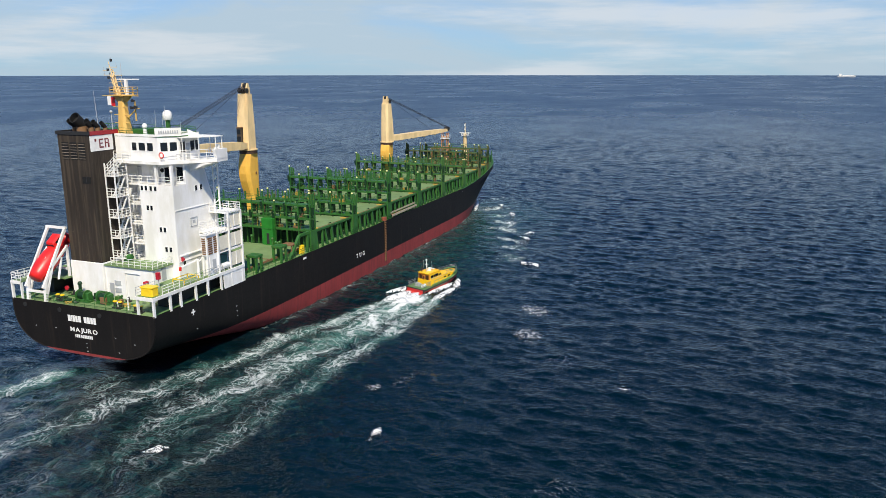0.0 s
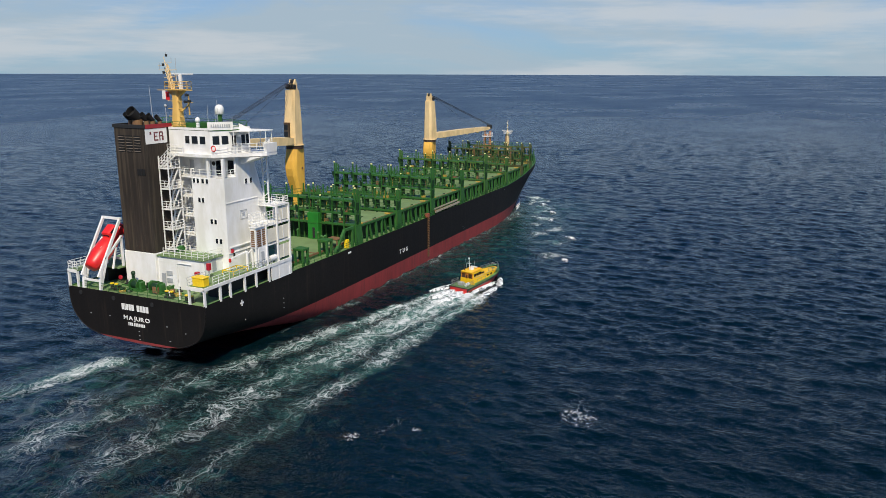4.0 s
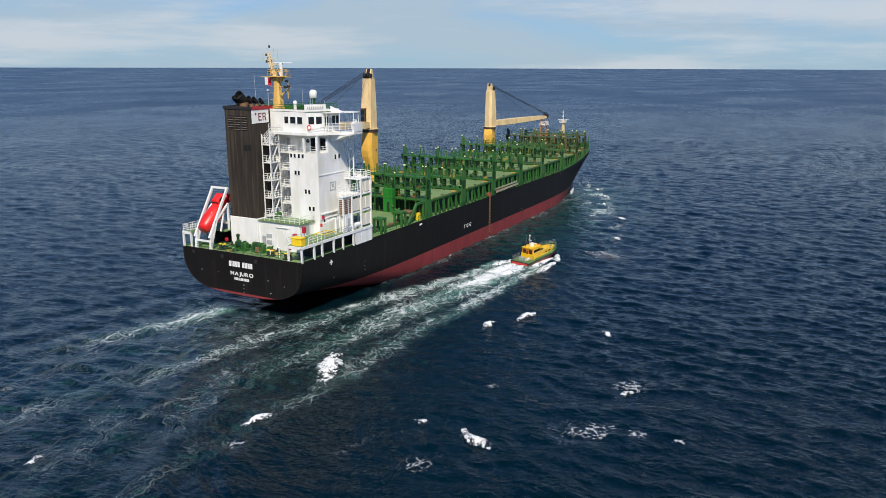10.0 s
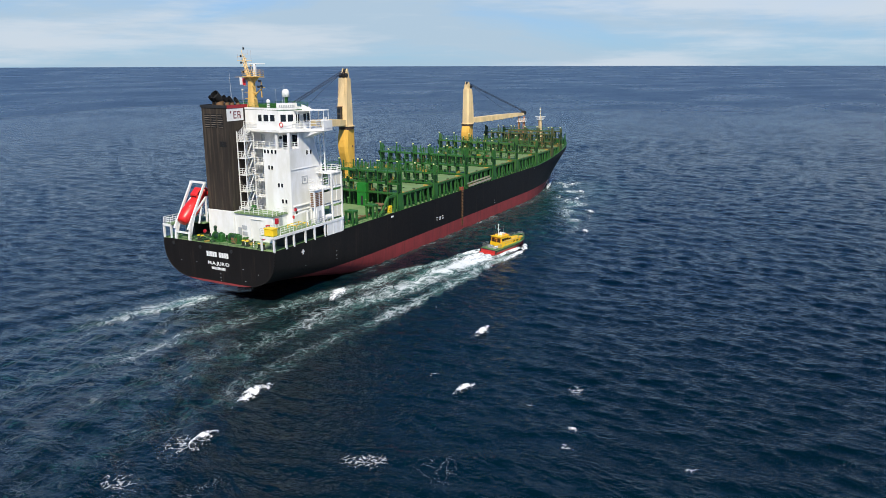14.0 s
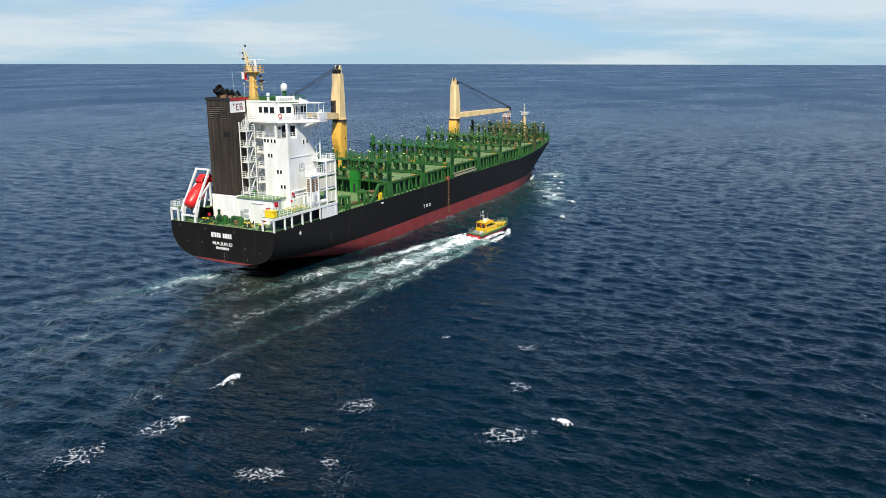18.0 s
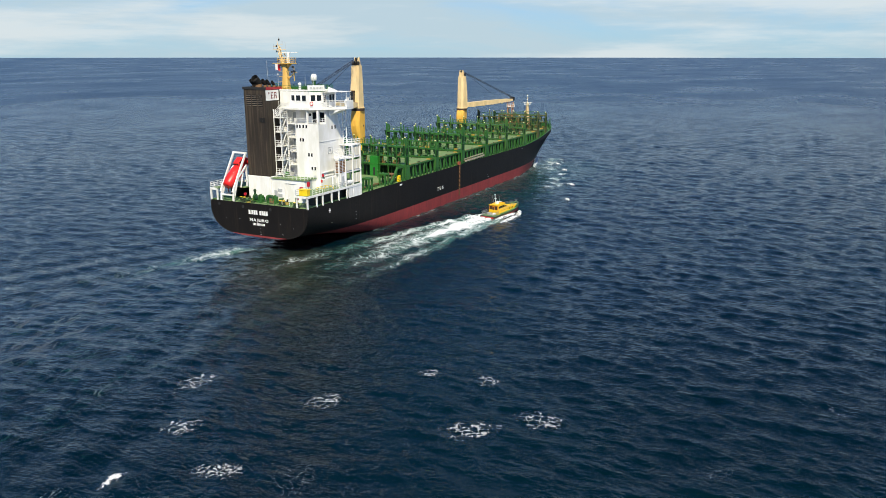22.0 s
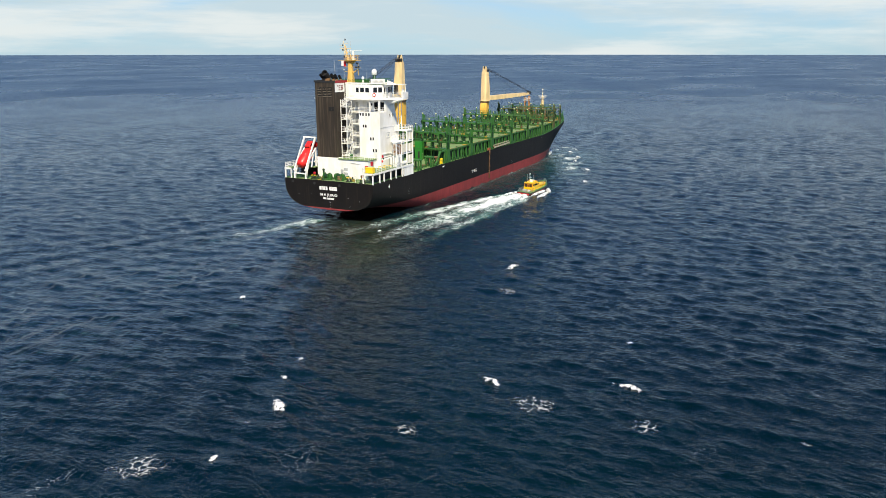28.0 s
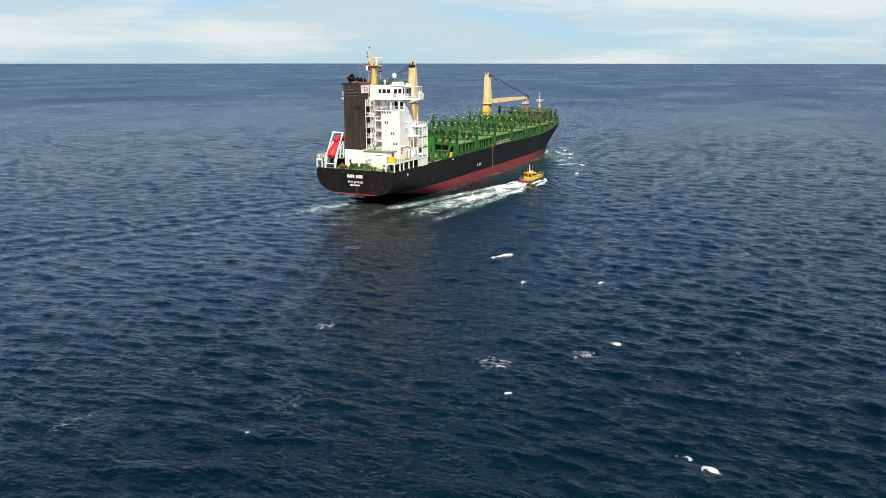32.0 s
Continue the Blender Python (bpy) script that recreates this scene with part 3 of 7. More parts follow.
def hull_point(s, k):
    """A point of the starboard side: s runs from the transom (0) to the stem (1), k from the deck edge (0) down (1)."""
    if s <= 0.6:
        y = BOW_FROM * s / 0.6
        rise = min(1.0, y / 46.0)
        low = 2.4 - 6.85 * (rise * rise * (3 - 2 * rise))
        power = 3.2 + 5.0 * rise
        zt = 8.9
        ang = k * math.pi / 2
        cx, cz = math.cos(ang) ** (2 / power), math.sin(ang) ** (2 / power)
        return (HALF * cx, y, zt - (zt - low) * cz)
    u = (s - 0.6) / 0.4
    zt = deck_z(BOW_FROM + u * (stem_y(10.6) - BOW_FROM))
    low = -4.45
    ang = k * math.pi / 2
    power = 8.2 - 4.0 * u
    cx0, cz = math.cos(ang) ** (2 / power), math.sin(ang) ** (2 / power)
    z = zt - (zt - low) * cz
    y = BOW_FROM + u * (stem_y(max(z, 0)) - BOW_FROM)
    f = min(1.0, max(0.0, z / 10.6)) ** 1.3
    full = (1 - u ** (2.0 + 1.3 * f)) ** (1.05 - 0.5 * f)
    return (HALF * full * (cx0 if z < 0 else max(cx0, 1 - (1 - cx0) * 0.4)), y, z)


def zt_y(y):
    return min(1.0, y / 30.0)


def hull_shapes():
    black, red = Shape(), Shape()
    ns, nk = 90, 26
    side = []
    for i in range(ns + 1):
        col = []
        for j in range(nk + 1):
            x, y, z = hull_point(i / ns, j / nk)
            col.append((x, y, z))
        # resample so that one row lies on the paint line
        zt = col[0][2]
        zl = col[-1][2]
        def at(zq):
            for a, b in zip(col, col[1:]):
                if a[2] >= zq >= b[2] and a[2] > b[2]:
                    t = (a[2] - zq) / (a[2] - b[2])
                    return tuple(a[n] + t * (b[n] - a[n]) for n in range(3))
            return col[-1]
        line = max(BOOT + 0.12 * max(0.0, 1 - zt_y(col[0][1])), zl + 0.02)
        upper = [at(zt + (line - zt) * (1 - (1 - t) ** 1.6)) for t in (n / 12 for n in range(13))]
        lower = [at(line + (zl - line) * t ** 1.5) for t in (n / 8 for n in range(9))]
        side.append((upper, lower))
    for sgn in (1, -1):
        for shape, which in ((black, 0), (red, 1)):
            n = len(side[0][which])
            pts = [(sgn * p[0], p[1], p[2]) for s in side for p in s[which]]
            faces = []
            for i in range(ns):
                for j in range(n - 1):
                    q = (i * n + j, i * n + j + 1, (i + 1) * n + j + 1, (i + 1) * n + j)
                    faces.append(q if sgn < 0 else q[::-1])
            shape.add(pts, faces)
    # transom plate, black above the paint line and red below
    up, lo = side[0]
    tr = [(p[0], p[2]) for p in up]
    n = len(tr)
    pts = [(x, 0.0, z) for x, z in tr] + [(-x, 0.0, z) for x, z in tr]
    black.add(pts, [(j, j + 1, n + j + 1, n + j) for j in range(n - 1)])
    tr = [(p[0], p[2]) for p in lo]
    n = len(tr)
    red.add([(x, 0.0, z) for x, z in tr] + [(-x, 0.0, z) for x, z in tr], [(j, j + 1, n + j + 1, n + j) for j in range(n - 1)])
    # rounded rim of the transom
    edge = [(p[0], -0.02, p[2]) for p in up]
    rim = Shape().path(edge, 0.09, 5), Shape().path([(-x, y, z) for x, y, z in edge], 0.09, 5)
    return black, red, rim, [s[0][0] for s in side]


black_shape, red_shape, rim_shape, DECK_EDGE = hull_shapes()
hull = part("hull", black_shape, BLACK, ship, "black painted steel hull with rust runs", smooth=True)
part("boot_topping", red_shape, RED, ship, "faded red underwater paint", smooth=True)
for r_shape in rim_shape:
    part("transom_rim", r_shape, BLACK, hull)


def half_beam(y):
    for a, b in zip(DECK_EDGE, DECK_EDGE[1:]):
        if a[1] <= y <= b[1]:
            return a[0] + (b[0] - a[0]) * (y - a[1]) / max(1e-6, b[1] - a[1])
    return 0.0


def make_deck():
    deck = Shape()
    pts, faces = [], []
    for x, y, z in DECK_EDGE:
        pts += [(max(0.0, x - 0.06), y, z - 0.12), (min(0.0, 0.06 - x), y, z - 0.12)]
    n = len(DECK_EDGE)
    faces = [(2 * i, 2 * i + 2, 2 * i + 3, 2 * i + 1) for i in range(n - 1)]
    deck.add(pts, faces)
    part("main_deck", deck, GREEN_PALE, ship, "weathered green steel deck")
    # low bulwark rising to the bow, green inside
    wall, skin = Shape(), Shape()
    for sgn in (1, -1):
        ring = []
        for x, y, z in DECK_EDGE:
            h = 0.06 if y < 112 else 0.06 + 1.14 * min(1.0, (y - 112) / 25)
            ring.append((sgn * x, y, z - 0.1, h + 0.1))
        for a, b in zip(ring, ring[1:]):
            o = Vector((0, 0, 0))
            p0, p1 = Vector(a[:3]), Vector(b[:3])
            inn = Vector((-sgn * 0.14, 0, 0))
            q = [p0, p1, p1 + Vector((0, 0, b[3])), p0 + Vector((0, 0, a[3])), p0 + inn, p1 + inn, p1 + inn + Vector((0, 0, b[3])), p0 + inn + Vector((0, 0, a[3]))]
            wall.add(q, [(5, 4, 7, 6), (3, 2, 6, 7)])
            skin.add(q[:4], [(0, 1, 2, 3)])
    return wall, skin


bulwark, bulwark_skin = make_deck()
part("bulwark", bulwark, GREEN, ship, "green painted inside of the bulwark along the deck edge")
part("bulwark_plating", bulwark_skin, BLACK, ship, "black painted outer plating of the bulwark")
rim_line = [(x, y, z + 0.02 + (0.06 if y < 112 else 0.06 + 1.14 * min(1.0, (y - 112) / 25))) for x, y, z in DECK_EDGE]
for side in (1, -1):
    part("bulwark_cap", Shape().path([(side * x, y, z) for x, y, z in rim_line if y > 108], 0.11, 6), GREEN, ship)


# ---- the ship: lettering ----
def letters(text, size, material, parent, m, name="lettering", thick=0.012, bold=0.03, space=1.0):
    cu = bpy.data.curves.new("words", "FONT")
    cu.body, cu.size, cu.extrude, cu.offset, cu.space_character = text, size, thick, bold, space
    cu.align_x, cu.align_y = "CENTER", "CENTER"
    ob = bpy.data.objects.new("words", cu)
    scene.collection.objects.link(ob)
    bpy.context.view_layer.update()
    me = bpy.data.meshes.new_from_object(ob.evaluated_get(bpy.context.evaluated_depsgraph_get()))
    bpy.data.objects.remove(ob)
    me.materials.clear()
    me.materials.append(material)
    o = new(name, me)
    o.parent = parent
    o.matrix_basis = m
    return o


def bars(widths, height, gap, centre, parent, material, normal="y"):
    """Upright plain bars in place of writing that is not spelled out."""
    total = sum(w for w in widths) + gap * (len(widths) - 1)
    x = -total / 2
    for w in widths:
        if w != 0.30 and w > 0.05:
            s = Shape().box(x, x + w, -0.015, 0.015, -height / 2, height / 2)
            o = part("lettering_bar", s, WHITE_MARK, parent)
            o.matrix_basis = centre
        x += w + gap


def spell(text, size, gap, material, parent, m, name, bold=0.02):
    """A word laid out letter by letter about its middle."""
    made = [letters(ch, size, material, parent, m, name, 0.012, bold) for ch in text]
    spans = [max(v.co.x for v in o.data.vertices) - min(v.co.x for v in o.data.vertices) for o in made]
    x = -(sum(spans) + gap * (len(made) - 1)) / 2
    for o, w in zip(made, spans):
        left = min(v.co.x for v in o.data.vertices)
        o.matrix_basis = m @ Matrix.Translation((x - left, 0, 0))
        x += w + gap


# port of registry and bars on the transom
spell("MAJURO", 1.02, 0.13, WHITE_MARK, hull, pose(0.15, -0.04, 5.72, 90, 0, 0) @ Matrix.Diagonal((1.0, 0.76, 1.0, 1.0)), "port_letter", 0.026)
bars([0.44, 0.16, 0.36, 0.36, 0.46, 0.30, 0.44, 0.46, 0.40, 0.40], 0.82, 0.09, pose(0.0, -0.03, 7.2), hull, WHITE_MARK)
bars([0.12, 0.25, 0.25, 0.02, 0.2, 0.2, 0.2, 0.2, 0.2, 0.2, 0.2], 0.42, 0.08, pose(0.05, -0.03, 4.92), hull, WHITE_MARK)
for ty, zz in ((53.6, 4.5),):
    spell("TUG", 1.08, 0.62, WHITE_MARK, hull, pose(HALF + 0.03, ty, zz, 90, 0, 90), "tug_letter")
# draught marks and small white marks on the topsides
mark = part("hull_mark", Shape().box(-0.02, 0.03, -0.45, 0.45, -0.16, 0.16), WHITE_MARK, hull)
mark.matrix_basis = pose(HALF, 34.3, 8.3)
for y, z in ((67.3, 8.35), (71.0, 8.6), (103.0, 8.3), (109.5, 8.4)):
    again(mark, min(HALF, half_beam(y) - 0.05), y, z)
part("hull_cross", Shape().box(HALF - 0.02, HALF + 0.03, 6.85, 7.05, 7.05, 7.85).box(HALF - 0.02, HALF + 0.034, 6.6, 7.3, 7.36, 7.56), WHITE_MARK, hull, "small white painted cross")
tick = part("draught_tick", Shape().box(-0.02, 0.03, -0.08, 0.08, -0.05, 0.05), GREY, hull)
tick.matrix_basis = pose(HALF, 16.0, 4.2)
for y, z in ((16, 4.9), (16, 5.6), (82.5, 3.2), (82.5, 3.8), (83.3, 3.2), (7.5, 5.0)):
    again(tick, HALF, y, z)
stern_tick = part("draught_tick", Shape().box(-0.10, 0.10, -0.03, 0.02, -0.04, 0.04), GREY, hull)
stern_tick.matrix_basis = pose(0.4, 0, 4.1)
for x, z in ((0.4, 3.5), (0.4, 3.0), (-4.6, 5.6), (-8.0, 5.5), (5.2, 5.4), (8.2, 4.9), (5.6, 3.5)):
    again(stern_tick, x, 0, z)
for x, z in ((-3.6, 8.1), (3.0, 8.05), (-9.5, 8.2)):
    s = Shape().tube((x, -0.08, z), (x, 0.3, z), 0.3, n=12)
    part("mooring_pipe", s, DARK, hull)


# ---- the ship: funnel ----
def make_funnel():
    f = part("funnel", Shape().box(-5.75, -0.4, 4.55, 9.2, 13.4, 30.1, 0.12), FUNNEL, ship, "tall black funnel stained brown with soot")
    part("funnel_base", Shape().box(-5.85, -0.36, 4.5, 9.2, 8.8, 13.4, 0.08), WHITE, f, "white painted lower funnel casing")
    rim = Shape()
    rim.box(-5.85, -0.3, 4.45, 4.65, 29.9, 30.35).box(-5.85, -0.3, 9.0, 9.3, 29.9, 30.35).box(-5.85, -5.65, 4.65, 9.0, 29.9, 30.35)
    part("top_rim", rim, DARK, f)
    part("red_band", Shape().box(-0.5, -0.28, 4.65, 9.3, 29.85, 30.35), plain("dull crimson paint", (0.33, 0.018, 0.03), 0.5), f, "red painted top edge")
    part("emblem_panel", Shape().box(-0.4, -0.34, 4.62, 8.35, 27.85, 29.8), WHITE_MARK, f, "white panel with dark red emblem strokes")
    em = plain("emblem red", (0.15, 0.022, 0.028), 0.5)
    for shape_set in (
        [(6.05, 6.22, 28.2, 29.35), (6.22, 6.75, 28.2, 28.38), (6.22, 6.6, 28.72, 28.86), (6.22, 6.75, 29.18, 29.35)],
        [(6.98, 7.14, 28.2, 29.35), (7.14, 7.6, 29.2, 29.35), (7.14, 7.6, 28.72, 28.87), (7.5, 7.66, 28.87, 29.2), (7.45, 7.72, 28.2, 28.72)],
        [(5.35, 5.6, 29.05, 29.4)],
    ):
        s = Shape()
        for y0, y1, z0, z1 in shape_set:
            s.box(-0.345, -0.31, y0, y1, z0, z1)
        part("emblem_stroke", s, em, f)
    # louvred vents on the after face
    for c in range(3):
        x0 = -5.05 + c * 1.36
        part("vent_frame", Shape().box(x0, x0 + 1.14, 4.52, 4.6, 26.75, 28.95), SOOT, f)
        for r in range(6):
            z = 26.85 + r * 0.36
            s = Shape().add([(x0 + 0.04, 4.53, z + 0.1), (x0 + 1.1, 4.53, z + 0.1), (x0 + 1.1, 4.47, z + 0.03), (x0 + 0.04, 4.47, z + 0.03),
                             (x0 + 0.04, 4.53, z + 0.04), (x0 + 1.1, 4.53, z + 0.04)], [(0, 1, 2, 3), (4, 3, 2, 5), (0, 3, 4), (1, 5, 2)])
            part("vent_slat", s, SLAT, f)
    part("vent_frame", Shape().box(-2.15, -0.8, 4.5, 4.6, 23.8, 24.65), SOOT, f)
    part("vent_bar", Shape().box(-1.50, -1.44, 4.47, 4.55, 23.8, 24.65), DARK, f)
    # exhaust pipes, leaning aft, cut aslant
    for x, y, r, h, lean in ((-3.9, 7.0, 0.70, 1.75, 0.55), (-5.05, 6.9, 0.30, 1.35, 0.6), (-2.25, 6.9, 0.36, 1.35, 0.5), (-1.6, 7.3, 0.32, 1.25, 0.5), (-0.95, 7.9, 0.27, 1.1, 0.5)):
        part("exhaust_pipe", Shape().tube((x, y, 30.0), (x, y, 30.2 + h * 0.42), r, n=16), RUST, f)
        t = Shape()
        rings = []
        for a in (0.0, 0.3, 1.0):
            c = Vector((x - 0.25 * a * r, y - a * h * lean, 30.2 + h * (0.42 + 0.58 * a)))
            tilt = 0.25 + a * 0.75
            rings.append([c + Vector((r * 1.05 * math.cos(q), r * 1.05 * math.sin(q) * math.cos(tilt), r * 1.05 * math.sin(q) * math.sin(tilt)))
                          for q in (2 * math.pi * i / 18 for i in range(18))])
        inner = [Vector(p) + (rings[-1][9] + rings[-1][0] - 2 * Vector(p)) * 0.07 for p in rings[-1]]
        floor = [p + Vector((0, h * lean * 0.4, -h * 0.3)) for p in inner]
        t.loft(rings + [inner, floor])
        part("exhaust_mouth", t, SOOT, f, "soot-black slanted exhaust outlet")
    part("whip_aerial", Shape().tube((-3.0, 8.8, 30.1), (-3.2, 8.8, 35.2), 0.05, 0.02, n=5), GREY, f)
    part("lamp_post", Shape().tube((-0.7, 8.9, 30.1), (-0.7, 8.9, 32.4), 0.05, n=5).ball((-0.7, 8.9, 32.6), 0.2), GREY, f)
    return f


funnel = make_funnel()


# ---- the ship: deckhouse ----
def window(x0, x1, y, z0, z1, parent, axis="y", depth=0.1):
    """A pane set in a frame; axis y faces aft, axis x faces to starboard (x0, x1 run along y then)."""
    fr = 0.07
    fs, ps = Shape(), Shape()
    if axis == "y":
        fs.box(x0 - fr, x1 + fr, y - 0.05, y, z0 - fr, z0).box(x0 - fr, x1 + fr, y - 0.05, y, z1, z1 + fr)
        fs.box(x0 - fr, x0, y - 0.05, y, z0, z1).box(x1, x1 + fr, y - 0.05, y, z0, z1)
        ps.box(x0, x1, y - 0.025, y + 0.02, z0, z1)
    else:
        fs.box(y, y + 0.05, x0 - fr, x1 + fr, z0 - fr, z0).box(y, y + 0.05, x0 - fr, x1 + fr, z1, z1 + fr)
        fs.box(y, y + 0.05, x0 - fr, x0, z0, z1).box(y, y + 0.05, x1, x1 + fr, z0, z1)
        ps.box(y - 0.02, y + 0.025, x0, x1, z0, z1)
    part("window_frame", fs, WHITE, parent)
    part("window_pane", ps, GLASS, parent, "dark window glass")


def make_house():
    s = Shape()
    s.prism([(8.5, 11.2), (17, 11.2), (17, 19), (15.4, 23.4), (8.5, 23.4)], "x", 3.2, 8.6)
    s.prism([(11, 11.2), (17, 11.2), (17, 19), (14.6, 26), (11, 26)], "x", -8.6, 3.2)
    s.prism([(11.05, 23.4), (15.4, 23.4), (14.6, 26), (11.05, 26)], "x", 3.2, 6.6)
    s.prism([(11.4, 23.4), (15.4, 23.4), (14.6, 26), (11.4, 26)], "x", 6.6, 8.6)
    h = part("deckhouse", s, WHITE, ship, "white painted multi-storey deckhouse with rust streaks")
    part("lower_house", Shape().box(-8.6, 8.6, 9.0, 17, 8.8, 11.2), WHITE, h)
    # weld seams and ledges
    for z in (13.35, 20.1):
        part("ledge", Shape().box(8.6, 8.68, 8.6, 16.8 if z < 19 else 15.6, z, z + 0.09), WHITE, h)
    part("ledge", Shape().box(8.6, 8.8, 8.8, 13.2, 14.1, 14.22), WHITE, h)
    # frame of the name plate on the starboard wall
    fr = Shape()
    for y0, y1, z0, z1 in ((11.3, 12.7, 17.6, 17.68), (11.3, 12.7, 18.75, 18.83), (11.3, 11.38, 17.6, 18.83), (12.62, 12.7, 17.6, 18.83)):
        fr.box(8.6, 8.68, y0, y1, z0, z1)
    fr.box(8.6, 8.63, 11.75, 12.3, 18.0, 18.45)
    part("plate_frame", fr, GREY, h)
    # small accommodation windows
    for x in (3.62, 4.28, 5.08, 5.8):
        window(x - 0.2, x + 0.2, 8.5, 22.65, 23.25, h)
    for x, z in ((4.32, 20.38), (4.92, 20.38), (6.15, 17.6), (6.8, 17.6), (6.8, 15.0), (7.5, 15.0)):
        window(x - 0.2, x + 0.2, 8.5, z - 0.32, z + 0.32, h)
    for y, z in ((12.9, 22.6), (13.9, 22.6), (9.6, 13.0)):
        window(y - 0.22, y + 0.22, 8.6, z - 0.35, z + 0.35, h, "x")
    # doors under the overhangs
    for x, y, z in ((4.2, 11.05, 23.42), (1.2, 11.0, 20.78), (1.2, 11.0, 18.12), (1.2, 11.0, 15.47), (1.2, 11.0, 23.42)):
        part("door", Shape().box(x - 0.38, x + 0.38, y - 0.06, y, z, z + 1.95, 0.04), GREY, h, "pale grey steel door")
    part("round_window", Shape().tube((4.9, 11.0, 25.0), (4.9, 11.1, 25.0), 0.3, n=14), GLASS, h)
    part("door", Shape().box(8.57, 8.63, 12.1, 12.9, 11.3, 13.3, 0.02), GREY, h)

    # landings in the recess, with railings
    for z in (12.8, 15.45, 18.1, 20.75, 23.4):
        part("landing", Shape().prism([(0.5, 11.0), (3.2, 11.0), (3.2, 9.1), (2.9, 8.7), (0.9, 8.7), (0.5, 9.1)], "z", z - 0.14, z), WHITE, h)
        railing(WHITE, h, [(0.5, 10.9, z), (0.5, 9.1, z), (0.9, 8.72, z), (2.9, 8.72, z), (3.15, 9.1, z)], 1.05, 0.9, 0.04)
    # corner gallery under the bridge
    railing(WHITE, h, [(3.2, 8.6, 23.4), (8.5, 8.6, 23.4), (8.5, 11.4, 23.4)], 1.05, 1.3, 0.04)
    for x, y in ((8.42, 8.68), (6.0, 8.68), (8.42, 11.2)):
        part("pillar", Shape().box(x - 0.17, x + 0.17, y - 0.17, y + 0.17, 23.4, 26.0), WHITE, h)
    part("gallery_glass", Shape().box(6.6, 6.66, 9.5, 11.0, 23.6, 25.6), GLASS, h)
    part("gallery_glass", Shape().box(7.0, 8.3, 11.34, 11.4, 23.7, 25.5), GLASS, h)

    # stair tower beside the funnel
    st = Shape()
    for x in (-0.22, 1.3):
        for y in (6.4, 8.5):
            st.beam((x, y, 13.0), (x, y, 26.2), 0.13)
    part("stair_tower_frame", st, WHITE, h)
    for k in range(5):
        z = 13.75 + k * 2.72
        part("stair_landing", Shape().box(-0.3, 1.35, 6.3, 8.55, z - 0.1, z), WHITE, h)
        railing(WHITE, h, [(-0.22, 6.35, z), (1.3, 6.35, z), (1.3, 8.5, z)], 1.05, 0.85, 0.04)
        fl = Shape()
        if k < 4:
            for x in (0.5, 1.2):
                fl.beam((x, 6.7, z), (x, 8.4, z + 2.72), 0.07, 0.2)
            for n in range(9):
                fl.box(0.5, 1.2, 6.75 + n * 0.19, 6.95 + n * 0.19, z + 0.27 * (n + 1) - 0.03, z + 0.27 * (n + 1))
            part("stair_flight", fl, WHITE, h)
    # top stair from the gallery to the bridge deck
    fl = Shape()
    for y in (6.6, 7.3):
        fl.beam((-0.2, y, 24.7), (2.0, y, 26.5), 0.08, 0.22)
    part("stair_flight", fl, WHITE, h)
    railing(WHITE, h, [(-0.2, 6.35, 24.7), (2.0, 6.35, 26.5)], 1.0, 0.7, 0.04)
    return h


house = make_house()


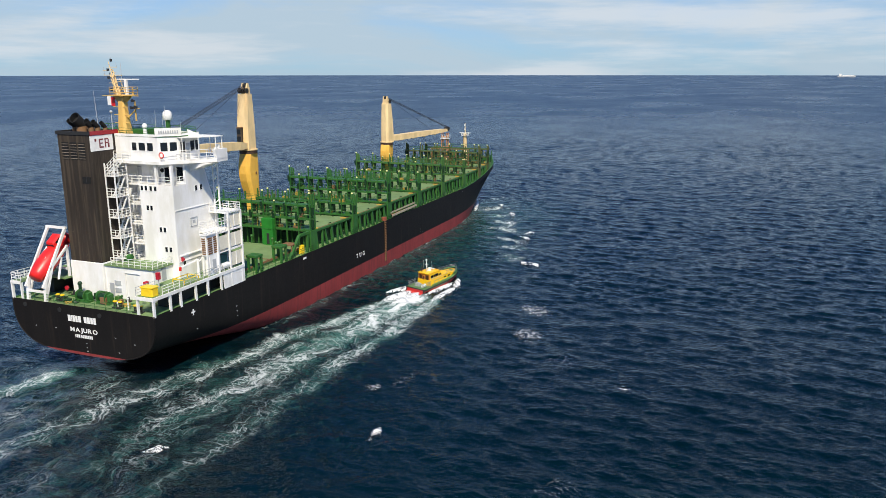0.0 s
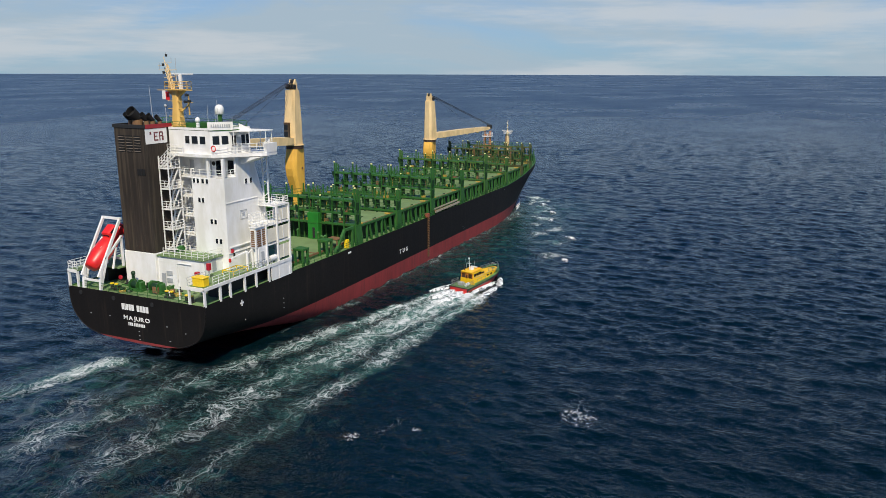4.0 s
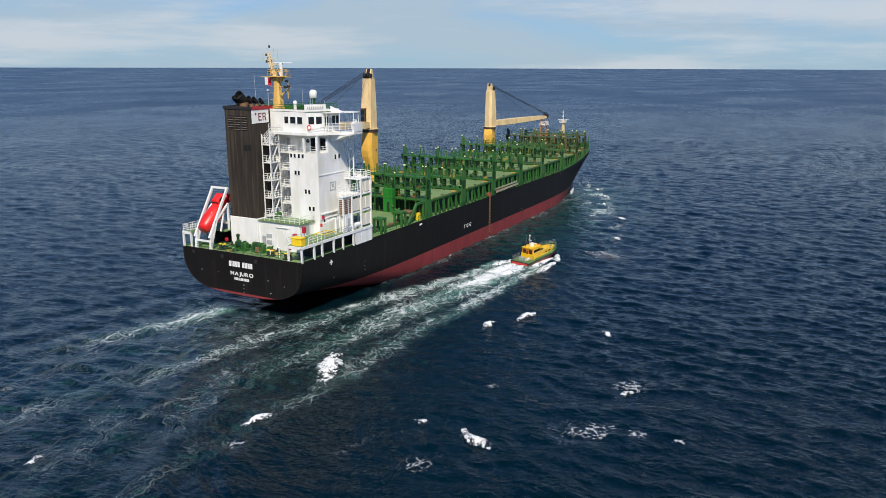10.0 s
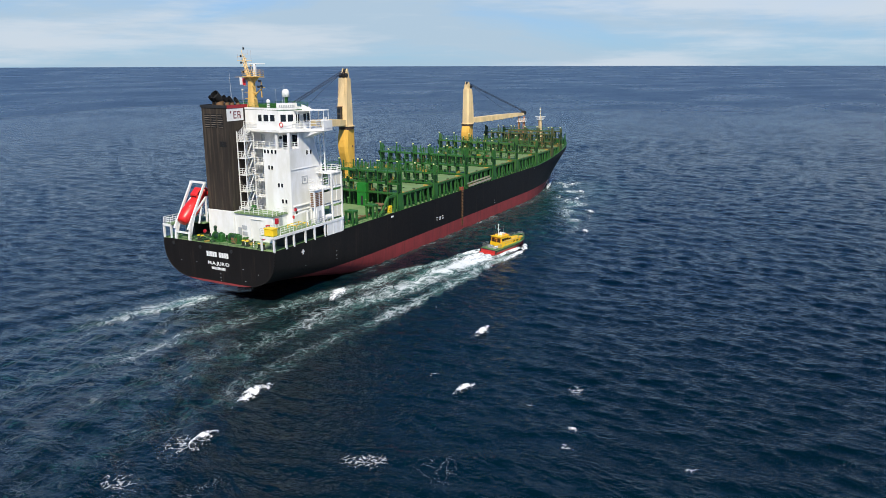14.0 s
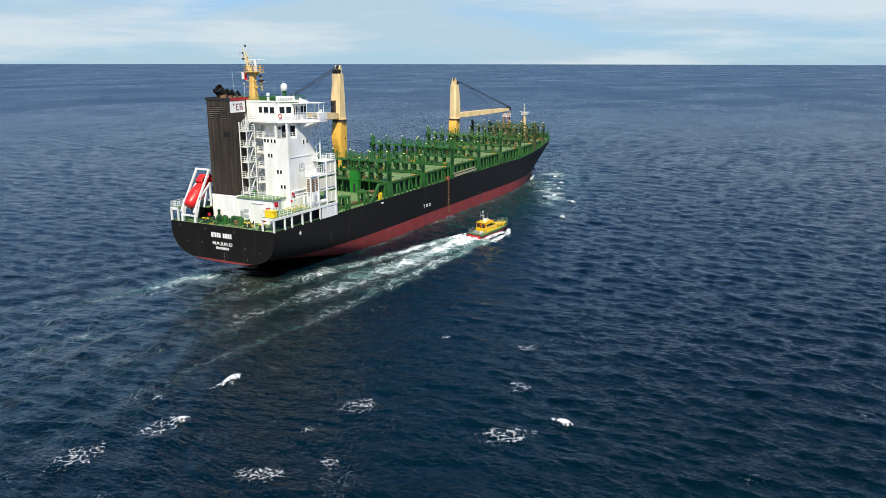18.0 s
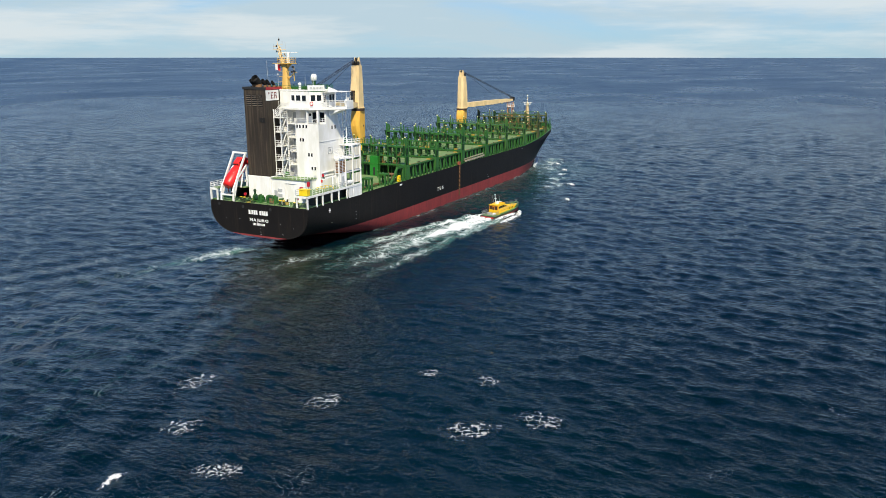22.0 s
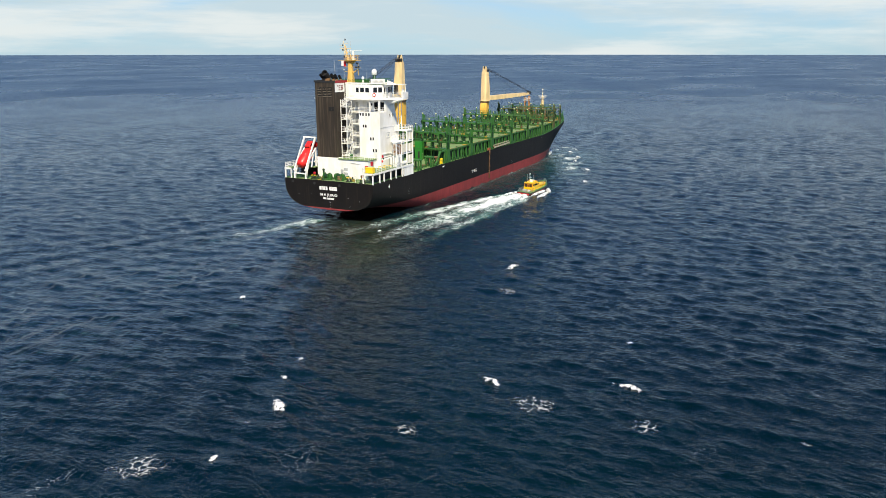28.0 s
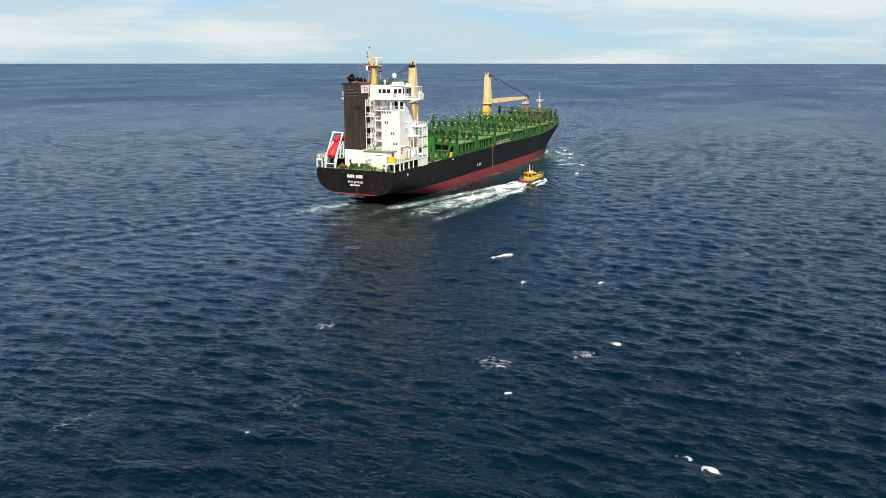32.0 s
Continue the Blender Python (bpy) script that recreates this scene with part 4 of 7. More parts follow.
def make_bridge():
    ply = [(-0.5, 8.2), (7.0, 8.2), (8.8, 10.2), (11.75, 13.6), (11.75, 15.9), (8.7, 16.3), (-8.7, 16.3), (-11.75, 15.9), (-11.75, 13.6), (-8.8, 10.2), (-7.0, 9.3), (-0.5, 9.3)]
    b = part("bridge_deck", Shape().prism(ply, "z", 26.1, 26.5), WHITE, ship, "white bridge deck slab with wings to both sides")
    wh = [(-6.6, 9.4), (-0.3, 9.4), (-0.3, 8.7), (6.6, 8.7), (8.35, 10.6), (8.35, 14.6), (-8.35, 14.6), (-8.35, 10.6)]
    part("wheelhouse", Shape().prism(wh, "z", 26.5, 29.5), WHITE, b, "white wheelhouse with dark square windows")
    part("wheelhouse_roof", Shape().prism([(x * 1.01, y) for x, y in wh], "z", 29.5, 29.62), GREEN, b, "green painted roof deck")
    rim = Shape()
    for a, c in zip(wh, wh[1:] + wh[:1]):
        rim.beam((*a, 29.72), (*c, 29.72), 0.1, 0.3)
    part("roof_coaming", rim, WHITE, b)
    for x0, x1 in ((2.45, 3.3), (3.55, 4.68), (4.9, 5.95)):
        window(x0, x1 - 0.12, 8.7, 27.78, 28.78, b)
    # windows on the slanted corner and the side
    d = Vector((1.75, 1.9, 0)).normalized()
    nrm = Vector((d.y, -d.x, 0))
    for a0, a1 in ((0.3, 1.15), (1.45, 2.3)):
        p, q = Vector((6.6, 8.7, 0)) + d * a0, Vector((6.6, 8.7, 0)) + d * a1
        g = Shape()
        pts = [p + nrm * 0.03, q + nrm * 0.03]
        g.add([(pts[0].x, pts[0].y, 27.75), (pts[1].x, pts[1].y, 27.75), (pts[1].x, pts[1].y, 28.85), (pts[0].x, pts[0].y, 28.85),
               (p.x, p.y, 27.75), (q.x, q.y, 27.75), (q.x, q.y, 28.85), (p.x, p.y, 28.85)],
              [(0, 1, 2, 3), (0, 4, 5, 1), (3, 2, 6, 7), (0, 3, 7, 4), (1, 5, 6, 2)])
        part("window_pane", g, GLASS, b, "dark window glass")
    for y0, y1 in ((10.8, 11.7), (12.7, 13.5), (13.7, 14.4)):
        window(y0, y1, 8.35, 27.5, 28.85, b, "x")
    part("wing_door", Shape().box(8.33, 8.4, 11.9, 12.6, 26.5, 28.6, 0.02), GREY, b)
    # name board on the corner of the roof, with bars for its writing
    nb = part("name_board", Shape().beam((6.45, 8.5, 30.15), (8.65, 10.85, 30.15), 0.1, 1.05), WHITE, b, "white board with dark bars of writing")
    for k in range(9):
        p = Vector((6.7, 8.66, 30.2)) + d * (0.12 + k * 0.28) + nrm * 0.08
        q = p + d * 0.16
        part("board_bar", Shape().beam(p, q, 0.04, 0.34), GREY, nb)
    # wing: end box, railings, awning and its posts
    end = Shape().prism([(13.65, 26.5), (15.85, 26.5), (15.85, 27.75), (13.3, 27.75)], "x", 11.35, 11.8)
    part("wing_end_box", end, WHITE, b)
    part("wing_end_box", Shape().prism([(13.65, 26.5), (15.85, 26.5), (15.85, 27.75), (13.3, 27.75)], "x", -11.8, -11.35), WHITE, b)
    for sg in (1, -1):
        railing(WHITE, b, [(sg * 8.3, 9.9, 26.5), (sg * 9.6, 11.1, 26.5), (sg * 11.5, 13.5, 26.5)], 1.3, 0.9, 0.04)
        railing(WHITE, b, [(sg * 8.5, 16.1, 26.5), (sg * 11.6, 15.8, 26.5)], 1.1, 1.0, 0.04)
        ply = [(sg * 8.3, 10.4), (sg * 8.9, 10.4), (sg * 11.7, 13.9), (sg * 11.7, 15.3), (sg * 8.3, 15.3)]
        part("wing_awning", Shape().prism(ply, "z", 29.35, 29.47), WHITE, b, "thin white awning over the wing")
        part("awning_gusset", Shape().prism([(8.35, 29.47), (11.0, 29.47), (8.35, 30.35)], "y", 12.4, 12.5) if sg > 0 else Shape().prism([(-8.35, 29.47), (-11.0, 29.47), (-8.35, 30.35)], "y", 12.4, 12.5), WHITE, b)
        for x, y in ((8.95, 10.5), (10.2, 12.1), (11.5, 13.9), (11.5, 15.2), (9.6, 15.2)):
            part("awning_post", Shape().tube((sg * x, y, 26.5), (sg * x, y, 29.36), 0.06, n=6), WHITE, b)
        # bracing under the wing
        br = Shape()
        br.beam((sg * 9.0, 16.1, 17.5), (sg * 9.0, 16.1, 26.0), 0.16).beam((sg * 9.8, 16.1, 18.9), (sg * 9.8, 16.1, 26.0), 0.16)
        for z in (20.0, 21.6, 23.2, 24.8):
            br.beam((sg * 9.0, 16.1, z), (sg * 9.8, 16.1, z + 0.7), 0.1)
        part("wing_brace", br, WHITE, b)
        part("wing_bracket", Shape().prism([(sg * 8.6, 26.0), (sg * 11.5, 26.0), (sg * 8.6, 25.0)], "y", 12.0, 14.6), WHITE, b)
    con = Shape().box(10.9, 11.25, 14.2, 14.7, 26.5, 27.9, 0.05).box(10.6, 11.2, 14.9, 15.3, 26.5, 28.3, 0.05)
    part("wing_console", con, WHITE, b)
    railing(WHITE, b, [(-0.4, 8.3, 26.5), (2.2, 8.3, 26.5)], 1.1, 1.3, 0.035)
    railing(WHITE, b, [(7.1, 8.4, 26.5), (8.3, 9.9, 26.5)], 1.1, 1.0, 0.035)
    for k, (x, y, z) in enumerate(((7.3, 8.45, 27.3),)):
        rg = Shape()
        n = 16
        rings = []
        for i in range(n):
            a = 2 * math.pi * i / n
            rings.append([(x + (0.34 + 0.09 * math.cos(q)) * math.cos(a), y - 0.05 + 0.09 * math.sin(q), z + (0.34 + 0.09 * math.cos(q)) * math.sin(a)) for q in (0, 1.57, 3.14, 4.71)])
        rg.loft(rings + rings[:1], caps=False)
        part("lifebuoy", rg, REDPAINT, b, "red lifebuoy ring")
    # roof gear: dome, small pole lamps, compass pillar, railings
    dome = part("dome_pedestal", Shape().tube((4.5, 13.3, 29.6), (4.5, 13.3, 31.5), 0.22, 0.36, n=10), GREEN, b)
    ds = Shape()
    rings = []
    for rr, zz in ((0.56, 31.4), (0.62, 31.45), (0.62, 32.1), (0.55, 32.4), (0.36, 32.62), (0.1, 32.7)):
        rings.append([(4.5 + rr * math.cos(q), 13.3 + rr * math.sin(q), zz) for q in (2 * math.pi * i / 18 for i in range(18))])
    part("satellite_dome", ds.loft(rings), WHITE_MARK, b, "white domed satellite antenna cover", smooth=True)
    cp = Shape().tube((3.4, 10.2, 29.6), (3.4, 10.2, 30.5), 0.28, 0.22, n=10).ball((3.4, 10.2, 30.75), 0.34, squash=1.2)
    part("compass_pillar", cp, WHITE, b)
    railing(GREEN, b, [(0.3, 8.9, 29.62), (6.4, 8.9, 29.62)], 0.95, 1.2, 0.03)
    railing(GREEN, b, [(-8, 14.3, 29.62), (8.1, 14.3, 29.62), (8.1, 10.9, 29.62)], 1.0, 1.4, 0.035)
    part("roof_locker", Shape().box(-4.0, 3.0, 10.6, 13.4, 29.62, 30.3, 0.05), GREEN, b)
    for x, y, h in ((6.2, 10.4, 2.3), (2.2, 13.6, 3.0), (7.3, 12.4, 1.6), (5.6, 11.6, 3.8)):
        part("aerial", Shape().tube((x, y, 29.6), (x, y, 29.6 + h), 0.04, 0.02, n=5), GREY, b)
    return b


bridge = make_bridge()


def make_mast():
    s = Shape()
    rings = []
    for z, w in ((29.6, 0.9), (31.0, 0.7), (33.0, 0.54), (35.0, 0.48)):
        rings.append([(c * w, 9.9 + d * w, z) for c, d in ((-1, -0.6), (-0.6, -1), (0.6, -1), (1, -0.6), (1, 0.6), (0.6, 1), (-0.6, 1), (-1, 0.6))])
    s.loft(rings)
    m = part("radar_mast", s, CREAM, ship, "ochre yellow radar mast with platforms")
    part("platform", Shape().prism([(-1.0, 8.9), (1.6, 8.9), (1.9, 9.9), (1.6, 11.0), (-1.0, 11.0)], "z", 35.0, 35.14), CREAM, m)
    railing(CREAM, m, [(-1.0, 8.9, 35.1), (1.6, 8.9, 35.1), (1.9, 9.9, 35.1), (1.6, 11, 35.1), (-1.0, 11, 35.1), (-1.0, 8.9, 35.1)], 1.0, 0.8, 0.035)
    part("bracket", Shape().prism([(-1.5, 35.0), (1.6, 35.0), (0.6, 34.2), (-0.6, 34.2)], "y", 9.7, 10.1), CREAM, m)
    rs = Shape().box(0.65, 1.05, 9.7, 10.1, 35.1, 37.0, 0.06)
    part("radar_pedestal", rs, WHITE, m)
    part("radar_scanner", Shape().box(-0.6, 3.0, 9.82, 10.0, 37.0, 37.14, 0.03), WHITE_MARK, m, "white radar scanner bar")
    pole = Shape()
    pole.tube((-0.7, 9.9, 35.1), (-1.75, 9.9, 39.3), 0.10, 0.05, n=8)
    pole.tube((-0.5, 10.2, 35.1), (-1.2, 10.0, 38.2), 0.07, n=6)
    pole.beam((-2.7, 9.9, 37.6), (0.3, 9.9, 37.6), 0.08).beam((-2.0, 9.9, 38.6), (-0.4, 9.9, 38.6), 0.07)
    part("topmast", pole, CRANE_PALE, m, "pale leaning topmast")
    spars = Shape()
    for x, top in ((-1.75, 37.9), (-0.2, 37.2), (-1.3, 38.4)):
        spars.tube((x + 0.5, 10.3, 35.1), (x - 0.25, 10.2, top), 0.08, n=5)
    for k in range(6):
        z = 35.6 + k * 0.45
        spars.beam((-1.35 - 0.09 * k, 10.2, z), (-0.3 - 0.14 * k, 10.2, z + 0.1), 0.07)
    spars.beam((-2.9, 10.0, 38.15), (-1.2, 9.9, 38.3), 0.05).beam((-1.9, 9.9, 36.6), (0.9, 9.9, 36.9), 0.05)
    part("mast_lattice", spars, CRANE_PALE, m, "thin pale lattice of spars")
    for x, y, z, h in ((-2.6, 9.9, 37.6, 1.0), (0.2, 9.9, 36.0, 3.2), (-1.35, 9.9, 39.2, 0.7), (-0.5, 9.9, 38.6, 0.6)):
        part("aerial", Shape().tube((x, y, z), (x, y, z + h), 0.035, n=5), GREY, m)
    for x, z in ((-1.75, 38.1), (-1.75, 37.1), (-1.45, 35.6), (-1.1, 39.3)):
        part("signal_lamp", Shape().tube((x, 9.7, z), (x, 9.7, z + 0.34), 0.15, n=8), DARK, m)
    part("yard", Shape().beam((-3.0, 9.6, 35.0), (3.0, 9.6, 35.0), 0.08), CREAM, m)
    out = Shape().beam((0.4, 9.9, 32.0), (2.0, 9.9, 33.2), 0.14).beam((2.0, 9.9, 31.8), (2.0, 9.9, 34.3), 0.14).beam((1.2, 9.9, 33.4), (2.7, 9.9, 33.4), 0.1)
    part("outrigger", out, CREAM, m)
    for x, z in ((2.0, 34.4), (2.35, 33.6), (1.75, 33.5)):
        part("horn", Shape().tube((x, 9.4, z), (x, 9.9, z), 0.22, 0.1, n=8), DARK, m)
    for z in (30.6, 31.6, 32.6, 33.6):
        part("rung_bracket", Shape().beam((-1.2, 9.5, z), (1.3, 9.5, z), 0.08), CREAM, m)
    part("flag_red", Shape().box(-1.6, -0.95, 9.58, 9.6, 33.7, 34.8), REDPAINT, m, "red half of a signal flag")
    part("flag_white", Shape().box(-2.2, -1.6, 9.58, 9.6, 33.8, 34.95), WHITE_MARK, m, "white half of a signal flag")
    m.location = (0.42, 0, -0.38)
    return m


mast = make_mast()


# ---- the ship: poop and side decks ----
def make_aft():
    low = part("poop_house", Shape().box(-0.36, 7.5, 4.9, 8.98, 8.8, 13.1, 0.06), WHITE, ship, "white two-level poop house with green roof")
    part("roof_deck", Shape().box(-0.3, 7.7, 4.7, 8.5, 13.1, 13.24), GREEN_PALE, low, "green roof deck")
    railing(WHITE, low, [(0.9, 4.75, 13.24), (7.65, 4.75, 13.24), (7.65, 8.4, 13.24)], 1.05, 1.0, 0.035)
    for x, z in ((1.6, 10.9), (1.6, 9.9)):
        part("vent", Shape().box(x - 0.5, x + 0.5, 4.82, 4.92, z - 0.3, z + 0.3), GREY, low)
    part("door", Shape().box(0.2, 0.95, 4.83, 4.9, 8.9, 10.8, 0.03), GREY, low)
    part("door", Shape().box(7.48, 7.56, 6.4, 7.2, 11.4, 13.0, 0.02), GREY, low)
    part("deck_winch", Shape().box(0.6, 1.6, 7.0, 7.8, 13.24, 14.0, 0.1).tube((0.6, 7.4, 13.8), (1.9, 7.4, 13.8), 0.35, n=10), GREEN, low)
    part("pipe_run", Shape().path([(3.0, 4.8, 9.0), (3.0, 4.8, 12.4), (5.4, 4.8, 12.4)], 0.07), WHITE, low)

    # side decks at the next level, on stanchions along the hull
    for sg, y1, name in ((1, 18.3, "starboard"), (-1, 17.0, "port")):
        if sg > 0:
            poly = [(8.9, 0.05), (11.62, 0.05), (11.62, 18.3), (8.6, 18.3), (8.6, 9.0), (7.5, 9.0), (7.5, 3.6), (8.9, 3.6)]
        else:
            poly = [(-11.62, 0.05), (-9.9, 0.05), (-9.9, 3.4), (-5.9, 3.4), (-5.9, 9.0), (-8.6, 9.0), (-8.6, 17.0), (-11.62, 17.0)]
        d = part("side_deck", Shape().prism(poly, "z", 11.0, 11.2), GREEN_PALE, ship, "green walkway deck on white stanchions")
        rim = Shape()
        edge = [p for p in poly if abs(p[0]) > 11] + [poly[0] if sg > 0 else poly[1]]
        if sg > 0:
            rim.beam((8.9, 0.05, 11.0), (11.66, 0.05, 11.0), 0.12, 0.42).beam((11.64, 0.0, 11.0), (11.64, 18.3, 11.0), 0.12, 0.42)
        else:
            rim.beam((-9.9, 0.05, 11.0), (-11.66, 0.05, 11.0), 0.12, 0.42).beam((-11.64, 0.0, 11.0), (-11.64, 17.0, 11.0), 0.12, 0.42)
        part("deck_edge", rim, WHITE, d)
        for y in (0.15, 3.0, 4.9, 7.8, 10.2, 13.0, 15.4, 17.8):
            if y < y1:
                part("stanchion", Shape().box(sg * 11.55 - 0.11, sg * 11.55 + 0.11, y - 0.16, y + 0.16, 8.75, 11.0), WHITE, d)
        part("stanchion", Shape().box(sg * 9.1 - 0.11 - (0.9 if sg < 0 else 0), sg * 9.1 + 0.11 - (0.9 if sg < 0 else 0), 0.05, 0.35, 8.75, 11.0), WHITE, d)
        if sg > 0:
            railing(WHITE, d, [(11.55, 1.8, 11.2), (11.55, 4.9, 11.2)], 1.05, 1.0, 0.035)
            railing(GREY, d, [(11.55, 5.6, 11.2), (11.55, 13.4, 11.2)], 1.05, 1.3, 0.035)
            railing(GREY, d, [(8.9, 3.5, 11.2), (8.9, 0.2, 11.2)], 1.05, 1.0, 0.035)
        else:
            railing(WHITE, d, [(-9.95, 3.3, 11.2), (-9.95, 0.15, 11.2), (-11.55, 0.15, 11.2), (-11.55, 9, 11.2)], 1.05, 1.0, 0.035)
    # near-black panels added to stand for the deep shade below the side decks
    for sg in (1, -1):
        part("inner_bulkhead", Shape().box(*sorted((sg * 8.7, sg * 10.1)), 4.0, 18.2, 8.8, 11.0), DARK, ship, "added near-black panel standing for the shade under the side deck")
    part("shell_plate", Shape().box(11.5, 11.62, 13.6, 18.3, 8.75, 11.0), WHITE, ship, "white side plating")
    # yellow hatch frame, bins and hose boxes on the side deck
    fr = Shape()
    for a, b in (((9.2, 6.4), (11.0, 6.4)), ((11.0, 6.4), (11.0, 9.2)), ((11.0, 9.2), (9.2, 9.2)), ((9.2, 9.2), (9.2, 6.4))):
        fr.beam((*a, 11.75), (*b, 11.75), 0.1)
        fr.beam((*a, 11.2), (*a, 11.8), 0.1)
    part("hatch_frame", fr, YELLOW, ship, "yellow guard frame round a deck hatch")
    bn = part("storage_bin", Shape().box(9.5, 11.3, 0.35, 1.5, 11.2, 12.25, 0.12), YELLOW, ship, "yellow storage bin on the side deck")
    part("bin_lid", Shape().box(9.45, 11.35, 0.3, 1.55, 12.25, 12.4, 0.05), YELLOW, bn)
    for x, y, z, w in ((8.6, 2.4, 11.95, 0.27), (8.9, 4.2, 12.7, 0.24)):
        hb = part("hose_box", Shape().box(x - w, x + w, y - w, y + w, z - 0.45, z + 0.45, 0.05), CRIMSON, ship, "red fire hose box")
        part("box_leg", Shape().box(x - 0.06, x + 0.06, y - 0.06, y + 0.06, 11.2, z - 0.4), GREY, hb)
    for x, y, z in ((6.6, 3.7, 9.8), (8.72, 9.2, 13.7), (-6.2, 3.9, 9.7)):
        s = Shape().tube((x, y, z), (x, y - 0.2, z), 0.30, 0.30, n=14)
        part("hose_reel", s, CRIMSON, ship, "round red hose reel")


make_aft()


def make_side_tower():
    """Open steel frame with screens, between the deckhouse and the cargo deck."""
    t = Shape()
    for y in (12.9, 15.4, 18.2):
        t.beam((11.5, y, 11.2), (11.5, y, 19.0 if y > 14 else 16.8), 0.24)
    t.beam((9.0, 18.2, 11.2), (9.0, 18.2, 19.0), 0.24)
    for z in (13.9, 16.6, 19.0):
        t.beam((11.5, 15.4, z), (11.5, 18.2, z), 0.2).beam((9.0, 18.2, z), (11.5, 18.2, z), 0.2)
    t.beam((11.5, 15.4, 19.0), (11.5, 16.4, 16.6), 0.18)
    tw = part("side_tower", t, WHITE, ship, "white open frame tower with screened panels")
    for z in (13.9, 16.6, 19.0):
        part("tower_floor", Shape().box(8.6, 11.5, 13.0 if z < 18 else 15.2, 18.3, z - 0.12, z), WHITE, tw)
    part("tower_floor", Shape().box(10.4, 11.55, 10.65, 13.4, 16.68, 16.82), WHITE, tw)
    part("lower_store", Shape().box(10.6, 11.42, 11.2, 13.3, 11.2, 13.9, 0.04), WHITE, tw)
    part("store_door", Shape().box(11.4, 11.46, 11.7, 12.4, 11.4, 13.3, 0.02), GREY, tw)
    railing(WHITE, tw, [(10.45, 13.3, 16.82), (10.45, 10.7, 16.82), (11.5, 10.7, 16.82), (11.5, 13.3, 16.82), (11.5, 15.2, 16.82)], 1.7, 0.75, 0.04, bars=4)
    railing(WHITE, tw, [(8.7, 15.3, 19.0), (11.5, 15.3, 19.0), (11.5, 18.2, 19.0), (8.7, 18.2, 19.0)], 1.05, 0.9, 0.04)
    # louvred store below the after platform
    st = part("louvre_store", Shape().box(10.5, 11.4, 10.75, 13.3, 13.9, 16.68, 0.04), WHITE, tw)
    for y0, y1 in ((11.0, 11.85), (12.15, 13.0)):
        for k in range(8):
            z = 14.1 + k * 0.29
            part("louvre_slat", Shape().box(11.38, 11.45, y0, y1, z, z + 0.2), RUST, tw, "rust-stained louvre slat")
    for x0, x1 in ((10.65, 11.2),):
        for k in range(8):
            z = 14.1 + k * 0.29
            part("louvre_slat", Shape().box(x0, x1, 10.7, 10.77, z, z + 0.2), RUST, tw)
    for x in (10.5, 11.2):
        part("store_leg", Shape().box(x, x + 0.2, 10.8, 11.0, 11.2, 13.9), WHITE, tw)
    scr = plain("screen mesh, dusty", (0.74, 0.70, 0.58), 0.7)
    for z in (11.5, 14.2, 16.9):
        part("screen_panel", Shape().box(11.4, 11.44, 15.7, 18.0, z, z + 1.9), scr, tw)
        part("screen_panel", Shape().box(11.4, 11.44, 13.2, 15.2, z, z + 1.9), scr, tw) if 12 < z < 16 else None
        part("panel_mullion", Shape().box(11.44, 11.5, 16.75, 16.85, z, z + 1.9), WHITE, tw)
    # davit, raft canisters and small gear on the side deck
    dv = Shape().tube((10.4, 10.0, 11.2), (10.4, 10.0, 13.6), 0.22, 0.16, n=10).beam((10.4, 10.0, 13.6), (9.6, 7.6, 13.0), 0.18).beam((10.4, 10.0, 13.2), (10.6, 11.4, 14.0), 0.12)
    part("boat_davit", dv, WHITE, ship, "white pillar davit with a folded jib")
    part("davit_hook", Shape().box(9.45, 9.75, 7.35, 7.65, 12.6, 13.1, 0.06), REDPAINT, ship, "red hook block")
    for y in (11.9, 13.7):
        rc = part("raft_canister", Shape().tube((11.15, y, 11.8), (11.15, y + 1.5, 11.8), 0.40, n=14), WHITE_MARK, ship, "white liferaft canister on a cradle")
        for yy in (y + 0.3, y + 1.2):
            part("cradle", Shape().box(10.8, 11.5, yy - 0.06, yy + 0.06, 11.2, 11.6), GREY, rc)


make_side_tower()


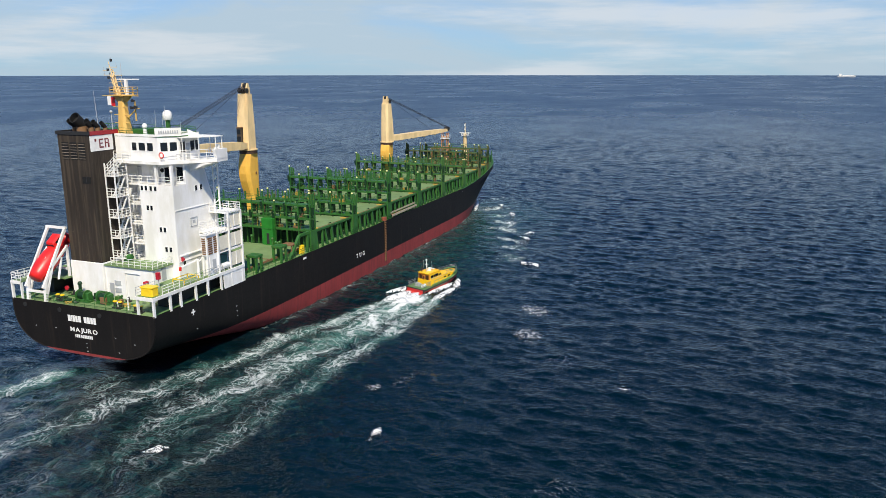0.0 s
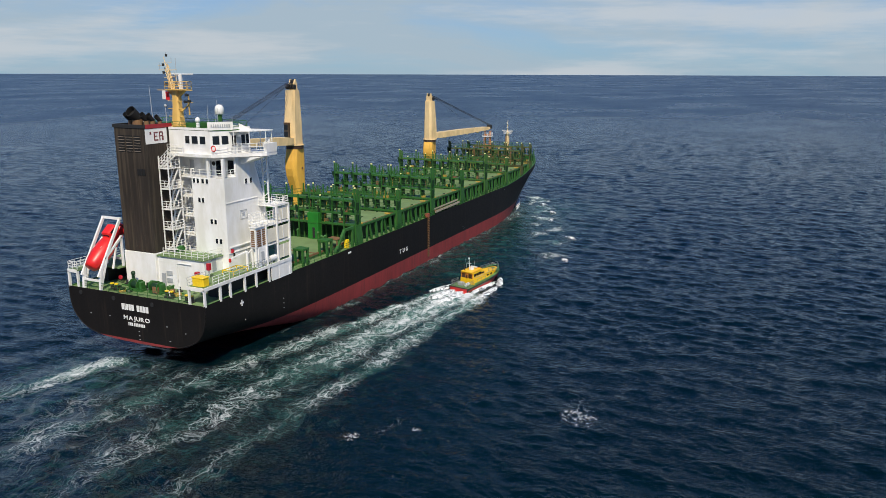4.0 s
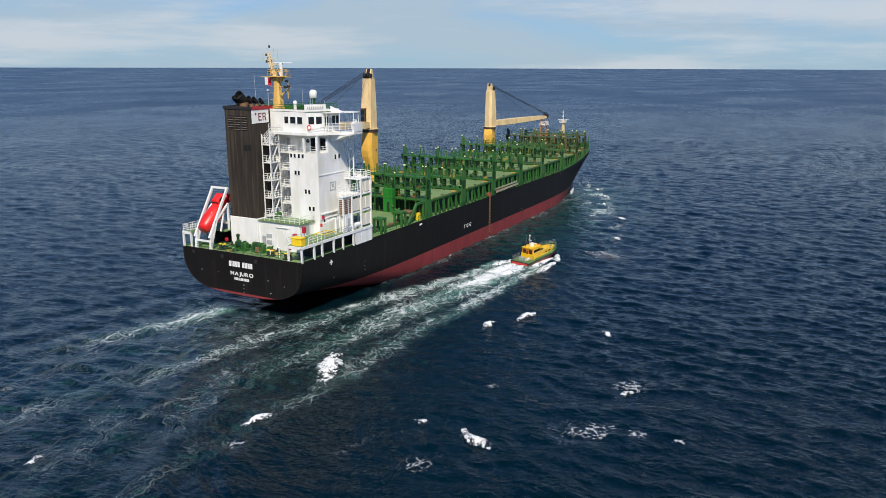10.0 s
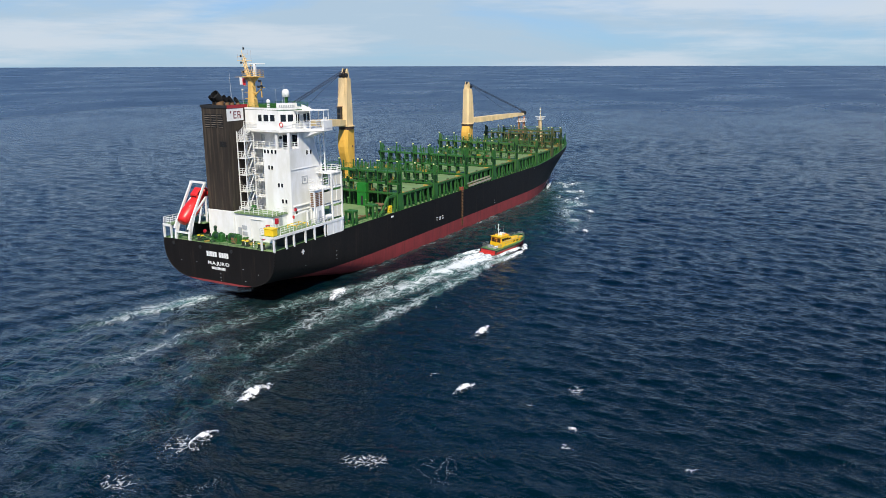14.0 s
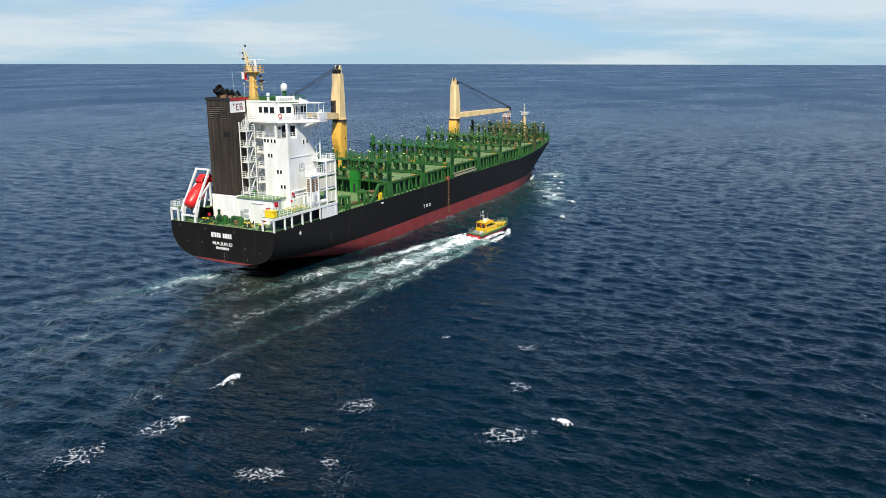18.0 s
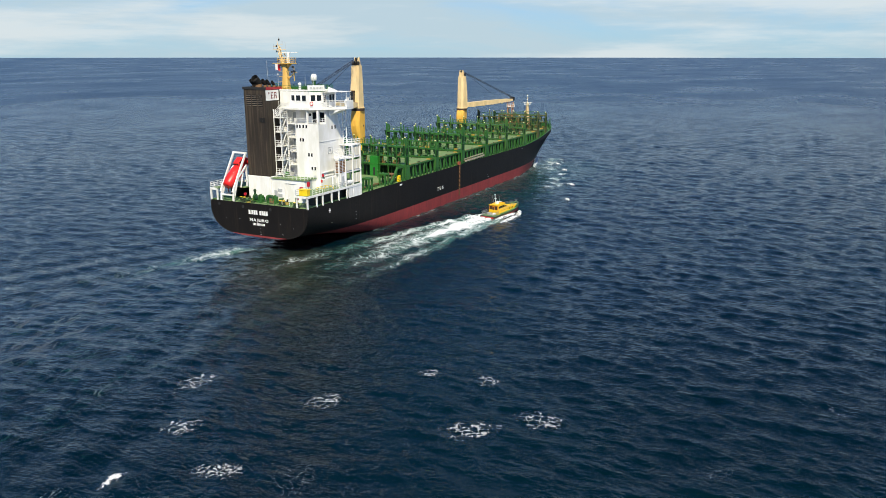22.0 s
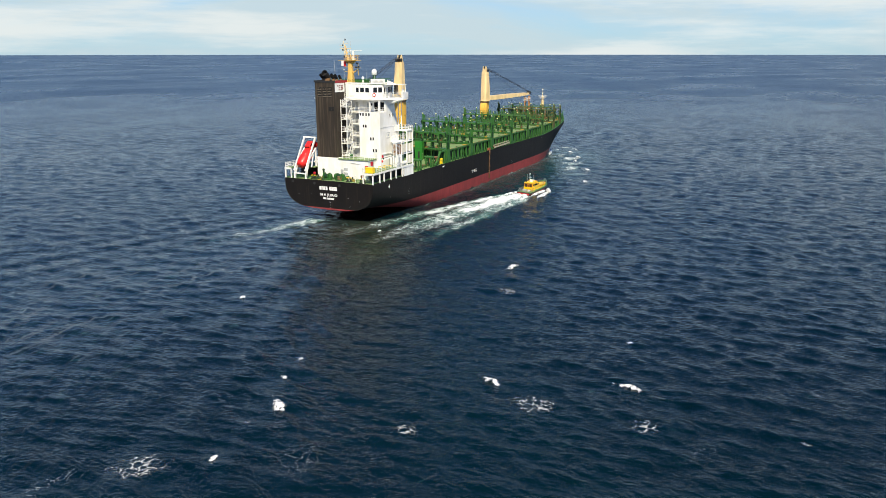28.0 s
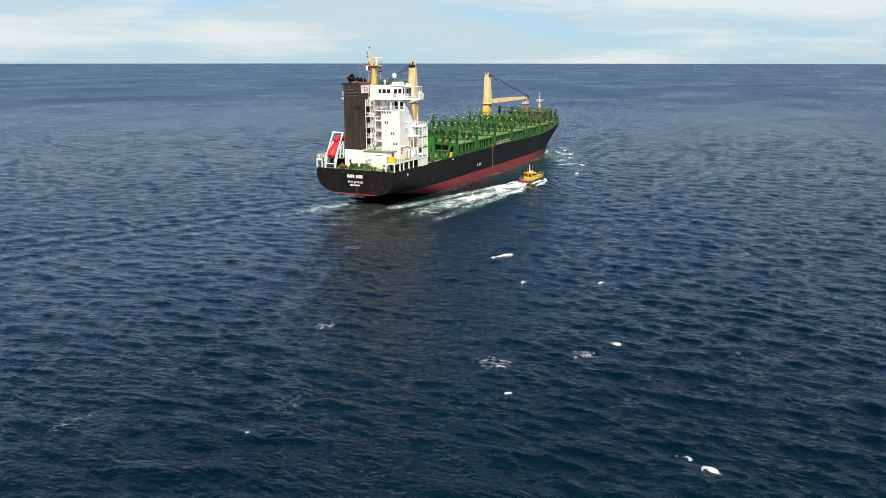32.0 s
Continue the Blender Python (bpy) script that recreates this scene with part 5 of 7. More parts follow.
def make_mooring():
    for x, y in ((-1.6, 2.2), (1.6, 2.5)):
        w = Shape().box(x - 1.1, x + 1.1, y - 0.5, y + 0.5, 8.8, 9.1)
        wn = part("mooring_winch", w, GREEN, ship, "green mooring winch with rope drum")
        part("rope_drum", Shape().tube((x - 0.7, y, 9.6), (x + 0.5, y, 9.6), 0.5, n=14), GREEN_DARK, wn)
        for dx in (-0.75, 0.55):
            part("drum_flange", Shape().tube((x + dx - 0.05, y, 9.6), (x + dx + 0.05, y, 9.6), 0.75, n=16), GREEN, wn)
        part("gear_case", Shape().box(x + 0.65, x + 1.1, y - 0.45, y + 0.45, 9.1, 10.1, 0.1), GREEN, wn)
    for x, y in ((-4.6, 1.2), (4.6, 1.5), (8.3, 1.0)):
        b = part("bollard", Shape().box(x - 0.7, x + 0.7, y - 0.3, y + 0.3, 8.78, 8.95), DARK, ship, "pair of black bollards with yellow tops")
        for dx in (-0.4, 0.4):
            part("bollard_post", Shape().tube((x + dx, y, 8.9), (x + dx, y, 9.6), 0.22, n=10), DARK, b)
            part("bollard_cap", Shape().tube((x + dx, y, 9.6), (x + dx, y, 9.72), 0.27, n=10), YELLOW, b)
    for x0, x1 in ((-5.6, 5.4),):
        part("coaming_strip", Shape().box(x0, x1, 3.3, 3.5, 8.78, 8.92), GREEN, ship)
    part("vent_trunk", Shape().tube((-3.4, 3.4, 8.8), (-3.4, 3.4, 10.6), 0.22, n=8).ball((-3.4, 3.4, 10.7), 0.30), GREEN_DARK, ship, "dark green mushroom ventilator")
    part("rope_reel", Shape().tube((-0.2, 3.3, 9.5), (0.9, 3.3, 9.5), 0.6, n=14), GREEN, ship, "green rope reel")
    railing(GREEN, ship, [(-9.8, 0.25, 8.8), (8.9, 0.25, 8.8)], 1.0, 1.7, 0.03)


make_mooring()


def make_poop_clutter():
    """Pipes, rope coils, lockers and fittings crowded on the mooring deck."""
    rnd = random.Random(21)
    for _ in range(26):
        x, y = rnd.uniform(-5.4, 7.4), rnd.uniform(0.9, 4.2)
        kind = rnd.randrange(4)
        if kind == 0:
            h = rnd.uniform(0.5, 1.5)
            part("deck_pipe", Shape().tube((x, y, 8.75), (x, y, 8.8 + h), 0.09, n=7).ball((x, y, 8.85 + h), 0.17, 8, 5), rnd.choice((GREEN, WHITE, GREEN_DARK)), ship)
        elif kind == 1:
            s = Shape()
            for k in range(3):
                ring = [(x + 0.42 * math.cos(q), y + 0.42 * math.sin(q), 8.84 + 0.1 * k) for q in (2 * math.pi * i / 10 for i in range(11))]
                s.path(ring, 0.06, 5)
            part("rope_coil", s, rnd.choice((OCHRE, GREEN_DARK)), ship)
        elif kind == 2:
            w, h = rnd.uniform(0.2, 0.5), rnd.uniform(0.4, 1.0)
            part("deck_locker", Shape().box(x - w, x + w, y - 0.3, y + 0.3, 8.76, 8.8 + h, 0.05), rnd.choice((GREEN, GREEN_DARK, GREEN_OLD, RUST)), ship)
        else:
            part("roller_fairlead", Shape().box(x - 0.4, x + 0.4, y - 0.2, y + 0.2, 8.76, 8.95).tube((x, y, 8.95), (x, y, 9.4), 0.16, n=9), rnd.choice((DARK, GREEN_DARK)), ship)


make_poop_clutter()


# ---- lifeboat on its ramp ----
def make_ramp():
    s = Shape()
    for x in (-9.1, -6.1):
        s.beam((x, 0.1, 10.6), (x, 4.5, 17.7), 0.26, 0.36)
    s.beam((-9.3, 4.45, 17.7), (-5.9, 4.45, 17.7), 0.3)
    r = part("lifeboat_ramp", s, WHITE, ship, "white launching ramp for the lifeboat")
    for x in (-9.1, -6.1):
        part("ramp_leg", Shape().beam((x, 0.3, 8.8), (x, 0.5, 11.2), 0.36), WHITE, r)
        part("ramp_leg", Shape().beam((x, 0.25, 8.8), (x, 1.9, 13.4), 0.28), WHITE, r)
        part("ramp_brace", Shape().beam((x, 1.4, 12.8), (x, 4.4, 15.2), 0.26), WHITE, r)
        part("ramp_brace", Shape().beam((x, 4.4, 11.2), (x, 4.4, 15.4), 0.26), WHITE, r)
        part("ramp_brace", Shape().beam((x, 2.6, 11.2), (x, 3.4, 14.0), 0.2), WHITE, r)
    part("ramp_beam", Shape().beam((-9.1, 0.4, 10.0), (-6.1, 0.4, 10.0), 0.26), WHITE, r)
    part("ramp_beam", Shape().beam((-9.1, 4.4, 12.2), (-6.1, 4.4, 12.2), 0.26), WHITE, r)


make_ramp()


def make_lifeboat():
    boat = new("lifeboat")
    tagged(boat, "closed red free-fall lifeboat lying nose-down on a white ramp", "lifeboat")
    s = Shape()
    rings = []
    n = 20
    for k in range(13):
        t = k / 12
        y = -3.6 + 7.2 * t
        w = 1.36 * (math.sin(math.pi * min(1.0, 0.12 + t * 1.0)) ** 0.42 if t < 0.88 else 0.85 - (t - 0.88) * 1.6)
        w = max(w, 0.16)
        rings.append([(w * math.cos(a), y, 0.95 * w * math.sin(a) * (1.0 if math.sin(a) > 0 else 0.85)) for a in (2 * math.pi * i / n for i in range(n))])
    part("boat_hull", s.loft(rings), ORANGE, boat, "smooth red plastic boat hull", smooth=True)
    c = Shape()
    rings = []
    for y, w, z0, z1 in ((0.7, 0.62, 0.7, 1.0), (1.1, 0.72, 0.6, 1.65), (2.6, 0.72, 0.5, 1.7), (3.0, 0.6, 0.4, 1.1)):
        rings.append([(-w, y, z0), (w, y, z0), (w * 0.95, y, z1 - 0.2), (w * 0.7, y, z1), (-w * 0.7, y, z1), (-w * 0.95, y, z1 - 0.2)])
    part("helm_cabin", c.loft(rings), ORANGE, boat)
    for x in (-0.45, 0.0, 0.45):
        part("cabin_window", Shape().box(x - 0.17, x + 0.17, 0.84, 0.95, 1.1, 1.42), GLASS, boat)
    for sg in (1, -1):
        part("cabin_window", Shape().box(sg * 0.7 - 0.03, sg * 0.7 + 0.03, 1.4, 2.2, 1.15, 1.45), GLASS, boat)
        part("rubbing_strake", Shape().path([(sg * 1.0, -2.4, -0.05), (sg * 1.24, -1.0, -0.05), (sg * 1.24, 2.2, -0.05)], 0.07), ORANGE, boat)
    part("hull_stripe", Shape().box(-0.5, 0.5, -2.0, -1.7, 1.02, 1.06).box(-0.6, 0.6, -1.1, -0.8, 1.1, 1.16), WHITE_MARK, boat, "white marking strips")
    return boat


lifeboat = make_lifeboat()
LIFEBOAT_POSE = pose(-7.45, 3.1, 13.95, 38, 0, 0)


# ---- the ship: cargo deck ----
BRIDGES = [(37.8, 18.4), (52.5, 16.2), (67.3, 18.5), (82.8, 16.4), (97.2, 18.4), (112.0, 16.0), (126.0, 18.4), (137.0, 17.4)]


def make_lashing_bridges():
    meshes = {}

    def mesh(key, build, mat):
        if key not in meshes:
            meshes[key] = build().data(key[0], mat)
        return meshes[key]

    rnd = random.Random(5)
    for y, top in BRIDGES:
        hw = min(11.2, half_beam(y) - 0.35)
        z0 = deck_z(y) - 0.1
        tall = top > 17.2
        rusty = y > 120
        paint_main = GREEN_RUST if rusty else GREEN if y < 90 else GREEN_OLD
        br = part("lashing_bridge", Shape().box(-hw, hw, y - 0.62, y + 0.62, 12.3, 12.36), paint_main, ship, "green lashing bridge across the deck with posts and walkways")
        for z in ((12.3, 14.2, 16.4) if tall else (12.3, 14.4)):
            for yy in (y - 0.75, y + 0.75):
                part("cross_beam", Shape().beam((-hw, yy, z - 0.1), (hw, yy, z - 0.1), 0.12, 0.3), paint_main, br)
        for z in ((12.3, 14.2, 16.4) if tall else (12.3, 14.4)):
            if z > 13:
                part("walkway", Shape().box(-hw, hw, y - 0.62, y + 0.62, z, z + 0.06), GREEN, br)
            for yy in (y - 0.72, y + 0.72):
                railing(GREEN, br, [(-hw, yy, z + 0.05), (hw, yy, z + 0.05)], 1.0, 2.8, 0.03, bars=2)
        n = 11
        for i in range(n):
            x = -hw + 2 * hw * i / (n - 1)
            for row, yy in enumerate((y - 0.75, y + 0.75)):
                h = top - (0.0 if row == 0 else 0.5) - (1.6 if (i % 2 and tall) else 0.0)
                me = mesh(("post", round(h - z0, 2), y > 90, rusty), lambda h=h: Shape().box(-0.085, 0.085, -0.12, 0.12, 0, h - z0), paint_main)
                o = part("post", me, None, br)
                o.location = (x, yy, z0)
            if tall:
                me = mesh(("stopper_plate", 0), lambda: Shape().prism([(-0.16, 0), (0.16, 0), (0.24, 1.3), (-0.24, 1.3)], "y", -0.5, -0.1), GREEN_DARK)
                for z in (14.75, 12.75):
                    o = part("stopper_plate", me, None, br)
                    o.location = (x + 0.18, y, z)
            else:
                me = mesh(("stopper_plate", 1), lambda: Shape().prism([(-0.16, 0), (0.16, 0), (0.24, 1.2), (-0.24, 1.2)], "y", -0.5, -0.1), GREEN_DARK)
                o = part("stopper_plate", me, None, br)
                o.location = (x + 0.15, y, 12.8)
            if i % 2 == 0 or tall and i % 3 == 1:
                me = mesh(("lamp", 0), lambda: Shape().box(-0.15, 0.15, -0.14, 0.14, 0, 0.22, 0.05), SMALL_LAMP)
                o = part("floodlight", me, None, br)
                o.location = (x, y - 0.8, top - (1.6 if (i % 2 and tall) else 0) - 0.02)
            # lashing rods and turnbuckles stowed on the rails
            for _ in range(2):
                dx = rnd.uniform(0.2, 2.4)
                if x + dx < hw:
                    me = mesh(("lashing_rod", rnd.randrange(3)), lambda: Shape().tube((0, 0, 0), (0.15, 0.1, 1.6), 0.03, n=5), RUST if rnd.random() < 0.8 else OCHRE)
                    o = part("lashing_rod", me, None, br)
                    o.location = (x + dx, y - 0.66, rnd.choice((12.36, 14.26)))
        # bins, racks and lashing gear left on the walkways
        for _ in range(22):
            w, h = rnd.uniform(0.15, 0.55), rnd.uniform(0.25, 0.8)
            size = rnd.randrange(6)
            tone = rnd.choice((GREEN_DARK, GREEN_DARK, RUST, GREEN, GREEN_OLD, OCHRE))
            me = mesh(("lashing_bin", size, tone.name), lambda: Shape().box(-w, w, -0.28, 0.28, 0, h, 0.04), tone)
            o = part("lashing_bin", me, None, br)
            o.location = (rnd.uniform(-hw + 0.8, hw - 0.8), y + rnd.uniform(-0.25, 0.25), rnd.choice((12.36, 12.36, 14.26 if tall else 14.46)))
        # hanging cell guides, dark under the posts' heads
        for i in range(n):
            x = -hw + 2 * hw * i / (n - 1)
            me = mesh(("cell_guide", 0), lambda: Shape().box(-0.24, 0.02, -0.2, 0.2, 0, 0.9).box(-0.34, -0.2, -0.2, 0.2, 0.5, 1.2), GREEN_DARK)
            o = part("cell_guide", me, None, br)
            o.location = (x, y - 1.0, top - 3.0 - (1.6 if (i % 2 and tall) else 0))
        # end frames
        for sg in (1, -1):
            part("end_frame", Shape().box(sg * hw - 0.16, sg * hw + 0.16, y - 0.9, y + 0.9, z0, 12.2).box(sg * hw - 0.14, sg * hw + 0.14, y - 0.16, y + 0.16, 12.2, top - 0.2), paint_main, br)
        # ladder between the levels
        ld = Shape()
        for dx in (0, 0.45):
            ld.beam((3.0 + dx, y - 0.9, z0), (3.0 + dx, y - 0.9, top - 2), 0.06)
        for k in range(int((top - 2 - z0) / 0.35)):
            ld.beam((3.0, y - 0.9, z0 + 0.3 + k * 0.35), (3.45, y - 0.9, z0 + 0.3 + k * 0.35), 0.04)
        part("ladder", ld, GREEN, br)


make_lashing_bridges()


def make_hatches():
    spans = [(39.0, 51.2), (53.7, 66.0), (68.6, 81.5), (84.1, 95.9), (98.5, 110.7), (113.3, 124.7), (127.3, 135.9)]
    for y0, y1 in spans:
        hw = min(10.7, half_beam(y1) - 0.7)
        zb = deck_z(y1) - 0.15
        # dark inner wall: shade in the gaps below the covers is in its colour
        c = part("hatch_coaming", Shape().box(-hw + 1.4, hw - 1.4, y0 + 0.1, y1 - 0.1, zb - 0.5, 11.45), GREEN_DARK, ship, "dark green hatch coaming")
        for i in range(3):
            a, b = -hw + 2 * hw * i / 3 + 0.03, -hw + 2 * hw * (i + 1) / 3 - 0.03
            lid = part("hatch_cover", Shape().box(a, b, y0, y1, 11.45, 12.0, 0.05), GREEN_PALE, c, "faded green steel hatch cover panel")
        for x in np.linspace(-hw + 0.5, hw - 0.5, 9):
            for y in (y0 + 0.4, (y0 + y1) / 2 - 0.25, (y0 + y1) / 2 + 0.25, y1 - 0.4):
                o = part("container_socket", SOCKET, None, c)
                o.location = (x, y, 12.0)
        # yellow-edged cleats along the open side
        part("edge_strip", Shape().box(hw - 0.06, hw + 0.08, y0, y1, 11.9, 12.06), RUST, c)
        part("edge_strip", Shape().box(-hw - 0.08, -hw + 0.06, y0, y1, 11.9, 12.06), GREEN, c)
        for y in (y0 + 1.0, y1 - 1.4):
            part("cleat_guard", Shape().box(hw - 0.9, hw + 0.12, y - 0.3, y + 0.3, 12.0, 12.18, 0.04), OCHRE, c, "dull yellow painted guard")


SOCKET = Shape().box(-0.12, 0.12, -0.15, 0.15, 0, 0.1).data("container_socket", GREEN_DARK)
make_hatches()


def make_side_supports():
    """Container supports along both deck edges: leaning pillars under a girder."""
    meshes = {}
    for sg in (1, -1):
        y = 39.2
        k = 0
        while y < 136:
            hb = half_beam(y) - 0.5
            zd = deck_z(y) - 0.1
            wide = 0.5 if k % 3 == 0 else 0.26
            lean = (0.0, 0.5, -0.5)[k % 3]
            key = (sg, round(zd, 1), k % 3)
            if key not in meshes:
                s = Shape()
                s.loft([[(-0.16, -wide / 2, 0), (0.16, -wide / 2, 0), (0.16, wide / 2, 0), (-0.16, wide / 2, 0)],
                        [(-0.16 - sg * 0.3, -wide / 2 + lean, 11.8 - zd), (0.16 - sg * 0.3, -wide / 2 + lean, 11.8 - zd), (0.16 - sg * 0.3, wide / 2 + lean, 11.8 - zd), (-0.16 - sg * 0.3, wide / 2 + lean, 11.8 - zd)]])
                meshes[key] = s.data("side_support", GREEN)
            o = part("side_support", meshes[key], None, ship)
            o.location = (sg * hb, y, zd)
            y += 1.75
            k += 1
        ys = [38.6] + [37.8 + 7.4 * i for i in range(1, 14)]
        for a, b in zip(ys, ys[1:]):
            part("side_girder", Shape().beam((sg * (half_beam(a) - 0.75), a, 11.85), (sg * (half_beam(b) - 0.75), b, 11.85), 0.5, 0.3), GREEN, ship)
            railing(GREEN, ship, [(sg * (half_beam(a) - 0.12), a, deck_z(a)), (sg * (half_beam(b) - 0.12), b, deck_z(b))], 1.05, 1.85, 0.03)


make_side_supports()


def make_forward_of_house():
    c = part("well_hatch", Shape().box(-9.4, 9.4, 20.4, 36.4, 8.7, 9.5, 0.05), GREEN_PALE, ship, "low pale green hatch in front of the house")
    part("well_edge", Shape().box(9.4, 9.6, 20.4, 36.4, 9.2, 9.5), RUST, c)
    part("well_edge", Shape().box(-9.4, 9.4, 27.2, 27.5, 9.5, 9.56), RUST, c)
    lk = part("stair_trunk", Shape().box(2.5, 4.6, 35.9, 36.8, 8.7, 14.0, 0.05), GREEN_BRIGHT, ship, "bright green steel stair trunk with a dark door")
    part("trunk_door", Shape().box(3.45, 3.95, 35.84, 35.93, 9.7, 11.5, 0.03), DARK, lk)
    part("trunk_cap", Shape().box(2.45, 4.65, 35.85, 36.85, 12.2, 12.28), GREEN, lk)
    # portal-shaped container supports
    for x, y, w in ((10.3, 22.6, 1.7), (-10.3, 22.6, 1.7), (10.3, 29.2, 1.8), (-10.3, 29.2, 1.8)):
        p = part("container_pedestal", Shape().box(x - 0.9, x + 0.9, y - w / 2, y + w / 2, 11.1, 11.45, 0.05), GREEN, ship, "green portal-shaped container pedestal")
        for dx in (-0.7, 0.7):
            for dy in (-w / 2 + 0.25, w / 2 - 0.25):
                part("pedestal_leg", Shape().box(x + dx - 0.15, x + dx + 0.15, y + dy - 0.18, y + dy + 0.18, 8.75, 11.1), GREEN, p)
    for sg in (1, -1):
        a = Shape().beam((sg * 10.9, 31.0, 8.8), (sg * 10.9, 34.0, 12.0), 0.45, 0.4).beam((sg * 10.9, 34.0, 12.0), (sg * 10.9, 37.4, 12.0), 0.45, 0.4).beam((sg * 10.9, 36.4, 8.8), (sg * 10.9, 36.4, 12.0), 0.4)
        part("knee_frame", a, GREEN, ship, "green sloping knee frame")
        part("valve_chest", Shape().box(sg * 10.6 - 0.3, sg * 10.6 + 0.3, 34.6, 35.5, 8.8, 10.2, 0.08), YELLOW, ship, "yellow valve chest")
        part("bench_rack", Shape().box(sg * 9.9 - 1.0, sg * 9.9 + 1.0, 31.6, 33.4, 10.8, 10.95).box(sg * 9.0 - 0.06, sg * 9.0 + 0.06, 31.7, 31.9, 8.8, 10.8).box(sg * 10.8 - 0.06, sg * 10.8 + 0.06, 31.7, 31.9, 8.8, 10.8).box(sg * 9.9 - 0.06, sg * 9.9 + 0.06, 33.1, 33.3, 8.8, 10.8), RUST, ship, "rusty lashing gear rack")
    for sg in (1, -1):
        railing(GREEN, ship, [(sg * 11.45, 18.6, 8.9), (sg * 11.45, 37.5, 8.9)], 1.05, 1.9, 0.03)
    # small gear scattered on the well deck
    rnd = random.Random(9)
    for _ in range(14):
        x, y = rnd.uniform(-9, 9), rnd.uniform(33.8, 36.6)
        h = rnd.uniform(0.5, 1.6)
        if 1.5 < x < 5.4:
            continue
        part("vent_head", Shape().tube((x, y, 9.4), (x, y, 9.5 + h), 0.16, n=7).ball((x, y, 9.55 + h), 0.28, 8, 5), GREEN, ship)


make_forward_of_house()


# ---- the ship: cranes ----
def make_crane(x, y, collar_z, top_z, aim, jib_tip, base_z=8.8, cab_side=1):
    """A deck crane: shaped pedestal, collar, slewing tower, cab, jib and wires. aim: the heading of the jib, degrees from forward to port."""
    def section(a, b, oy, z):
        """A rectangle with cut corners."""
        return [(x + c * a, y + oy + d * b, z) for c, d in ((-1, -0.62), (-0.62, -1), (0.62, -1), (1, -0.62), (1, 0.62), (0.62, 1), (-0.62, 1), (-1, 0.62))]

    ped = Shape()
    rise = collar_z - base_z
    rings = [section(a, b, oy, base_z + rise * t) for t, a, b, oy in (
        (0, 1.12, 1.20, 0.50), (0.33, 1.12, 1.20, 0.50), (0.42, 1.14, 1.32, 0.40), (0.52, 1.18, 1.62, 0.12), (0.62, 1.22, 1.88, -0.12),
        (0.72, 1.26, 2.02, -0.22), (0.82, 1.28, 2.02, -0.20), (0.90, 1.28, 1.86, -0.10), (0.975, 1.26, 1.62, 0.0))]
    c = part("deck_crane", ped.loft(rings), CRANE, ship, "ochre yellow deck crane on a curved pedestal")
    part("access_cover", Shape().tube((x + 1.24, y + 0.3, base_z + rise * 0.72), (x + 1.36, y + 0.3, base_z + rise * 0.72), 0.22, n=10), RUST, c)
    part("slew_collar", Shape().tube((x, y, collar_z - 0.35), (x, y, collar_z + 0.35), 1.66, n=24), SLEW, c, "dark rusty slewing ring")
    part("ring_flange", Shape().tube((x, y, collar_z + 0.3), (x, y, collar_z + 0.46), 1.78, n=24), CRANE_PALE, c)
    turn = Matrix.Translation((x, y, 0)) @ Matrix.Rotation(radians(aim), 4, "Z")

    def hang(ob):
        ob.matrix_basis = turn
        return ob

    tw = Shape()
    rings = []
    for z, a, b0, b1 in ((collar_z + 0.3, 1.25, -1.3, 1.5), (collar_z + 5, 1.2, -1.25, 1.3), (top_z - 1.6, 1.05, -1.1, 0.8)):
        rings.append([(-a, b0 + 0.5, z), (-a * 0.6, b0, z), (a * 0.6, b0, z), (a, b0 + 0.5, z), (a, b1, z), (-a, b1, z)])
    hang(part("crane_tower", tw.loft(rings), CRANE_PALE, c, "pale ochre crane tower"))
    hd = Shape()
    for sx in (-0.5, 0.5):
        hd.prism([(-0.75, top_z - 1.6), (0.35, top_z - 1.6), (0.30, top_z - 0.5), (-0.05, top_z + 0.35), (-0.35, top_z + 0.35)], "x", sx - 0.13, sx + 0.13)
    hd.box(-0.6, 0.6, -0.7, -0.5, top_z - 1.6, top_z - 0.4)
    hang(part("crane_head", hd, CRANE_PALE, c))
    for sx in (-0.82, -0.28, 0.28, 0.82):
        hang(part("sheave", Shape().tube((sx - 0.10, 0.55, top_z - 1.05), (sx + 0.10, 0.55, top_z - 1.05), 0.46, n=16), DARK, c))
    hang(part("sheave", Shape().tube((-0.3, -0.1, top_z - 0.05), (0.3, -0.1, top_z - 0.05), 0.36, n=14), DARK, c))
    # box with ladder hoops on the jib side, and the cab beside it
    cx = 0.45 * cab_side
    cab_z = collar_z + 1.7
    hang(part("operator_cab", Shape().box(cx - 0.52, cx + 0.52, 0.9, 2.0, cab_z, cab_z + 2.8, 0.1), FUNNEL, c, "dark brown operator cab with glass front"))
    hang(part("cab_roof", Shape().box(cx - 0.58, cx + 0.58, 0.85, 2.06, cab_z + 2.8, cab_z + 2.92), RUST, c))
    for z0 in (0.3, 1.6):
        hang(part("cab_window", Shape().box(cx - 0.4, cx + 0.4, 1.98, 2.03, cab_z + z0, cab_z + z0 + 0.9), GLASS, c))
        hang(part("cab_window", Shape().box(*sorted((cx + 0.50 * cab_side, cx + 0.55 * cab_side)), 1.1, 1.85, cab_z + z0, cab_z + z0 + 0.9), GLASS, c))
    rungs = Shape()
    for dx in (-0.95, -0.55):
        rungs.beam((dx, 1.45, collar_z + 0.6), (dx, 0.95, top_z - 1.7), 0.05)
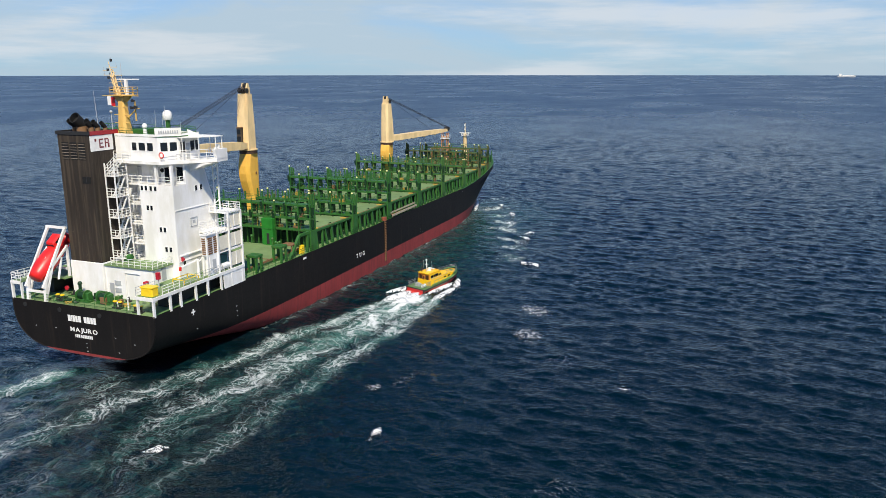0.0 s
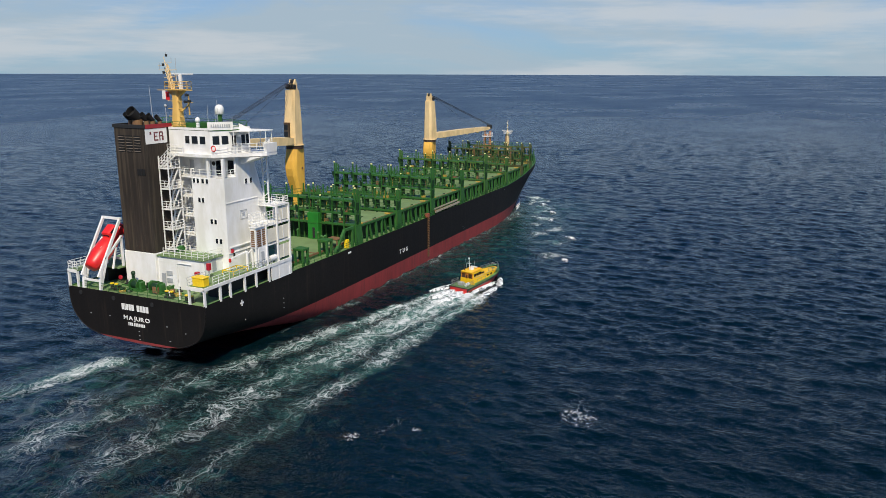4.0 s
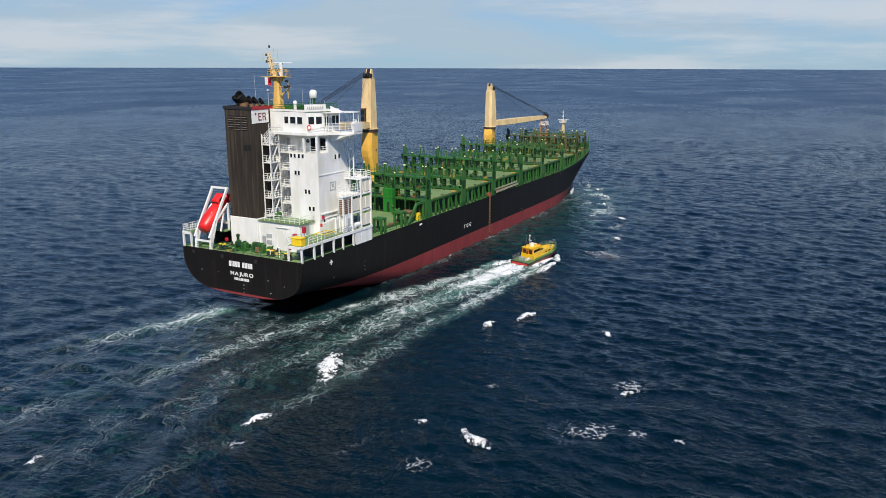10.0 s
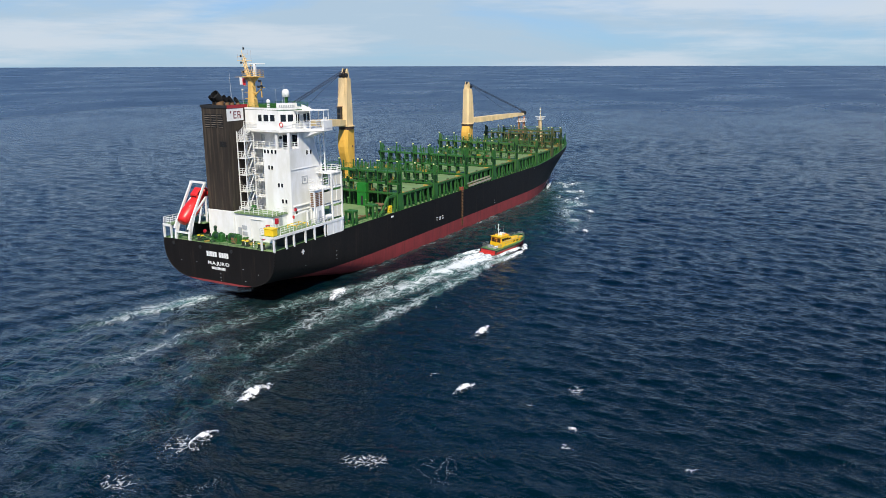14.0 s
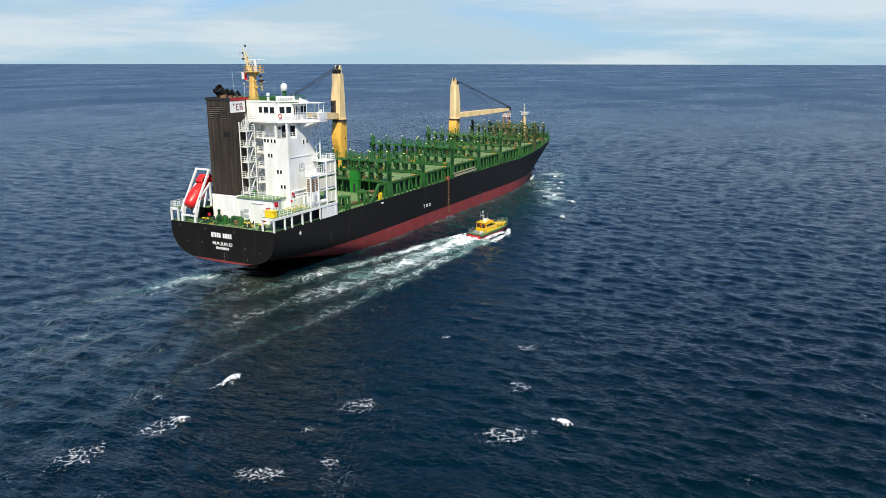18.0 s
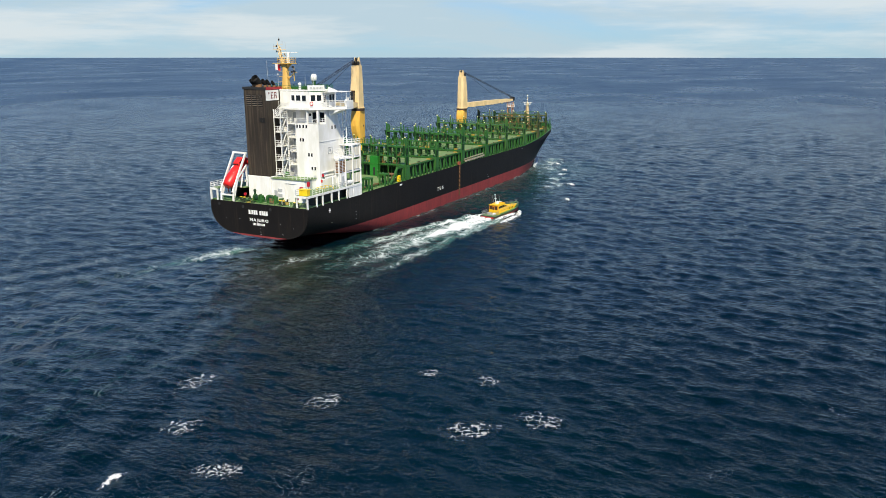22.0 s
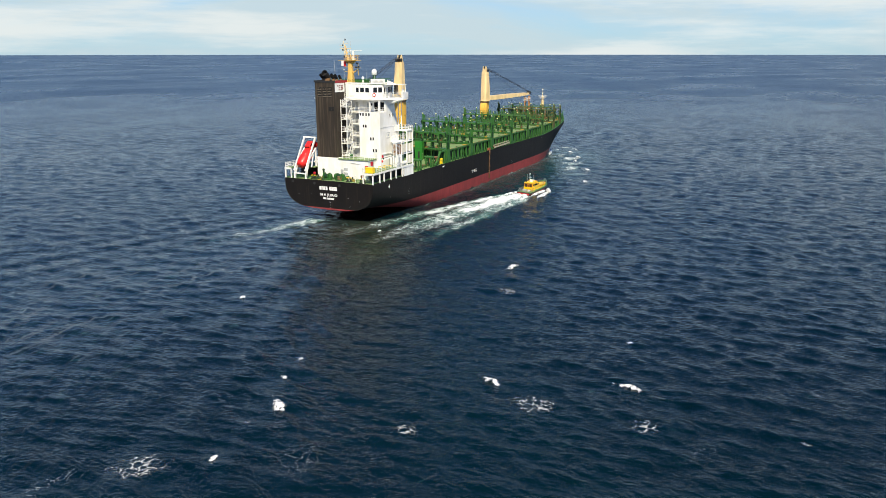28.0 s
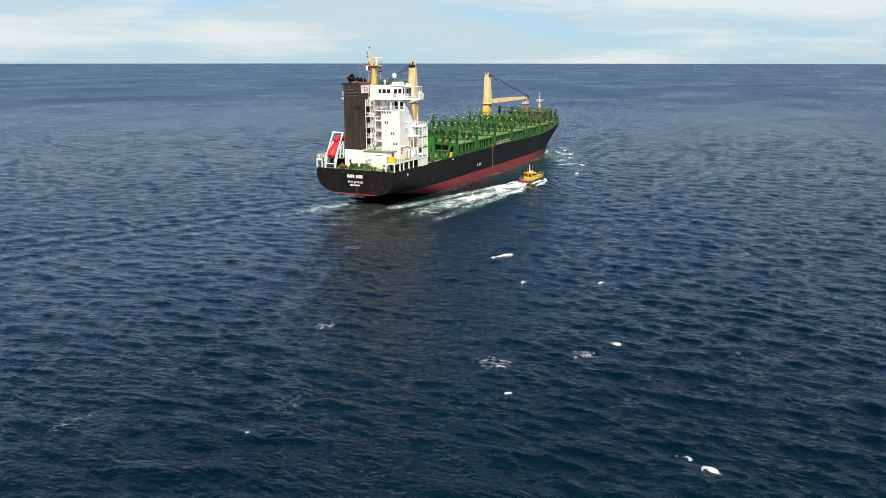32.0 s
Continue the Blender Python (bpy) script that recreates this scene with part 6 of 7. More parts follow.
    for i in range(int((top_z - collar_z - 2.6) / 0.4)):
        f = i * 0.4 / (top_z - collar_z - 2.3)
        rungs.beam((-0.95, 1.45 - 0.5 * f, collar_z + 0.8 + i * 0.4), (-0.55, 1.45 - 0.5 * f, collar_z + 0.8 + i * 0.4), 0.04)
    hang(part("crane_ladder", rungs, CRANE_PALE, c))
    hang(part("side_plate", Shape().box(-1.16, -1.02, -0.3, 0.7, collar_z + 1.6, collar_z + 2.6), CRANE, c))
    p0 = Vector((x, y, collar_z + 1.2)) + Matrix.Rotation(radians(aim), 3, "Z") @ Vector((0, 1.4, 0))
    tip = Vector(jib_tip)
    d = (tip - p0).normalized()
    s = d.cross(Vector((0, 0, 1))).normalized()
    up = s.cross(d)
    rings = []
    for t, w, h in ((0, 1.0, 1.1), (0.08, 1.0, 1.45), (0.5, 0.85, 1.4), (0.9, 0.65, 1.0), (1.0, 0.55, 0.6)):
        o = p0.lerp(tip, t)
        rings.append([o - s * w - up * h / 2, o + s * w - up * h / 2, o + s * w + up * h / 2, o - s * w + up * h / 2])
    part("jib", Shape().loft(rings), CRANE_PALE, c, "pale ochre box-section jib lying level")
    for k in range(1, 5):
        o = p0.lerp(tip, k / 5.2)
        part("jib_lug", Shape().box(o.x - 0.25, o.x + 0.25, o.y - 0.25, o.y + 0.25, o.z - 1.0, o.z - 0.5), CRANE_PALE, c)
    part("jib_head", Shape().tube(tip - s * 0.6 + up * 0.3, tip + s * 0.6 + up * 0.3, 0.65, n=14), DARK, c, "dark sheaves at the jib head")
    head = Matrix.Rotation(radians(aim), 3, "Z") @ Vector((0, 0.5, 0)) + Vector((x, y, top_z - 0.2))
    for off in (-0.6, -0.25, 0.25, 0.6):
        part("wire_rope", Shape().tube(head + s * off, tip + s * off + up * 0.8, 0.045, n=5), WIRE, c)
    part("wire_rope", Shape().tube(head, p0.lerp(tip, 0.72) + up * 0.6, 0.04, n=5), WIRE, c)
    return c


make_crane(-10.3, 51.4, 23.1, 35.3, 180, (-9.4, 24.5, 25.6))
make_crane(-11.0, 113.4, 19.3, 31.2, -12, (-4.9, 142.0, 21.0), cab_side=-1)


def make_bow_gear():
    # rest for the forward jib: a rusty lattice
    r = Shape()
    for dx, dy in ((-0.8, -0.6), (0.8, -0.6), (0.8, 0.6), (-0.8, 0.6)):
        r.beam((-4.6 + dx, 139.6 + dy, 10.0), (-4.6 + dx, 139.6 + dy, 20.3), 0.2)
    for k in range(7):
        z = 10.4 + k * 1.45
        for a, b in (((-0.8, -0.6), (0.8, -0.6)), ((0.8, -0.6), (0.8, 0.6)), ((0.8, 0.6), (-0.8, 0.6)), ((-0.8, 0.6), (-0.8, -0.6))):
            r.beam((-4.6 + a[0], 139.6 + a[1], z), (-4.6 + b[0], 139.6 + b[1], z + (1.3 if k % 2 else 0.05)), 0.12)
    rest = part("jib_rest", r, paint("orange primer paint", (0.55, 0.22, 0.07), 0.6, amount=0.6), ship, "orange-brown lattice rest for the crane jib")
    part("rest_platform", Shape().box(-5.8, -3.4, 138.6, 140.6, 18.6, 18.75), WHITE, rest)
    railing(WHITE, rest, [(-5.8, 138.6, 18.75), (-3.4, 138.6, 18.75), (-3.4, 140.6, 18.75)], 1.0, 0.8, 0.04)
    m = Shape()
    m.tube((0, 144.2, 9.9), (0, 144.2, 19.9), 0.68, 0.5, n=12)
    m.tube((0, 144.2, 19.9), (0, 144.2, 23.0), 0.16, 0.07, n=8)
    fm = part("foremast", m, CRANE_PALE, ship, "pale cream foremast with crosstree and lamps")
    part("crosstree", Shape().beam((-1.7, 144.2, 20.1), (1.7, 144.2, 20.1), 0.16), WHITE, fm)
    part("mast_platform", Shape().box(-0.9, 0.9, 143.4, 145.0, 19.2, 19.3), WHITE, fm)
    railing(WHITE, fm, [(-0.9, 143.4, 19.3), (0.9, 143.4, 19.3), (0.9, 145.0, 19.3)], 0.9, 0.8, 0.04)
    for z in (21.0, 22.2, 18.2):
        part("masthead_lamp", Shape().box(-0.2, 0.2, 143.7, 144.05, z, z + 0.35, 0.05), LAMP, fm)
    part("mast_ladder", Shape().beam((-0.6, 143.7, 10), (-0.45, 143.8, 19.3), 0.07).beam((-0.2, 143.6, 10), (-0.1, 143.7, 19.3), 0.07), RUST, fm)
    # rusty cell frame and forecastle gear
    f = Shape()
    for x in (-5.5, -1.8, 1.8, 5.5):
        f.beam((x, 131.5, 9.4), (x, 131.5, 16.6), 0.3)
    for z in (12.2, 14.2, 16.5):
        f.beam((-5.5, 131.5, z), (5.5, 131.5, z), 0.22)
    part("cell_frame", f, RUST, ship, "rust-brown frame of posts and bars")
    for x, y in ((-3.4, 149.0), (3.4, 149.0)):
        w = part("windlass", Shape().box(x - 1.2, x + 1.2, y - 1.0, y + 1.0, 9.9, 10.5, 0.1), GREEN, ship, "green anchor windlass")
        part("windlass_drum", Shape().tube((x - 1.1, y, 11.0), (x + 1.1, y, 11.0), 0.7, n=14), GREEN_DARK, w)
    for sg in (1, -1):
        ys = [136.5, 140, 144, 148, 152, 155, 157.5]
        railing(GREEN, ship, [(sg * (half_beam(y) - 0.15), y, deck_z(y) + 0.9) for y in ys], 1.3, 1.6, 0.05)
        for y in (141.0, 146.0, 151.0):
            part("bow_stay", Shape().beam((sg * (half_beam(y) - 0.5), y, deck_z(y)), (sg * (half_beam(y) - 0.5), y, deck_z(y) + 4.6), 0.16), GREEN, ship)
    part("breakwater", Shape().prism([(-7.8, 139.6), (0, 141.4), (7.8, 139.6), (7.8, 139.8), (0, 141.6), (-7.8, 139.8)], "z", 9.4, 12.4), GREEN, ship, "green breakwater plate")
    for x, y in ((-2, 153), (2, 153), (0, 156)):
        part("bow_bollard", Shape().tube((x, y, 10.2), (x, y, 11.1), 0.25, n=8), GREEN_DARK, ship)
    # the bulb seen at the waterline
    bulb = Shape()
    rings = []
    for t in range(8):
        a = t / 7
        y = 144 + 15.5 * a
        r = 2.6 * math.sqrt(max(0.02, 1 - a ** 3))
        rings.append([(r * 0.8 * math.cos(q), y, -1.9 + r * math.sin(q)) for q in (2 * math.pi * i / 16 for i in range(16))])
    part("bulbous_bow", bulb.loft(rings), BLACK, ship, "black bulbous bow just breaking the surface", smooth=True)


make_bow_gear()


def make_boarding_gear():
    # accommodation ladder stowed along the rail
    alu = paint("dull aluminium, sea-stained", (0.46, 0.41, 0.30), 0.5, 0.2, amount=0.5)
    s = Shape().beam((11.72, 67.6, 9.45), (11.72, 80.0, 9.65), 0.10, 0.42)
    g = part("gangway", s, alu, ship, "pale grey-beige aluminium gangway stowed along the deck edge")
    part("gangway_side", Shape().beam((11.35, 67.6, 9.95), (11.35, 80.0, 10.15), 0.10, 0.34), alu, g)
    part("gangway_tread", Shape().box(11.35, 11.7, 67.6, 80.0, 9.62, 9.68), RUST, g)
    for k in range(11):
        y = 67.9 + k * 1.18
        part("gangway_brace", Shape().beam((11.79, y, 9.28), (11.79, y + 0.02, 9.66), 0.06), STEEL, g)
    for y in (69.0, 73.8, 78.6):
        part("gangway_cradle", Shape().beam((11.45, y, 8.8), (11.45, y, 9.9), 0.14), GREEN, g)
    # rope ladder over the side
    l = Shape()
    for dy in (-0.25, 0.25):
        l.tube((11.72, 64.3 + dy, 9.3), (11.72, 64.3 + dy, 0.9), 0.05, n=5)
    ld = part("rope_ladder", l, RUST, ship, "brown rope pilot ladder hanging down the side")
    for k in range(24):
        part("rung", Shape().box(11.68, 11.82, 63.98, 64.62, 1.1 + k * 0.34, 1.2 + k * 0.34), RUST, ld)
    part("ladder_stand", Shape().box(11.1, 11.75, 63.7, 64.9, 9.0, 9.7, 0.05), paint("red lead primer", (0.30, 0.07, 0.04), 0.6), ship, "red lead painted ladder stand")


make_boarding_gear()


# ---- the pilot launch ----
def make_launch():
    boat = new("pilot_boat")
    tagged(boat, "yellow pilot launch with green deck and red boot stripe, running alongside", "pilot boat")
    L_RED = plain("launch red paint", (0.52, 0.035, 0.032), 0.4)
    L_GREEN = plain("launch green deck paint", (0.13, 0.26, 0.08), 0.6)
    L_HULL = plain("launch dark green hull paint", (0.07, 0.17, 0.06), 0.4)
    L_YEL = plain("launch yellow paint", (0.88, 0.53, 0.012), 0.4)
    L_ORG = plain("launch orange paint", (0.75, 0.26, 0.02), 0.4)
    n = 22
    sides = []
    for i in range(n + 1):
        t = i / n
        y = -7.1 + 14.4 * t
        full = 1.0 if t < 0.55 else (1 - ((t - 0.55) / 0.45) ** 2.3) ** 0.8
        dz = 1.25 + 0.85 * max(0, t - 0.35) ** 1.3
        low = (1.0 if t < 0.5 else max(0.02, 1 - ((t - 0.5) / 0.5) ** 1.5)) * 0.92
        sides.append((y, 2.3 * full, 2.15 * full * low + 0.02, dz))
    red, grn = Shape(), Shape()
    for sg in (1, -1):
        pts, faces = [], []
        for y, hd, hw, dz in sides:
            pts += [(sg * hw * 0.75, y - (0.5 if y > 6.5 else 0), -0.7), (sg * hw, y, 0.05), (sg * (hw * 0.4 + hd * 0.6), y, dz * 0.62)]
        for i in range(n):
            for j in range(2):
                q = (3 * i + j, 3 * i + j + 1, 3 * i + j + 4, 3 * i + j + 3)
                faces.append(q if sg < 0 else q[::-1])
        red.add(pts, faces)
        pts, faces = [], []
        for y, hd, hw, dz in sides:
            pts += [(sg * (hw * 0.4 + hd * 0.6), y, dz * 0.62), (sg * hd, y, dz), (sg * max(0, hd - 0.12), y, dz), (sg * max(0, hd - 0.12), y, dz - 0.15)]
        for i in range(n):
            for j in range(3):
                q = (4 * i + j, 4 * i + j + 1, 4 * i + j + 5, 4 * i + j + 4)
                faces.append(q if sg < 0 else q[::-1])
        grn.add(pts, faces)
    y, hd, hw, dz = sides[0]
    red.add([(-hw * 0.75, y, -0.7), (hw * 0.75, y, -0.7), (hw, y, 0.05), (hd, y, dz), (-hd, y, dz), (-hw, y, 0.05)], [(0, 1, 2, 3, 4, 5)])
    part("lower_hull", red, L_RED, boat, "red painted lower hull and transom")
    part("topside_plating", grn, L_HULL, boat, "green topsides")
    part("transom_cap", Shape().box(-2.28, 2.28, -7.18, -7.02, 1.14, 1.28, 0.04), DARK, boat, "black rubber strip across the transom")
    for x in (-2.15, 2.15):
        part("transom_fender", Shape().box(x - 0.12, x + 0.12, -7.2, -7.04, 0.45, 1.12, 0.04), DARK, boat, "black rubber fender pad")
    deck = Shape()
    pts = []
    for y, hd, hw, dz in sides:
        pts += [(max(0.01, hd - 0.1), y, dz - 0.1), (-max(0.01, hd - 0.1), y, dz - 0.1)]
    deck.add(pts, [(2 * i, 2 * i + 2, 2 * i + 3, 2 * i + 1) for i in range(n)])
    part("deck", deck, L_GREEN, boat, "green deck")
    fd = Shape().prism([(-1.35, 3.9), (1.35, 3.9), (0.9, 5.6), (0.25, 6.4), (-0.25, 6.4), (-0.9, 5.6)], "z", 1.6, 1.95)
    part("foredeck_panel", fd, L_YEL, boat, "yellow foredeck panel")
    # fender belt
    for sg in (1, -1):
        part("fender_belt", Shape().path([(sg * (hd + 0.03), y, dz - 0.12) for y, hd, hw, dz in sides[::2]], 0.11, 6), DARK, boat, "black rubber fender belt")
    # cabin trunk and wheelhouse
    tr = Shape()
    rings = []
    for y, w, z0, z1 in ((-4.2, 1.65, 1.1, 2.35), (1.6, 1.6, 1.15, 2.3), (3.6, 1.25, 1.25, 2.1), (4.4, 1.0, 1.35, 1.75)):
        rings.append([(-w, y, z0), (w, y, z0), (w * 0.92, y, z1), (-w * 0.92, y, z1)])
    part("cabin_trunk", tr.loft(rings), L_YEL, boat, "yellow cabin trunk")
    wh = Shape()
    rings = []
    for y, w, z0, z1 in ((-4.0, 1.5, 2.2, 3.55), (-0.9, 1.5, 2.2, 3.6), (0.9, 1.35, 2.2, 2.45)):
        rings.append([(-w, y, z0), (w, y, z0), (w * 0.86, y, z1), (-w * 0.86, y, z1)])
    part("wheelhouse", wh.loft(rings), L_YEL, boat, "yellow wheelhouse with raked front")
    part("cabin_roof", Shape().prism([(-1.42, -4.3), (1.42, -4.3), (1.42, -0.9), (1.1, -0.5), (-1.1, -0.5), (-1.42, -0.9)], "z", 3.56, 3.7), L_YEL, boat, "bright yellow roof")
    part("after_bulkhead", Shape().box(-1.4, 1.4, -4.12, -4.0, 1.2, 3.4), L_ORG, boat, "orange after bulkhead")
    L_SHADE = plain("brown tinted cabin glass", (0.06, 0.030, 0.012), 0.15)
    for x in (-1.2, 0.35):
        part("after_window", Shape().box(x, x + 0.85, -4.16, -4.1, 2.2, 3.25), L_SHADE, boat, "brown tinted after window")
    part("cabin_door", Shape().box(-0.28, 0.28, -4.18, -4.1, 1.3, 3.25, 0.02), L_ORG, boat, "orange cabin door")
    part("door_window", Shape().box(-0.18, 0.18, -4.21, -4.17, 2.3, 3.1), L_SHADE, boat)
    part("roof_rail", Shape().path([(1.25, -4.1, 3.72), (1.25, -0.9, 3.72)], 0.035).path([(-1.25, -4.1, 3.72), (-1.25, -0.9, 3.72)], 0.035), L_ORG, boat)
    part("light_bar", Shape().box(-0.8, 0.8, -0.95, -0.75, 3.7, 3.85, 0.03), L_ORG, boat)
    for sg in (1, -1):
        part("side_step", Shape().beam((sg * 1.78, -3.8, 1.32), (sg * 1.72, 2.6, 1.42), 0.5, 0.06), L_GREEN, boat)
        for y in (-3.4, -2.0, -0.6):
            part("grab_post", Shape().tube((sg * 2.1, y, 1.25), (sg * 2.1, y, 2.2), 0.035, n=5), STEEL, boat)
        part("grab_bar", Shape().path([(sg * 2.1, -3.4, 2.2), (sg * 2.1, -0.6, 2.2)], 0.035), STEEL, boat)
    part("anchor_hatch", Shape().box(-0.35, 0.35, 5.0, 5.6, 1.95, 2.03, 0.03), L_GREEN, boat)
    part("bow_bulwark", Shape().path([(-1.75, 4.0, 1.95), (-1.1, 5.8, 2.1), (-0.35, 6.9, 2.2), (0.35, 6.9, 2.2), (1.1, 5.8, 2.1), (1.75, 4.0, 1.95)], 0.13, 7), L_HULL, boat, "green rounded bow rail")
    for sg in (1, -1):
        for y0, y1 in ((-3.7, -2.95), (-2.8, -2.05), (-1.9, -1.2), (-1.05, -0.25)):
            s = Shape().box(sg * 1.42 - 0.05, sg * 1.42 + 0.05, y0, y1, 2.65, 3.2 if y1 < -0.5 else 2.95)
            part("side_window", s, GLASS, boat)
        for y0 in (0.7, 2.0):
            part("porthole", Shape().box(sg * 1.56 - 0.04, sg * 1.5 + 0.06, y0, y0 + 0.7, 1.7, 2.0), GLASS, boat)
    part("windscreen", Shape().add([(-1.05, -0.72, 3.42), (1.05, -0.72, 3.42), (1.2, 0.62, 2.6), (-1.2, 0.62, 2.6)], [(0, 3, 2, 1)]), GLASS, boat)
    # mast, radar, aerials
    part("mast", Shape().tube((0, -3.1, 3.7), (0, -3.3, 6.1), 0.1, 0.06, n=8).beam((-0.5, -3.2, 5.2), (0.5, -3.2, 5.2), 0.07), WHITE_MARK, boat)
    part("radar", Shape().tube((0, -2.3, 3.7), (0, -2.3, 4.15), 0.42, 0.36, n=12), WHITE_MARK, boat, "white radar drum")
    part("radar", Shape().box(-0.75, 0.75, -1.7, -1.45, 4.0, 4.15), WHITE_MARK, boat)
    part("masthead_lamp", Shape().box(-0.12, 0.12, -3.4, -3.15, 6.1, 6.4), WHITE_MARK, boat)
    part("exhaust_stack", Shape().tube((-0.9, -3.6, 3.6), (-0.9, -3.7, 5.0), 0.11, n=8), DARK, boat)
    for x in (1.0, -1.1):
        part("whip_aerial", Shape().tube((x, -2.6, 3.7), (x, -2.9, 6.0), 0.03, 0.015, n=5), GREY, boat)
    # railings
    part("stern_rail", Shape().rail([(-1.9, -4.4, 1.2), (-2.0, -6.8, 1.2), (2.0, -6.8, 1.2), (1.9, -4.4, 1.2)], 1.1, 0.42, 0.028), STEEL, boat)
    for sg in (1, -1):
        part("bow_rail", Shape().rail([(sg * 1.0, 2.2, 2.2), (sg * 1.55, 4.2, 1.75), (sg * 0.9, 6.2, 1.85), (0, 7.0, 2.0)], 0.85, 1.2, 0.03), STEEL, boat)
        part("cabin_rail", Shape().path([(sg * 1.5, -3.8, 2.5), (sg * 1.7, -1, 2.5), (sg * 1.6, 1.6, 2.45)], 0.04), GREY, boat)
    part("stern_platform", Shape().box(-2.0, 2.0, -7.9, -7.0, 0.25, 0.5, 0.06), L_RED, boat, "red stern platform")
    part("liferaft", Shape().tube((0.9, -4.9, 1.5), (0.9, -3.9 - 2.0, 1.5), 0.33, n=12), WHITE_MARK, boat, "white liferaft canister")
    part("deck_locker", Shape().box(-1.2, 0.0, -5.7, -4.9, 1.15, 1.75, 0.06), GREY, boat)
    return boat


launch = make_launch()
for piece in launch.children:
    piece.data.transform(Matrix.Scale(0.87, 4))

# place of the launch beside the ship: seconds, x, y, heading in degrees to starboard
LAUNCH = [(0, 26.4, 54.5, 15), (2, 26.0, 54.1, 14), (6, 27.9, 52.2, 12), (9, 28.1, 50.9, 12), (13, 27.75, 51.7, 12), (17, 27.5, 53.2, 11),
          (21, 28.8, 51.8, 13), (25, 29.0, 53.2, 11), (28, 29.0, 54.9, 9), (32, 28.3, 57.0, 8)]


# ---- a ship far off on the horizon ----
def make_far_ship():
    base = Vector((75.2, -68.1, 0)) + Vector((0.1106, 0.9939, 0)) * 4300
    f = new("distant_ship")
    tagged(f, "tiny pale ship hull far away on the horizon", "ship")
    h = Shape().prism([(-38, 0), (36, 0), (44, 11), (-40, 9)], "y", -7, 7)
    part("far_hull", h, GREY, f)
    part("far_house", Shape().box(-34, -22, -6, 6, 9, 20, 0.5), WHITE, f)
    part("far_cargo", Shape().box(-18, 34, -6, 6, 9, 13, 0.5), WHITE, f)
    f.location = (base.x, base.y, 9.0)


make_far_ship()


# ---- foam on the water ----
def foam_material():
    """White froth with holes that show the water."""
    k = Nodes("white sea foam")
    p = k.n("TexCoord").outputs["Object"]
    hole = k.smooth(k.math("MULTIPLY_ADD", k.noise(k.scaled(p, 1, 0.6, 0.3), 2.6, 5, 0.70, 0.6), 0.75, k.math("MULTIPLY", k.noise(p, 0.6, 2, 0.5), 0.3)), 0.42, 0.55)
    k.put(k.b.inputs["Alpha"], k.math("MULTIPLY", hole, 0.95))
    k.b.inputs["Base Color"].default_value = (0.80, 0.83, 0.85, 1)
    k.b.inputs["Roughness"].default_value = 0.75
    return k.m


FOAM = foam_material()


def froth(name, lacy):
    """Foam of one patch: whole at its head, torn towards the rim."""
    k = Nodes(name)
    tc = k.n("TexCoord")
    sep = k.n("SeparateXYZ")
    k.link(tc.outputs["Generated"], sep.inputs[0])
    m = k.math
    du = m("MULTIPLY", m("SUBTRACT", sep.outputs["X"], 0.5 if lacy else 0.66), 2.0)
    dv = m("MULTIPLY", m("SUBTRACT", sep.outputs["Y"], 0.5), 2.0)
    r = m("SQRT", m("ADD", m("MULTIPLY", du, du), m("MULTIPLY", dv, dv)))
    shift = k.n("VectorMath")
    shift.operation = "MULTIPLY_ADD"
    spread = k.n("CombineXYZ")
    for axis in range(2):
        k.link(k.n("ObjectInfo").outputs["Random"], spread.inputs[axis])
    k.link(spread.outputs[0], shift.inputs[0])
    shift.inputs[1].default_value = (90.0, 50.0, 0.0)
    k.link(k.scaled(tc.outputs["Object"], 1, 1, 0.3), shift.inputs[2])
    p = shift.outputs[0]
    n = k.noise(p, 2.4, 5, 0.68, 0.9)
    ragged = m("MULTIPLY_ADD", m("SUBTRACT", k.noise(p, 0.75, 4, 0.65, 0.6), 0.5), 2.6, r)
    if lacy:
        cell = k.n("TexVoronoi", Scale=1.15)
        cell.feature = "DISTANCE_TO_EDGE"
        bend = k.n("VectorMath")
        bend.operation = "MULTIPLY_ADD"
        wave = k.n("TexNoise", Scale=1.1, Detail=3.0)
        k.link(p, wave.inputs["Vector"])
        k.link(wave.outputs["Color"], bend.inputs[0])
        bend.inputs[1].default_value = (1.6, 1.6, 0.4)
        k.link(p, bend.inputs[2])
        k.link(bend.outputs[0], cell.inputs["Vector"])
        net = k.smooth(cell.outputs["Distance"], m("MULTIPLY_ADD", k.smooth(ragged, 0.9, 0.1), 0.13, 0.03), 0.0)
        cover = m("MULTIPLY", m("MULTIPLY", net, k.smooth(n, 0.34, 0.58)), k.smooth(ragged, 1.0, 0.45))
        k.put(k.b.inputs["Alpha"], m("MULTIPLY", cover, 0.55))
    else:
        k.put(k.b.inputs["Alpha"], m("MULTIPLY", k.smooth(m("SUBTRACT", n, m("MULTIPLY", ragged, 0.34)), 0.24, 0.46), 0.97))
    k.b.inputs["Base Color"].default_value = (0.82, 0.84, 0.86, 1)
    k.b.inputs["Roughness"].default_value = 0.75
    return k.m


CREST, LACE = froth("breaking foam", False), froth("spent foam", True)


